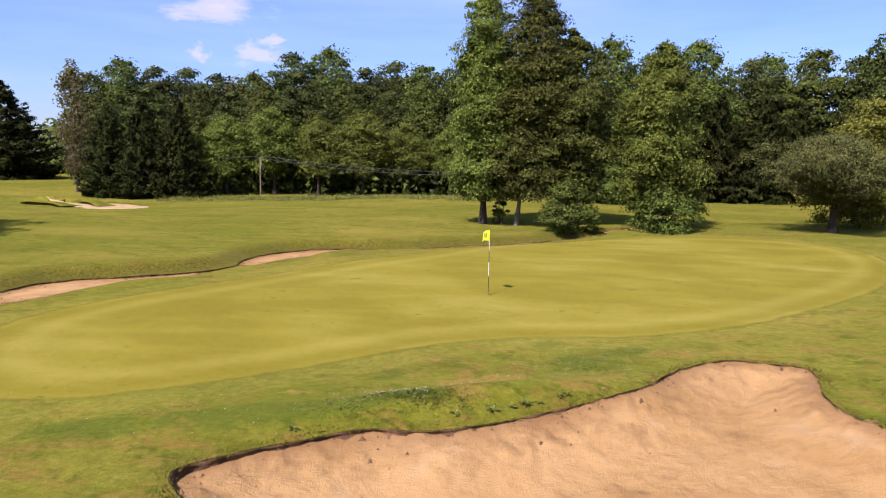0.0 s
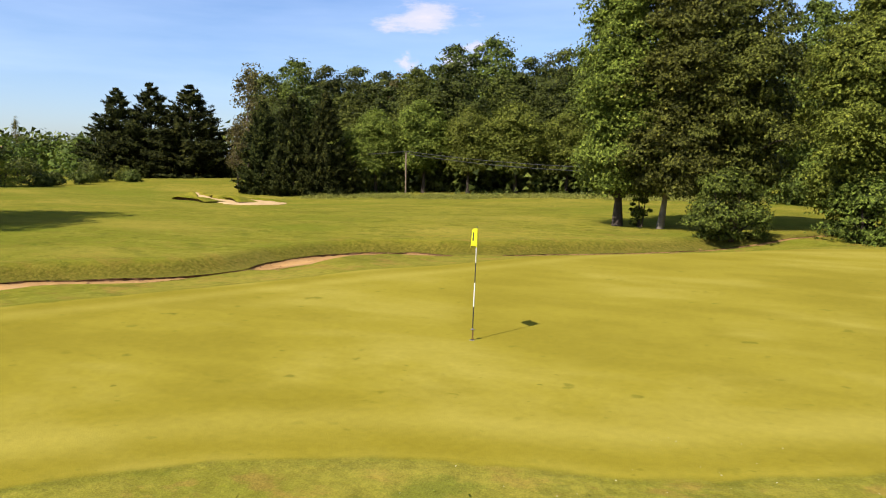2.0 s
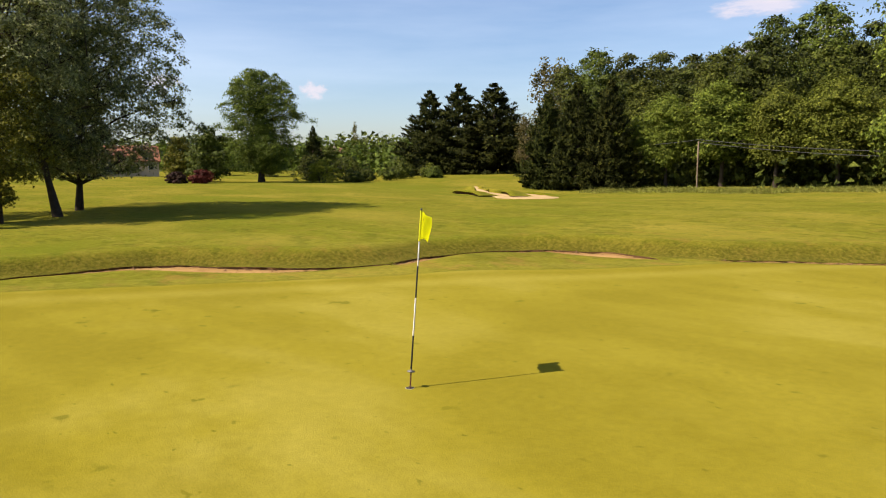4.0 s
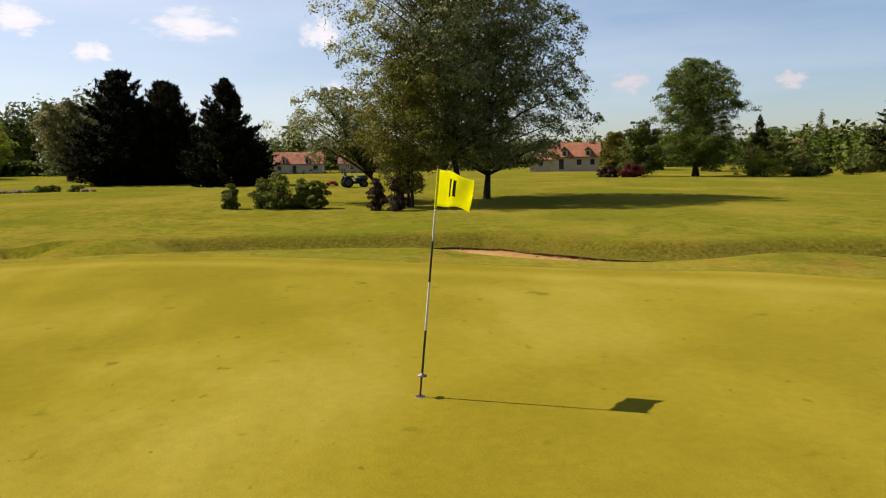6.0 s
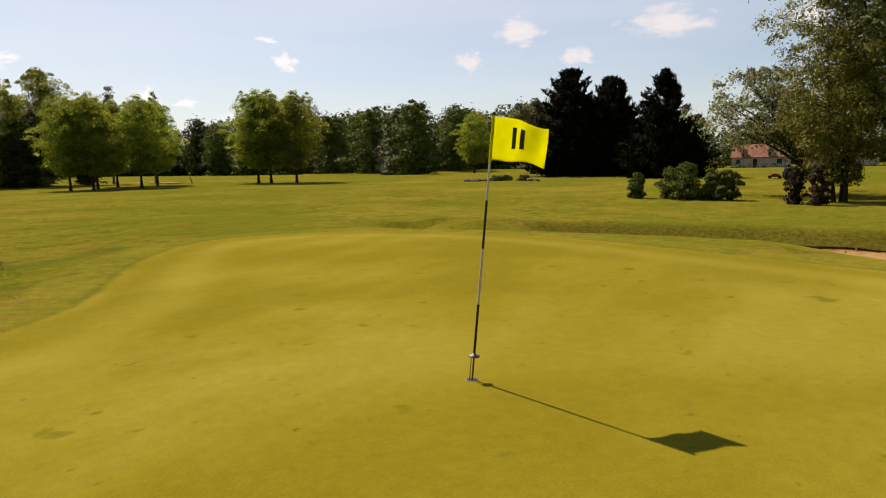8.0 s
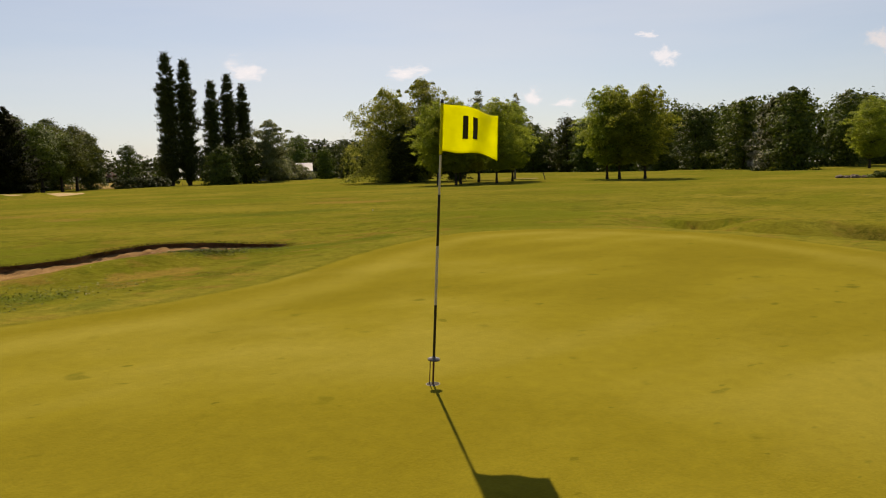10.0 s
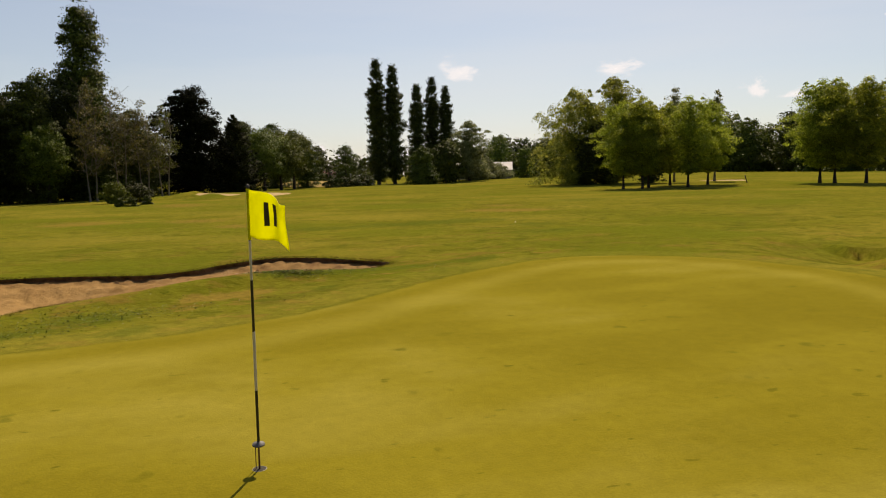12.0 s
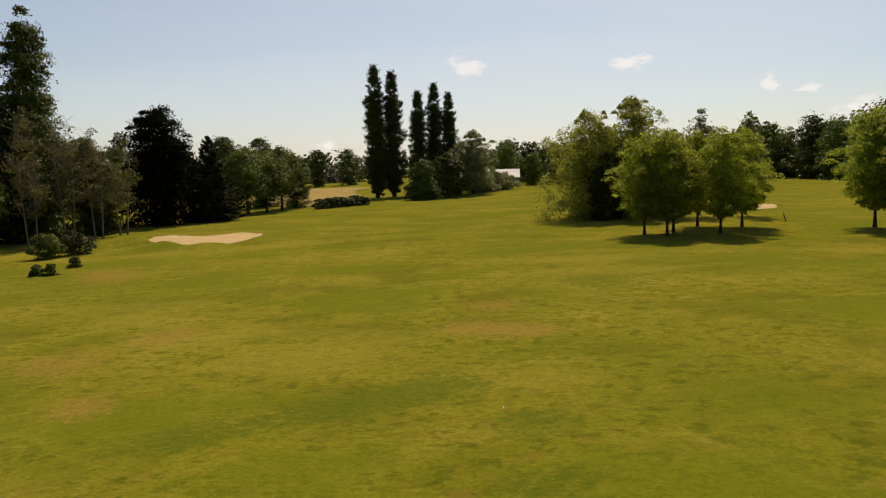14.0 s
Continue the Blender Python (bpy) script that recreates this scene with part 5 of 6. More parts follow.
place(tree("garden_tree", "rounded pale green tree beside the poplars", 16.2, 7.0, 0.8, "shell dome", SILVERLEAF, BARK, 79, 300, 60, 0.25, 1.4, 0.35, 16), -66.0, -183.0)
place(tree("garden_tree", "dense green tree beside the poplars", 11.0, 5.0, 0.3, "dome", BROADLEAF, BARK, 80, 80, 80, 0.34, 1.6, 0.25, 8), -57.5, -178.0)
place(shrub("shrub", "large rounded dense bush in front of the poplars", 9.4, 4.4, BROADLEAF, 81, 60, 90, 0.28), -49.2, -171.4)
for i, (x, y, h) in enumerate([(-74, -196, 6.5), (-80, -206, 5.5), (-87, -216, 5.0), (-70, -190, 6.0)]):
    place(shrub("shrub", "large grey-green bush beside the lane", h, 5.0, SILVERLEAF, 82 + i, 40, 80, 0.3), x, y)
for i, (x, y, h) in enumerate([(-106, -262, 17), (-118, -288, 18), (-100, -300, 17), (-130, -270, 16), (-112, -250, 12), (-124, -255, 13), (-140, -262, 15), (-146, -240, 16), (-152, -262, 17), (-160, -250, 18), (-172, -252, 19), (-184, -246, 20), (-30, -330, 16), (-45, -345, 17), (-15, -320, 16), (0, -310, 15), (12, -290, 15), (-60, -350, 17), (-76, -345, 17), (20, -260, 15), (26, -230, 15), (28, -200, 15), (26, -170, 14), (30, -140, 15), (28, -120, 16), (34, -100, 17)]):
    grow("gh"[i % 2], x, y, h, 1.2)
# far garden side
for i, (x, y, h) in enumerate([(-150, 95, 10), (-140, 105, 11), (-135, 118, 10), (-162, 88, 10), (-175, 70, 10), (-170, 112, 14), (-190, 96, 13), (-150, 130, 13), (-182, 44, 9), (-200, 60, 12), (-128, 60, 10), (-120, 68, 9), (-190, 20, 10), (-205, 30, 12), (-230, 20, 14), (-110, 75, 9)]):
    grow("gh"[i % 2], x, y, h * 0.68, 1.6)

# wood's edge in the south-east corner
for i, (x, y, h, k) in enumerate([(19.0, -88.0, 9.0, "c"), (24.0, -92.0, 13.0, "b"), (-51.0, -84.0, 9.0, "b"), (-47.5, -82.5, 6.5, "b"), (-57.5, -83.0, 9.5, "b"), (17.0, -104.0, 12.0, "a"), (12.0, -106.0, 10.0, "c"), (27.0, -84.0, 14.0, "a"), (14.5, -94.0, 14.0, "a"), (18.5, -95.0, 15.0, "b"), (11.0, -99.0, 11.5, "b"), (21.0, -90.0, 14.0, "a"), (9.5, -101.0, 9.0, "b")]):
    grow(k, x, y, h, 1.0)


# ---- the flagstick ----
def lathe(rings, sides=16, closed=True):
    """A turned body from (radius, height) rings."""
    bm = bmesh.new()
    rows = [[bm.verts.new((r * math.cos(2 * math.pi * k / sides), r * math.sin(2 * math.pi * k / sides), z)) for k in range(sides)] for r, z in rings]
    for a, b in zip(rows[:-1], rows[1:]):
        for k in range(sides):
            bm.faces.new((a[k], a[(k + 1) % sides], b[(k + 1) % sides], b[k]))
    if closed:
        bm.faces.new(rows[0][::-1])
        bm.faces.new(rows[-1])
    return bm


def flag_point(u, v):
    """The waving cloth: u from the stick outwards, v from its lower hem up, both 0 to 1."""
    x = 0.43 * (u - 0.05 * math.sin(3.0 * u) * u)
    side = 0.042 * u * math.sin(7.0 * u + 1.4 * v + 0.4) + 0.02 * u * math.sin(11 * u - 3 * v)
    z = 0.335 * v * (1 - 0.08 * u) + 0.025 - 0.035 * u * u - 0.02 * math.sin(7 * u + 2 * v) * u
    return Vector((side, x, z))


def flagstick():
    root = tagged(new("flagstick"), "leaning black and white golf flagstick with yellow flag in the hole", "flagstick")
    paint_w = plain("white_paint", (0.55, 0.53, 0.48), 0.4, vary=0.08, scale=20)
    paint_b = plain("black_paint", (0.012, 0.012, 0.014), 0.4, vary=0.3, scale=20)
    rust = plain("red_brown_paint", (0.085, 0.025, 0.018), 0.5, vary=0.3, scale=20)
    steel = plain("grey_metal", (0.13, 0.12, 0.11), 0.5, 0.3, vary=0.15, scale=30)
    ferrule = plain("dark_ferrule", (0.03, 0.026, 0.02), 0.5)
    L = 2.14
    bands = [("shaft_foot", 0.0, 0.20, 0.0075, rust), ("shaft_band", 0.20, 0.63, 0.0105, paint_b), ("shaft_band", 0.63, 1.085, 0.0105, paint_w), ("shaft_band", 1.085, 1.47, 0.010, paint_b), ("shaft_band", 1.47, 1.76, 0.0085, paint_w), ("shaft_band", 1.76, 2.13, 0.0085, ferrule)]
    for n, a, b, r, m in bands:
        part(n, lathe([(r * 0.96, a), (r, a + 0.006), (r, b - 0.006), (r * 0.96, b)], 12), m, root, smooth=True)
    part("cap", lathe([(0.012, 2.125), (0.013, 2.14), (0.009, 2.155), (0.002, 2.16)], 12), ferrule, root, "dark cap", True)
    part("lifter_disc", lathe([(0.012, 0.188), (0.046, 0.192), (0.048, 0.197), (0.046, 0.203), (0.016, 0.208), (0.012, 0.222)], 20), steel, root, "small grey lifter disc", True)
    rod = lathe([(0.0035, 0.0), (0.0035, 0.2)], 8)
    bmesh.ops.translate(rod, verts=rod.verts, vec=(0.024, -0.012, 0))
    part("lifter_rod", rod, rust, root)
    # cloth, both faces with hems
    bm = bmesh.new()
    nu, nv = 34, 18
    grid = [[bm.verts.new(flag_point(i / nu, j / nv) + Vector((0, 0.010, 1.765))) for j in range(nv + 1)] for i in range(nu + 1)]
    for i in range(nu):
        for j in range(nv):
            bm.faces.new((grid[i][j], grid[i + 1][j], grid[i + 1][j + 1], grid[i][j + 1]))
    bmesh.ops.recalc_face_normals(bm, faces=bm.faces)
    bmesh.ops.solidify(bm, geom=bm.faces[:], thickness=0.002)
    cloth, nt, b = material("yellow_cloth")
    weave = noise_of(nt, 14, 4)
    tone = ramp(nt, weave, [(0.3, (0.84, 0.84, 0.010)), (0.7, (0.90, 0.90, 0.016))])
    nt.links.new(tone, b.inputs["Base Color"])
    b.inputs["Roughness"].default_value = 0.55
    tr = nt.nodes.new("ShaderNodeBsdfTranslucent")
    nt.links.new(tone, tr.inputs[0])
    ms = nt.nodes.new("ShaderNodeMixShader")
    ms.inputs[0].default_value = 0.58
    nt.links.new(b.outputs[0], ms.inputs[1])
    nt.links.new(tr.outputs[0], ms.inputs[2])
    nt.links.new(ms.outputs[0], nt.nodes["Material Output"].inputs["Surface"])
    flag = part("flag", bm, cloth, root, "yellow cloth flag with a black number", True)
    rings = [(0.0125 - (0.0025 if k % 4 == 0 else 0.0), 1.765 + 0.375 * k / 40) for k in range(41)]
    bm = lathe(rings, 12)
    part("sleeve", bm, cloth, flag, "stitched sleeve round the stick", True)
    # number, cut to the cloth on either side
    txt = bpy.data.curves.new("number", "FONT")
    txt.body, txt.size, txt.offset, txt.space_character, txt.align_x, txt.align_y = "11", 1.0, 0.055, 0.82, "CENTER", "CENTER"
    holder = new("number_shape", txt)
    bpy.context.view_layer.update()
    flat = bpy.data.meshes.new_from_object(holder.evaluated_get(bpy.context.evaluated_depsgraph_get()))
    bpy.data.objects.remove(holder)
    for face in (1, -1):
        bm = bmesh.new()
        bm.from_mesh(flat)
        bmesh.ops.triangulate(bm, faces=bm.faces[:])
        bmesh.ops.subdivide_edges(bm, edges=bm.edges[:], cuts=3, use_grid_fill=True)
        for w in bm.verts:
            u, v = 0.50 - face * w.co.x * 0.42, 0.52 + w.co.y * 0.62
            p = flag_point(u, v)
            tu, tv = flag_point(u + 0.01, v) - p, flag_point(u, v + 0.01) - p
            w.co = p + tv.cross(tu).normalized() * 0.0035 * face + Vector((0, 0.010, 1.765))
        part("number", bm, paint_b, flag, "black number eleven")
    bpy.data.meshes.remove(flat)
    root.matrix_basis = pose(0, 0, float(ground_z(0, 0)) + 0.004, -5.8, -0.3, 0)
    flag.matrix_basis = pose(0, 0, 0, 0, 0, 36)
    # the hole's rim, and a dark disc at turf level that paints the shade inside
    cup = tagged(new("hole_cup"), "hole cup with dull pale rim in the putting green", "hole cup")
    part("rim", lathe([(0.0545, -0.02), (0.0555, 0.002), (0.051, 0.003), (0.050, -0.02)], 28, False), plain("cup_white", (0.24, 0.22, 0.17), 0.6), cup, smooth=True)
    part("hole_floor", lathe([(0.049, -0.001), (0.0495, 0.0035)], 24), plain("hole_shade", (0.05, 0.045, 0.035), 0.9), cup)
    cup.location = (0, 0, float(ground_z(0, 0)))
    return root


flagstick()


# ---- buildings ----
def slab(bm, x0, x1, y0, y1, z0, z1):
    v = [bm.verts.new((x, y, z)) for z in (z0, z1) for x, y in ((x0, y0), (x1, y0), (x1, y1), (x0, y1))]
    for f in ((3, 2, 1, 0), (4, 5, 6, 7), (0, 1, 5, 4), (1, 2, 6, 5), (2, 3, 7, 6), (3, 0, 4, 7)):
        bm.faces.new([v[i] for i in f])
    return bm


def boxed(name, dims, mat, parent, label=""):
    bm = slab(bmesh.new(), *dims)
    bmesh.ops.bevel(bm, geom=bm.edges[:], offset=min(dims[1] - dims[0], dims[3] - dims[2], dims[5] - dims[4]) * 0.06, segments=1, affect="EDGES")
    return part(name, bm, mat, parent, label)


PLASTER = plain("cream_render", (0.42, 0.35, 0.25), 0.9, vary=0.12, scale=2)
GLASS = plain("window_glass", (0.02, 0.025, 0.03), 0.08, vary=0.1)
FRAMEWHITE = plain("white_frame", (0.45, 0.44, 0.4), 0.5, vary=0.05)


def tile_material(colour):
    m, nt, b = material("roof_tiles")
    wave = nt.nodes.new("ShaderNodeTexWave")
    wave.bands_direction = "Z"
    wave.inputs["Scale"].default_value, wave.inputs["Distortion"].default_value = 4.0, 1.0
    nt.links.new(nt.nodes.new("ShaderNodeTexCoord").outputs["Object"], wave.inputs["Vector"])
    patch = noise_of(nt, 1.2, 5)
    c = ramp(nt, patch, [(0.3, tuple(k * 0.75 for k in colour)), (0.7, tuple(k * 1.2 for k in colour))])
    nt.links.new(c, b.inputs["Base Color"])
    b.inputs["Roughness"].default_value = 0.85
    bumped(nt, b, wave.outputs["Fac"], 0.5, 0.05)
    return m


TILES = tile_material((0.22, 0.080, 0.036))
OLDTILES = tile_material((0.17, 0.070, 0.042))
SHEETROOF = plain("pale_sheet_roof", (0.36, 0.35, 0.33), 0.6, vary=0.15, scale=1)


def house(name, label, width, deep, eaves, ridge, roof, dormers, openings):
    """A gabled house about its foot, its front along -y."""
    root = tagged(new(name), label, "house")
    w, d = width / 2, deep / 2
    bm = bmesh.new()
    slab(bm, -w, w, -d, d, -0.6, eaves)
    for s in (-w, w):
        a, b, c = bm.verts.new((s, -d, eaves)), bm.verts.new((s, d, eaves)), bm.verts.new((s, 0, ridge - 0.12))
        bm.faces.new((a, b, c))
    part("wall", bm, PLASTER, root, "cream rendered wall")
    bm = bmesh.new()
    t = 0.18
    for s in (-1, 1):
        p = [(-w - 0.3, s * (d + 0.35), eaves - 0.18), (w + 0.3, s * (d + 0.35), eaves - 0.18), (w + 0.3, 0, ridge), (-w - 0.3, 0, ridge)]
        lo = [bm.verts.new(q) for q in p]
        hi = [bm.verts.new((q[0], q[1], q[2] + t)) for q in p]
        bm.faces.new(lo)
        bm.faces.new(hi)
        for i in range(4):
            bm.faces.new((lo[i], lo[(i + 1) % 4], hi[(i + 1) % 4], hi[i]))
    bmesh.ops.recalc_face_normals(bm, faces=bm.faces[:])
    ro = part("roof", bm, roof, root, "red clay tile roof")
    boxed("chimney", (w * 0.55, w * 0.55 + 0.7, -0.35, 0.35, ridge - 0.7, ridge + 0.75), PLASTER, ro)
    for x in dormers:
        rise = (eaves + ridge) / 2
        dm = part("dormer", slab(bmesh.new(), x - 0.55, x + 0.55, -d - 0.05, -d * 0.3, eaves - 0.1, rise), PLASTER, root, "small cream dormer")
        bm = bmesh.new()
        a = [bm.verts.new(q) for q in ((x - 0.75, -d - 0.2, rise - 0.05), (x + 0.75, -d - 0.2, rise - 0.05), (x, -d - 0.2, rise + 0.6), (x - 0.75, -d * 0.2, rise - 0.05), (x + 0.75, -d * 0.2, rise - 0.05), (x, -d * 0.2, rise + 0.6))]
        for f in ((0, 1, 2), (3, 5, 4), (0, 2, 5, 3), (1, 4, 5, 2), (0, 3, 4, 1)):
            bm.faces.new([a[i] for i in f])
        part("dormer_roof", bm, roof, dm)
        wi = boxed("window", (x - 0.34, x + 0.34, -d - 0.10, -d - 0.06, eaves + 0.1, rise - 0.2), FRAMEWHITE, dm)
        boxed("pane", (x - 0.27, x + 0.27, -d - 0.115, -d - 0.095, eaves + 0.17, rise - 0.27), GLASS, wi)
    for x, z0, z1, ww in openings:
        wi = boxed("window" if z0 > 0.3 else "door", (x - ww / 2 - 0.08, x + ww / 2 + 0.08, -d - 0.05, -d + 0.02, z0 - 0.05, z1 + 0.08), FRAMEWHITE, root)
        boxed("pane", (x - ww / 2, x + ww / 2, -d - 0.07, -d - 0.04, z0, z1), GLASS, wi)
    return root


def stand(ob, x, y, yaw, lift=0.0):
    ob.matrix_basis = pose(x, y, float(ground_z(x, y)) + lift, 0, 0, yaw)
    return ob


stand(house("house", "cream house with orange tiled roof and two dormers", 8.6, 6.0, 2.4, 4.9, TILES, (-2.0, 2.2), ((-2.6, 0.1, 2.0, 0.9), (0.6, 0.9, 1.9, 0.9), (3.0, 0.9, 1.9, 0.8))), -124.6, 43.5, 73, 0.3)
stand(house("house", "small cream annex with a red tiled roof", 4.0, 5.0, 1.9, 3.0, OLDTILES, (), ((0.0, 0.9, 1.9, 0.9),)), -126.5, 37.4, 73, 0.3)
stand(house("house", "long low house with orange tiled roof and dormers", 13.0, 7.5, 2.5, 5.6, TILES, (-3.8, 2.4), ((-5.0, 0.9, 2.0, 1.0), (-1.0, 0.1, 2.1, 1.0), (4.6, 0.9, 2.0, 1.2))), -196.0, -11.0, 88)
stand(house("house", "long low house with a dull red tiled roof", 15.0, 7.5, 2.5, 5.3, OLDTILES, (-1.4,), ((-4.0, 0.9, 2.0, 1.0), (1.8, 0.1, 2.1, 1.0))), -199.0, 7.5, 86)
stand(house("house", "house with a weathered red roof behind garden trees", 9.0, 7.0, 2.6, 5.4, OLDTILES, (), ((1.0, 0.9, 2.0, 1.0),)), -146.0, 99.0, 52)
stand(house("house", "distant white house with a dark red roof", 11.0, 8.0, 3.0, 6.2, OLDTILES, (), ((-2.0, 0.9, 2.0, 1.2), (2.0, 0.9, 2.0, 1.2))), -62.0, -430.0, 175)
shed = tagged(new("farm_shed"), "long pale shed with a whitish sheet roof behind bushes", "shed")
part("wall", slab(bmesh.new(), -11, 11, -5, 5, -0.5, 3.2), plain("shed_wall", (0.2, 0.18, 0.16), 0.8), shed)
bm = bmesh.new()
for s in (-1, 1):
    q = [(-11.4, s * 5.4, 3.1), (11.4, s * 5.4, 3.1), (11.4, 0, 6.0), (-11.4, 0, 6.0)]
    bm.faces.new([bm.verts.new(c) for c in q])
    bm.faces.new([bm.verts.new((c[0], c[1], c[2] + 0.12)) for c in q])
part("roof", bm, SHEETROOF, shed, "whitish corrugated roof")
stand(shed, -94.5, -250.0, 158)


# ---- machines on the grass ----
def wheel(parent, x, y, r, w):
    bm = lathe([(r * 0.62, -w / 2), (r * 0.92, -w / 2), (r, -w * 0.32), (r, w * 0.32), (r * 0.92, w / 2), (r * 0.62, w / 2)], 22)
    bmesh.ops.rotate(bm, verts=bm.verts, matrix=Euler((radians(90), 0, 0)).to_matrix())
    bmesh.ops.translate(bm, verts=bm.verts, vec=(x, y, r))
    wh = part("wheel", bm, plain("tyre", (0.015, 0.015, 0.016), 0.9), parent, smooth=False)
    bm = lathe([(0.02, -w * 0.52), (r * 0.5, -w * 0.56), (r * 0.6, -w * 0.5), (r * 0.6, w * 0.5), (r * 0.5, w * 0.56), (0.02, w * 0.52)], 18)
    bmesh.ops.rotate(bm, verts=bm.verts, matrix=Euler((radians(90), 0, 0)).to_matrix())
    bmesh.ops.translate(bm, verts=bm.verts, vec=(x, y, r))
    part("rim", bm, plain("wheel_rim", (0.03, 0.03, 0.02), 0.5), wh)


def tractor():
    root = tagged(new("tractor"), "small dark green groundskeeper tractor parked on the grass", "tractor")
    green = plain("dark_green_paint", (0.012, 0.024, 0.010), 0.4, vary=0.15)
    black = plain("black_plastic", (0.02, 0.02, 0.02), 0.6)
    boxed("chassis", (-1.2, 1.2, -0.3, 0.3, 0.35, 0.6), black, root)
    bm = slab(bmesh.new(), 0.1, 1.35, -0.34, 0.34, 0.58, 1.12)
    bmesh.ops.bevel(bm, geom=bm.edges[:], offset=0.12, segments=3, affect="EDGES")
    part("bonnet", bm, green, root, smooth=True)
    for s in (-1, 1):
        bm = slab(bmesh.new(), -1.05, -0.15, s * 0.62 - 0.16, s * 0.62 + 0.16, 0.95, 1.12)
        bmesh.ops.bevel(bm, geom=bm.edges[:], offset=0.07, segments=2, affect="EDGES")
        part("mudguard", bm, green, root, smooth=True)
        wheel(root, -0.65, s * 0.62, 0.5, 0.34)
        wheel(root, 0.95, s * 0.52, 0.32, 0.22)
    boxed("seat", (-0.75, -0.3, -0.24, 0.24, 0.85, 1.0), black, root)
    boxed("seat_back", (-0.85, -0.72, -0.24, 0.24, 0.95, 1.42), black, root)
    v, f = tube([(0.05, 0, 0.9), (-0.12, 0, 1.2), (-0.18, 0, 1.32)], [0.03, 0.025, 0.02], 8)
    part("steering_column", mesh_of("steering_column", v, f, black), None, root)
    for s in (-0.5, 0.5):
        v, f = tube([(-0.95, s, 0.7), (-0.97, s, 1.5), (-0.95, s * 0.9, 1.75)], [0.03, 0.03, 0.03], 8)
        part("roll_bar", mesh_of("roll_bar", v, f, black), None, root)
    return root


stand(tractor(), -63.0, 0.8, 100)
mow = tagged(new("mower_deck"), "red gang mower deck standing on the grass", "mower")
redp = plain("red_paint", (0.24, 0.025, 0.015), 0.45, vary=0.2)
for k in (-1, 0, 1):
    bm = slab(bmesh.new(), -0.4, 0.4, k * 0.85 - 0.38, k * 0.85 + 0.38, 0.16, 0.46)
    bmesh.ops.bevel(bm, geom=bm.edges[:], offset=0.1, segments=2, affect="EDGES")
    part("deck", bm, redp, mow)
    wheel(mow, 0.42, k * 0.85, 0.14, 0.1)
    wheel(mow, -0.42, k * 0.85, 0.14, 0.1)
v, f = tube([(0, -1.1, 0.5), (0, 1.1, 0.5)], [0.05, 0.05], 8)
part("frame_bar", mesh_of("frame_bar", v, f, redp), None, mow)
stand(mow, -69.0, -1.3, 95)

# ---- bushes on the open ground ----
for i, (x, y, h, r) in enumerate([(-37.5, -7.0, 1.45, 0.62), (-37.6, -5.2, 1.75, 0.85), (-37.0, -4.2, 1.95, 1.05), (-37.2, -2.9, 1.7, 0.75), (-36.9, -1.9, 1.75, 0.8)]):
    tagged(place(shrub("shrub", "clipped glossy green bush in a row on the fairway", h, r, BRIGHTLEAF, 90 + i, 22, 110, 0.085), x, y), group="row of bushes")
for i, (x, y, h, r) in enumerate([(-34.2, 1.4, 1.8, 0.62), (-33.2, 2.4, 1.85, 0.68)]):
    tagged(place(shrub("shrub", "small purple-brown bush under the aspens", h, r, PURPLELEAF, 96 + i, 18, 120, 0.07), x, y), group="purple bushes")
for i, (x, y, h, r, m, lab) in enumerate([(-90.0, 36.5, 1.5, 1.6, PURPLELEAF, "dark reddish garden bush"), (-89.0, 39.5, 1.7, 2.0, REDLEAF, "deep red garden bush by the lawn"), (-86.5, 58.0, 3.4, 2.6, LIMELEAF, "pale yellow-green garden bush"), (-84.0, 62.0, 2.0, 1.7, BROADLEAF, "rounded green garden bush"), (-86.0, 66.0, 1.8, 1.5, BROADLEAF, "rounded green garden bush"), (-85.0, 70.0, 2.0, 1.8, BROADLEAF, "rounded green garden bush"), (-90.0, 76.0, 3.6, 3.0, BROADLEAF, "broad green garden bush"), (-88.0, 82.0, 2.4, 2.0, BRIGHTLEAF, "rounded green garden bush"), (-84.0, 79.0, 1.8, 1.6, BROADLEAF, "rounded green garden bush"), (-96.0, 62.0, 4.2, 3.0, BROADLEAF, "tall green garden bush"), (-98.0, 71.0, 3.8, 3.4, BROADLEAF, "tall green garden bush")]):
    place(shrub("shrub", lab + " beyond the course", h, r, m, 100 + i, 22, 80, 0.16), x, y)
grow("f", -101.0, 66.0, 9.5, 0.9)
grow("d", -150.0, 112.0, 13.0, 0.6)
place(shrub("shrub", "glossy light-leaved bush at the wood's edge", 2.1, 1.5, BRIGHTLEAF, 120, 30, 100, 0.10), 10.5, -75.0)
place(shrub("shrub", "dark green bush beside the glossy one", 2.2, 1.7, DARKLEAF, 121, 22, 90, 0.12), 8.6, -77.0)
for i, (x, y) in enumerate([(8.4, -62.4), (7.4, -62.2), (6.6, -66.5)]):
    place(shrub("shrub", "small rounded bush alone on the turf", 1.0, 0.6, BROADLEAF, 122 + i, 20, 90, 0.06), x, y, sink=0.22)
for i in range(7):
    place(shrub("hedge_bush", "low dark hedge bush along the field edge", 1.9, 1.7, DARKLEAF, 130 + i, 14, 60, 0.18), -21.5 - i * 1.5, -141.0 - i * 1.1)


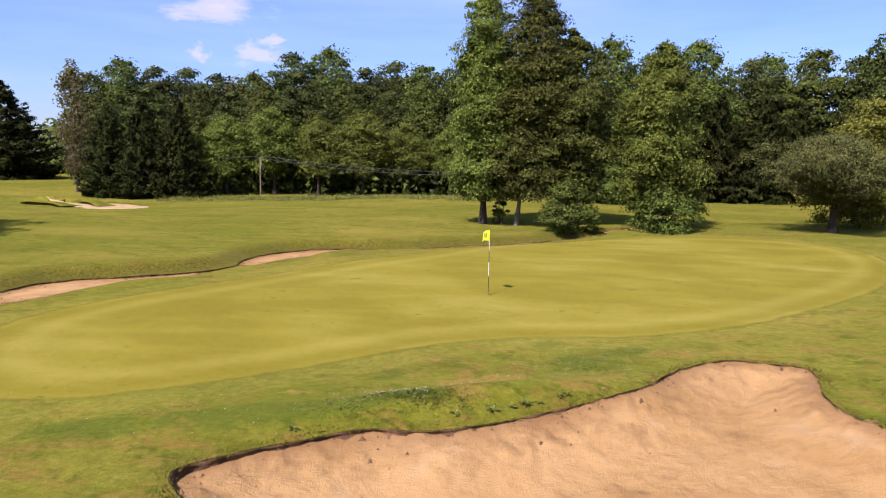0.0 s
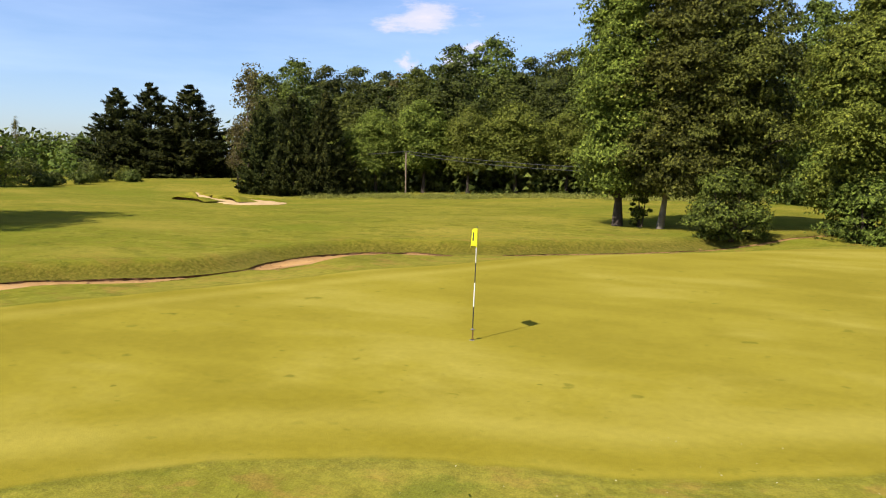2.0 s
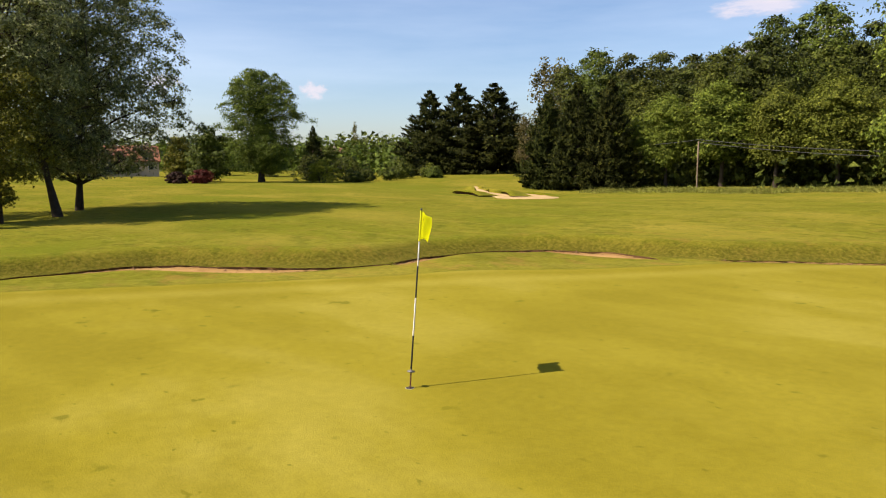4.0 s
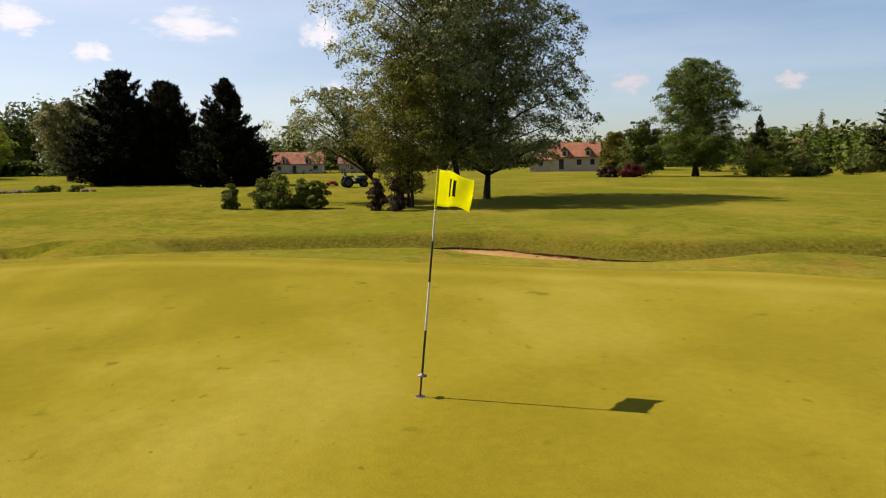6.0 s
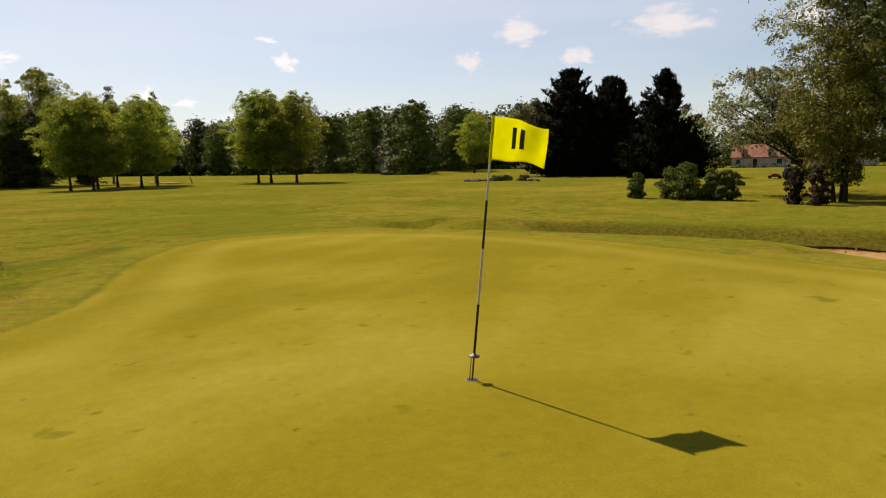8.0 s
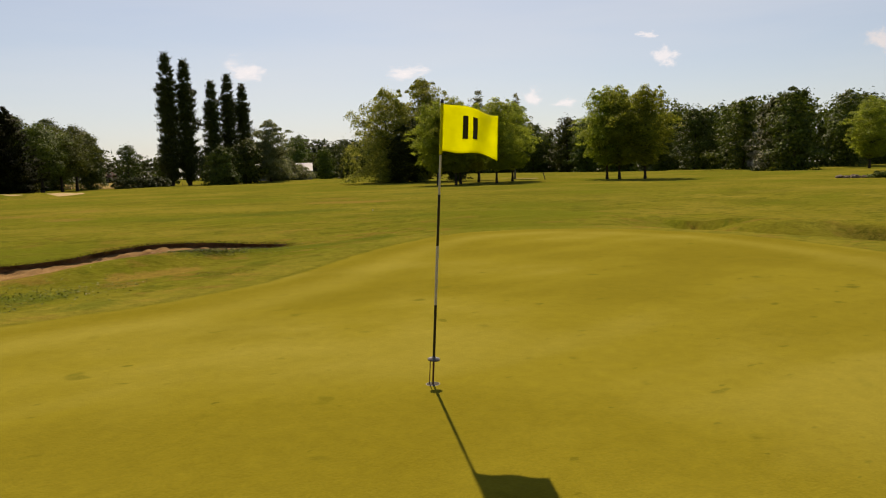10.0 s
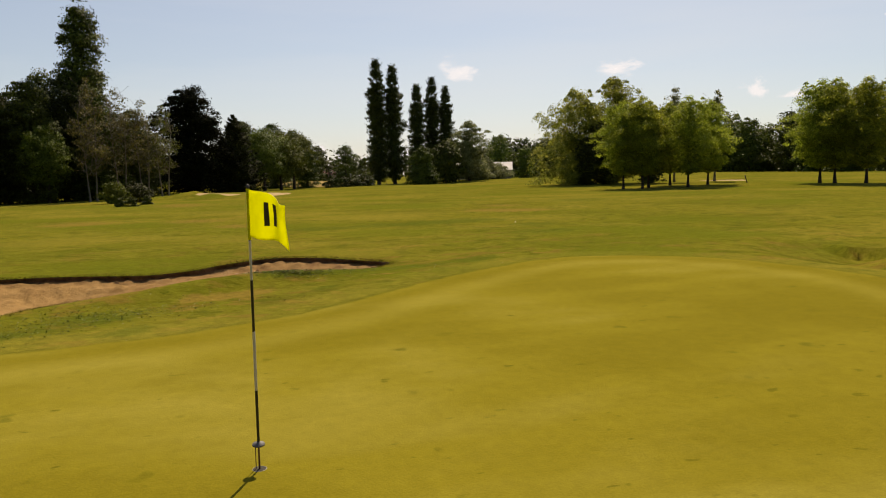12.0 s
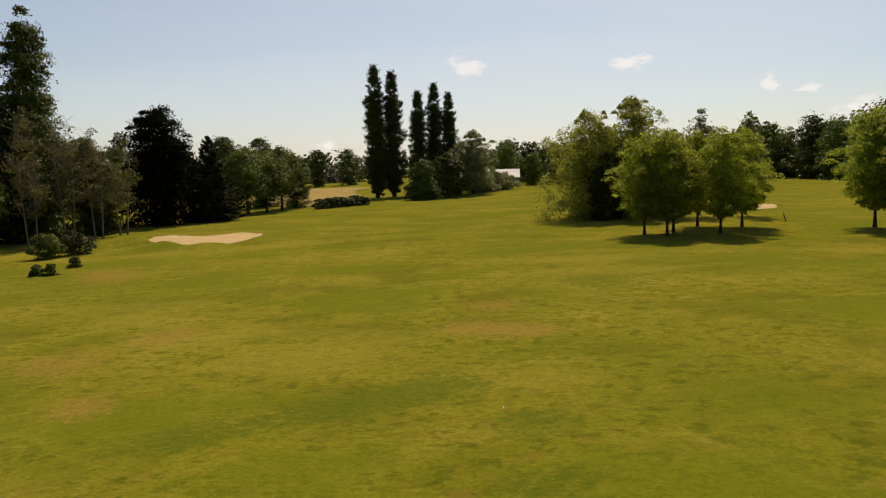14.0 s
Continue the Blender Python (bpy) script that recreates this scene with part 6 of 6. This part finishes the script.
def rock_mesh(s, seed):
    bm = bmesh.new()
    bmesh.ops.create_icosphere(bm, subdivisions=3, radius=s)
    for w in bm.verts:
        w.co *= 1 + 0.35 * noise.noise(w.co * (1.6 / s) + Vector((seed, 0, 0)))
        w.co.z *= 0.6
    me = bpy.data.meshes.new("rock")
    bm.to_mesh(me)
    bm.free()
    me.materials.append(ROCK)
    return me


ROCK = plain("rock", (0.15, 0.115, 0.085), 0.95, vary=0.45, scale=5, bump_by=0.05)
for i, (x, y, s) in enumerate([(-67.0, -32.2, 0.36), (-67.8, -31.9, 0.30), (-66.9, -31.5, 0.26), (-67.6, -31.1, 0.40), (-68.6, -31.2, 0.24), (-68.2, -30.5, 0.30), (-68.4, -30.0, 0.22), (-67.1, -24.8, 0.36), (-67.6, -24.2, 0.30)]):
    ob = tagged(new("rock", rock_mesh(s, i + 1.5)), "grey-brown boulder lying on the grass", "rock", "boulders on the fairway")
    ob.matrix_basis = pose(x, y, float(ground_z(x, y)) + s * 0.25, 0, 0, i * 50)
for i, (x, y) in enumerate([(-68.4, -29.4), (-69.4, -28.6), (-67.9, -25.8)]):
    place(shrub("plant_clump", "low pale green weed clump by the boulders", 0.6, 0.9, BRIGHTLEAF, 140 + i, 12, 60, 0.1), x, y)

# ---- posts and wires ----
WOOD = plain("grey_wood", (0.16, 0.12, 0.085), 0.9, vary=0.3, scale=8, bump_by=0.01)


def post(name, label, x, y, h, r, lean=0.0, category="post"):
    v, f = tube([(0, 0, -0.2), (0, 0, h * 0.5), (0, 0, h)], [r, r * 0.95, r * 0.85], 10)
    top = len(v)
    v = np.vstack([v, [[0, 0, h + r * 0.2]]])
    f = [tuple(q) for q in f] + [(20 + k, 20 + (k + 1) % 10, top) for k in range(10)]
    ob = tagged(new(name, mesh_of(name, v, f, WOOD, True)), label, category)
    ob.matrix_basis = pose(x, y, float(ground_z(x, y)), lean, lean * 0.6, 0)
    return ob


post("utility_pole", "thin grey wooden utility pole before the wood", -32.0, 70.2, 5.4, 0.09, category="utility pole")
for x, y in ((-52.0, 77.0), (-5.0, 69.5)):
    post("utility_pole", "thin grey wooden utility pole before the wood", x, y, 5.2, 0.11, category="utility pole")
CABLE = plain("cable", (0.05, 0.05, 0.05), 0.6)
for k, (a, b, sag) in enumerate([((-32.0, 70.2, 4.75), (-5.0, 69.5, 3.1), 0.8), ((-32.0, 70.2, 4.45), (-5.0, 69.5, 2.7), 1.0), ((-52.0, 77.0, 4.6), (-32.0, 70.2, 4.75), 0.8)]):
    q = np.linspace(0, 1, 16)[:, None]
    line = np.array(a) + (np.array(b) - np.array(a)) * q - np.array([0, 0, sag]) * 4 * q * (1 - q) * 0.5
    v, f = tube(line, np.full(16, 0.03), 5)
    tagged(new("overhead_wire", mesh_of("overhead_wire", v, f, CABLE)), "thin sagging overhead wire between utility poles", "wire")
post("marker_post", "short dark marker post on the fairway", -62.5, -129.5, 1.2, 0.12)
post("marker_post", "short leaning dark marker post by the clump", -63.2, -70.0, 0.95, 0.07, 14)
post("marker_post", "thin short marker post near the poplars", -38.5, -165.0, 1.0, 0.06)

# ---- distance ----
def far_wood(name, label, start, end, h, seed, n=9000, mat=None, deep=14.0, size=0.9):
    """A stretch of distant wood: crowns of many clumps along a line."""
    rng = np.random.default_rng(seed)
    a, b = np.array(start, float), np.array(end, float)
    L = np.hypot(*(b - a))
    side = np.array([-(b - a)[1], (b - a)[0]]) / L
    k = int(L / 3.0)
    u, w = (np.arange(k) + rng.uniform(0, 1, k)) / k, rng.uniform(-1, 1, k)
    base = a + (b - a) * u[:, None] + side * (w * deep / 2)[:, None]
    hh = h * (0.78 + 0.3 * np.array([noise.noise(Vector((q[0] * 0.03, q[1] * 0.03, seed))) for q in base]) + rng.normal(0, 0.07, k))
    rad = rng.uniform(3.5, 6.0, k)
    m = rng.integers(0, k, n)
    d = rng.normal(size=(n, 3))
    d /= np.linalg.norm(d, axis=1)[:, None]
    lump = 1 + 0.22 * np.sin(d[:, 0] * 5 + m) * np.sin(d[:, 1] * 5 + 2 * m) * 1.2
    zc = hh[m] * rng.uniform(0.02, 0.86, n)
    p = np.column_stack([base[m], zc]) + d * (rad[m] * lump)[:, None] * np.array([1, 1, 0.9])
    low = p[:, 2] < hh[m]
    p, d = p[low], d[low]
    p[:, 2] = np.maximum(p[:, 2], 0.2)
    p[:, 2] += ground_z(p[:, 0], p[:, 1])
    v, f = leaf_blades(p, d + np.array([0, 0, 0.4]) + rng.normal(size=d.shape) * 0.4, size, rng, 0.75)
    return tagged(new(name, mesh_of(name, v, f, mat or BROADLEAF)), label, "wood", kind="stuff")


far_wood("far_woods", "long dark green wood on the horizon", (-226, -64), (-208, -260), 28, 201, 80000, DISTLEAF, size=0.7)
far_wood("far_woods", "low wood on the horizon behind the conifers", (-236, 16), (-228, -62), 13, 213, 14000, DISTLEAF, size=0.6)
far_wood("far_woods", "dark wood closing the fairway", (-215, -250), (-90, -330), 21, 202, 34000, DARKLEAF, size=0.85)
far_wood("far_woods", "distant wooded skyline", (-90, -430), (160, -360), 17, 203, 9000, DARKLEAF, 20)
far_wood("far_woods", "dense wood behind the birches", (34, -190), (38, -60), 15, 204, 10000)
far_wood("far_woods", "garden trees on the horizon", (-250, -10), (-190, 150), 10, 205, 10000)
far_wood("far_woods", "wooded hill beyond the gardens", (-190, 140), (-85, 150), 13, 206, 8000)
far_wood("far_woods", "deep wood behind the front trees", (-84, 128), (70, 108), 23, 207, 52000, DARKLEAF, size=0.65)
far_wood("far_woods", "undergrowth at the foot of the wood", (-62, 80), (62, 76), 5.0, 208, 9000, DARKLEAF, 6, 0.45)
far_wood("far_woods", "wood east of the course", (70, 95), (80, -60), 17, 209, 8000, None, 16)
far_wood("far_woods", "wooded ridge far beyond the field", (-330, -560), (260, -640), 26, 210, 12000, DARKLEAF, 40, 1.8)
far_wood("far_woods", "low garden trees and hedges round the houses", (-205, 40), (-112, 118), 9, 212, 9000, DISTLEAF, 10, 0.55)
far_wood("hedgerow", "dark hedge below the long houses", (-186, -24), (-186, 24), 1.6, 211, 1500, DARKLEAF, 2, 0.3)

# dry field beyond the hedge
poly = loop([(-23.0, -147.0), (-30.0, -160.0), (-40.0, -185.0), (-44.0, -230.0), (-60.0, -300.0), (-10.0, -310.0), (10.0, -250.0), (-8.0, -190.0), (-16.0, -160.0)])
lo, hi = poly.min(0), poly.max(0)
sx, sy = np.meshgrid(np.arange(lo[0], hi[0], 2.0), np.arange(lo[1], hi[1], 2.0))
shape = sx.shape
sx, sy = sx.ravel(), sy.ravel()
d = edge_distance(sx, sy, poly)[0]
idx = np.arange(len(sx)).reshape(shape)
faces = np.stack([idx[:-1, :-1], idx[:-1, 1:], idx[1:, 1:], idx[1:, :-1]], -1).reshape(-1, 4)
faces = faces[(d[faces] < 0).all(1)]
HAY = plain("dry_meadow", (0.185, 0.128, 0.020), 0.95, vary=0.35, scale=1.2, bump_by=0.08)
tagged(new("field", mesh_of("field", np.stack([sx, sy, sheet_z(sx, sy) + 0.08], -1), faces, HAY, True)), "dry golden meadow beyond the hedge", "field", kind="structure")

# ---- loose grass and flowers ----
def scatter_blades(name, label, pts, height, width, seed, mat, lean=0.45):
    rng = np.random.default_rng(seed)
    v, f = blades(pts, height, width, rng, lean)
    return tagged(new(name, mesh_of(name, v, f, mat)), label, "grass", kind="stuff")


rng = np.random.default_rng(300)
n = 60000
u = rng.uniform(-44, 12, n)
xy = np.column_stack([u, 68.0 + rng.normal(0, 1.3, n) + 0.8 * np.sin(u * 0.35)])
thick = np.array([noise.noise(Vector((a * 0.35, b * 0.7, 5.0))) + 0.6 * noise.noise(Vector((a * 1.3, b * 1.3, 8.0))) for a, b in xy])
xy = xy[thick + rng.normal(0, 0.2, n) > 0.12]
scatter_blades("long_grass", "tall pale grass along the foot of the wood", np.column_stack([xy, sheet_z(xy[:, 0], xy[:, 1])]), 0.48, 0.03, 301, SEDGE, 0.6)
# rough bank behind the greenside bunkers
n = 200000
q = np.column_stack([rng.uniform(-26, 12, n), rng.uniform(-12, 32, n)])
away = line_distance(q[:, 0], q[:, 1], SWALE)
q = q[(away > 0.05) & (away < 1.3) & (rng.uniform(0, 1, n) < (0.75 - away / 1.8) * smooth01((np.hypot(q[:, 0] - SWALE[0, 0], q[:, 1] - SWALE[0, 1]) - 1) / 2))]
scatter_blades("bank_grass", "rough tufted grass on the bank behind the bunkers", np.column_stack([q, sheet_z(q[:, 0], q[:, 1]) - 0.01]), 0.055, 0.010, 302, TUFT, 0.9)
# weeds and daisies between the near bunker and the green
n = 60000
q = np.column_stack([rng.uniform(-9, 12, n), rng.uniform(-13.5, -2.5, n)])
clear = (edge_distance(q[:, 0], q[:, 1], GREEN)[0] > 0.9) & (edge_distance(q[:, 0], q[:, 1], BUNKER_SOUTH)[0] > 0.05)
patch = np.array([noise.noise(Vector((a * 0.8, b * 0.8, 9.0))) for a, b in q])
q = q[clear & (patch > 0.36)]
scatter_blades("weedy_grass", "patchy weedy grass between bunker and green", np.column_stack([q, sheet_z(q[:, 0], q[:, 1]) - 0.005]), 0.025, 0.008, 303, TUFT, 2.2)
spots = [(-0.9, -10.7, 0.8, 0.3, 200), (-2.4, -11.2, 0.8, 0.4, 60), (2.0, -8.0, 1.1, 0.6, 200), (2.8, -7.1, 0.7, 0.4, 90), (3.8, -6.4, 0.9, 0.5, 90), (-5.5, -12.2, 1.2, 0.6, 50), (6.0, -5.0, 1.5, 1.0, 40), (1.5, -9.2, 0.5, 0.3, 20), (-4.0, -11.6, 0.9, 0.5, 30)]
q = np.concatenate([np.column_stack([rng.normal(cx, sx, k), rng.normal(cy, sy, k)]) for cx, cy, sx, sy, k in spots])
q = q[edge_distance(q[:, 0], q[:, 1], BUNKER_SOUTH)[0] > 0.05]
c = np.column_stack([q, sheet_z(q[:, 0], q[:, 1]) + rng.uniform(0.03, 0.06, len(q))])
v, f = leaf_quads(c, np.tile([[0, -0.2, 1.0]], (len(c), 1)) + rng.normal(size=c.shape) * 0.2, 0.0075, rng, 0.95)
tagged(new("daisies", mesh_of("daisies", v, f, PETAL)), "scattered white daisies in the rough grass", "flowers", kind="stuff")

tuft_feet = np.concatenate([np.column_stack([rng.normal(cx, sx, k), rng.normal(cy, sy, k)]) for cx, cy, sx, sy, k in [(-1.0, -10.75, 0.5, 0.2, 2400), (-2.2, -11.3, 0.5, 0.25, 500), (2.2, -7.8, 0.9, 0.5, 900), (3.6, -6.6, 0.7, 0.35, 400)]])
tuft_feet = tuft_feet[edge_distance(tuft_feet[:, 0], tuft_feet[:, 1], BUNKER_SOUTH)[0] > 0.04]
LUSH = leafage("lush_blade", (0.044, 0.056, 0.004), (0.070, 0.084, 0.006), 0.15, 0.7, young=(0.095, 0.105, 0.012), shine=0.1)
at = np.column_stack([tuft_feet, sheet_z(tuft_feet[:, 0], tuft_feet[:, 1]) + rng.uniform(0.005, 0.04, len(tuft_feet))])
v, f = leaf_quads(at, np.tile([[0, 0, 1.0]], (len(at), 1)) + rng.normal(size=at.shape) * 0.35, 0.016, rng, 0.8)
tagged(new("clover_patch", mesh_of("clover_patch", v, f, LUSH)), "lush dark green clover patches beside the bunker", "clover", kind="stuff")


WEED = leafage("weed_leaf", (0.055, 0.066, 0.008), (0.085, 0.095, 0.014), 0.15, 0.7)


def rosette(x, y, r, seed):
    """A flat weed: long leaves that bend outwards from one root."""
    rng = np.random.default_rng(seed)
    vs, fs = [], []
    for k in range(22):
        a, L = rng.uniform(0, 2 * np.pi), r * rng.uniform(0.5, 1.1)
        w = L * 0.13
        up = rng.uniform(0.12, 0.5)
        for i, s in enumerate((0.0, 0.4, 0.75, 1.0)):
            p = np.array([math.cos(a) * L * s, math.sin(a) * L * s, L * up * math.sin(s * 2.2)])
            side = np.array([-math.sin(a), math.cos(a), 0]) * w * (0.5, 1.0, 0.8, 0.1)[i]
            vs += [p - side, p + side]
            if i:
                b = len(vs) - 4
                fs.append((b, b + 1, b + 3, b + 2))
    ob = tagged(new("weed_rosette", mesh_of("weed_rosette", np.array(vs), fs, WEED, True)), "pale green leafy weed at the bunker's edge", "weed", "weeds along the bunker")
    ob.matrix_basis = pose(x, y, float(ground_z(x, y)) - 0.01)
    return ob


for i, (x, y, r) in enumerate([(0.36, -10.8, 0.17), (0.7, -10.6, 0.12), (0.97, -10.45, 0.18), (1.2, -10.35, 0.11), (1.6, -10.05, 0.12), (-0.3, -11.1, 0.13), (1.75, -9.95, 0.1), (-2.9, -12.1, 0.12)]):
    rosette(x, y, r, 400 + i)

# ---- clouds ----
def cloud_material(tone, glow):
    m, nt, b = material("cloud")
    tc, info = nt.nodes.new("ShaderNodeTexCoord"), nt.nodes.new("ShaderNodeObjectInfo")
    add = nt.nodes.new("ShaderNodeVectorMath")
    add.operation = "ADD"
    nt.links.new(tc.outputs["Object"], add.inputs[0])
    rnd = nt.nodes.new("ShaderNodeCombineXYZ")
    nt.links.new(maths(nt, "MULTIPLY", info.outputs["Random"], 40.0), rnd.inputs[0])
    nt.links.new(rnd.outputs[0], add.inputs[1])
    puff = noise_of(nt, 1.7, 6, 0.62, vector=add.outputs[0])
    ln = nt.nodes.new("ShaderNodeVectorMath")
    ln.operation = "LENGTH"
    nt.links.new(tc.outputs["Object"], ln.inputs[0])
    dens = maths(nt, "ADD", maths(nt, "MULTIPLY", maths(nt, "SUBTRACT", puff, 0.5), 1.9), maths(nt, "SUBTRACT", 0.62, ln.outputs["Value"]))
    alpha = ramp(nt, dens, [(0.0, (0, 0, 0)), (0.5, (0.7, 0.7, 0.7)), (1.0, (0.97, 0.97, 0.97))])
    em, tr, mx = nt.nodes.new("ShaderNodeEmission"), nt.nodes.new("ShaderNodeBsdfTransparent"), nt.nodes.new("ShaderNodeMixShader")
    em.inputs["Color"].default_value, em.inputs["Strength"].default_value = tone, glow
    nt.links.new(alpha, mx.inputs[0])
    nt.links.new(tr.outputs[0], mx.inputs[1])
    nt.links.new(em.outputs[0], mx.inputs[2])
    nt.links.new(mx.outputs[0], nt.nodes["Material Output"].inputs["Surface"])
    return m


FAR_CLOUD, SIDE_CLOUD, SUN_CLOUD = cloud_material((1.0, 0.93, 0.95, 1), 0.38), cloud_material((1.0, 0.97, 0.96, 1), 0.52), cloud_material((0.96, 0.97, 1.0, 1), 0.62)
for yaw, up, w, h in [(22.3, 11.1, 8.6, 2.6), (19.0, 7.8, 5.0, 2.0), (23.7, 7.8, 2.0, 1.4), (18.3, 8.9, 2.7, 1.1), (91.0, 9.9, 3.8, 2.8), (89.3, 5.5, 2.9, 1.6), (67.3, 5.7, 3.8, 1.7), (56.3, 5.3, 2.5, 1.4), (100.5, 10.3, 7.9, 2.8), (111.4, 10.2, 4.9, 2.1), (115.3, 8.0, 3.0, 2.0), (106.9, 8.1, 3.1, 1.6), (129.6, 8.0, 2.3, 1.6), (130.8, 9.7, 1.6, 0.7), (161.3, 7.9, 3.8, 1.7), (149.2, 7.6, 3.8, 1.4), (139.5, 5.6, 1.9, 1.4), (136.9, 5.0, 2.3, 0.8), (-166.1, 5.1, 2.3, 1.0), (133.4, 3.5, 5.0, 2.1), (172.3, 2.0, 2.3, 1.4)]:
    far = 3000.0
    way = Vector((-math.sin(radians(yaw)) * math.cos(radians(up)), math.cos(radians(yaw)) * math.cos(radians(up)), math.sin(radians(up))))
    at = way * far
    me = mesh_of("cloud", [(-1, -1, 0), (1, -1, 0), (1, 1, 0), (-1, 1, 0)], np.array([[0, 1, 2, 3]]), FAR_CLOUD if yaw > 0 and yaw < 80 else SIDE_CLOUD if yaw > 0 and yaw < 118 else SUN_CLOUD)
    ob = tagged(new("cloud", me), "small white cumulus cloud in the blue sky", "cloud", "clouds", "structure")
    turn = (-way).to_track_quat("Z", "Y").to_matrix().to_4x4()
    ob.matrix_basis = Matrix.Translation(at) @ turn @ Matrix.Diagonal((far * math.tan(radians(w / 2)) * 1.5, far * math.tan(radians(h / 2)) * 1.7, 1, 1))


def golf_ball(x, y):
    bm = bmesh.new()
    bmesh.ops.create_icosphere(bm, subdivisions=4, radius=0.0214)
    for i, v in enumerate(bm.verts):
        if i % 5 == 0:
            v.co *= 0.985
    me = bpy.data.meshes.new("golf_ball")
    bm.to_mesh(me)
    bm.free()
    me.materials.append(plain("ball_white", (0.80, 0.80, 0.77), 0.35, vary=0.03))
    me.polygons.foreach_set("use_smooth", np.ones(len(me.polygons), bool))
    ob = tagged(new("golf_ball", me), "small white dimpled golf ball lying on mown fairway", "golf ball")
    ob.matrix_basis = Matrix.Translation((x, y, float(sheet_z(np.array([x]), np.array([y]))[0]) + 0.021))


golf_ball(-12.41, -24.35)
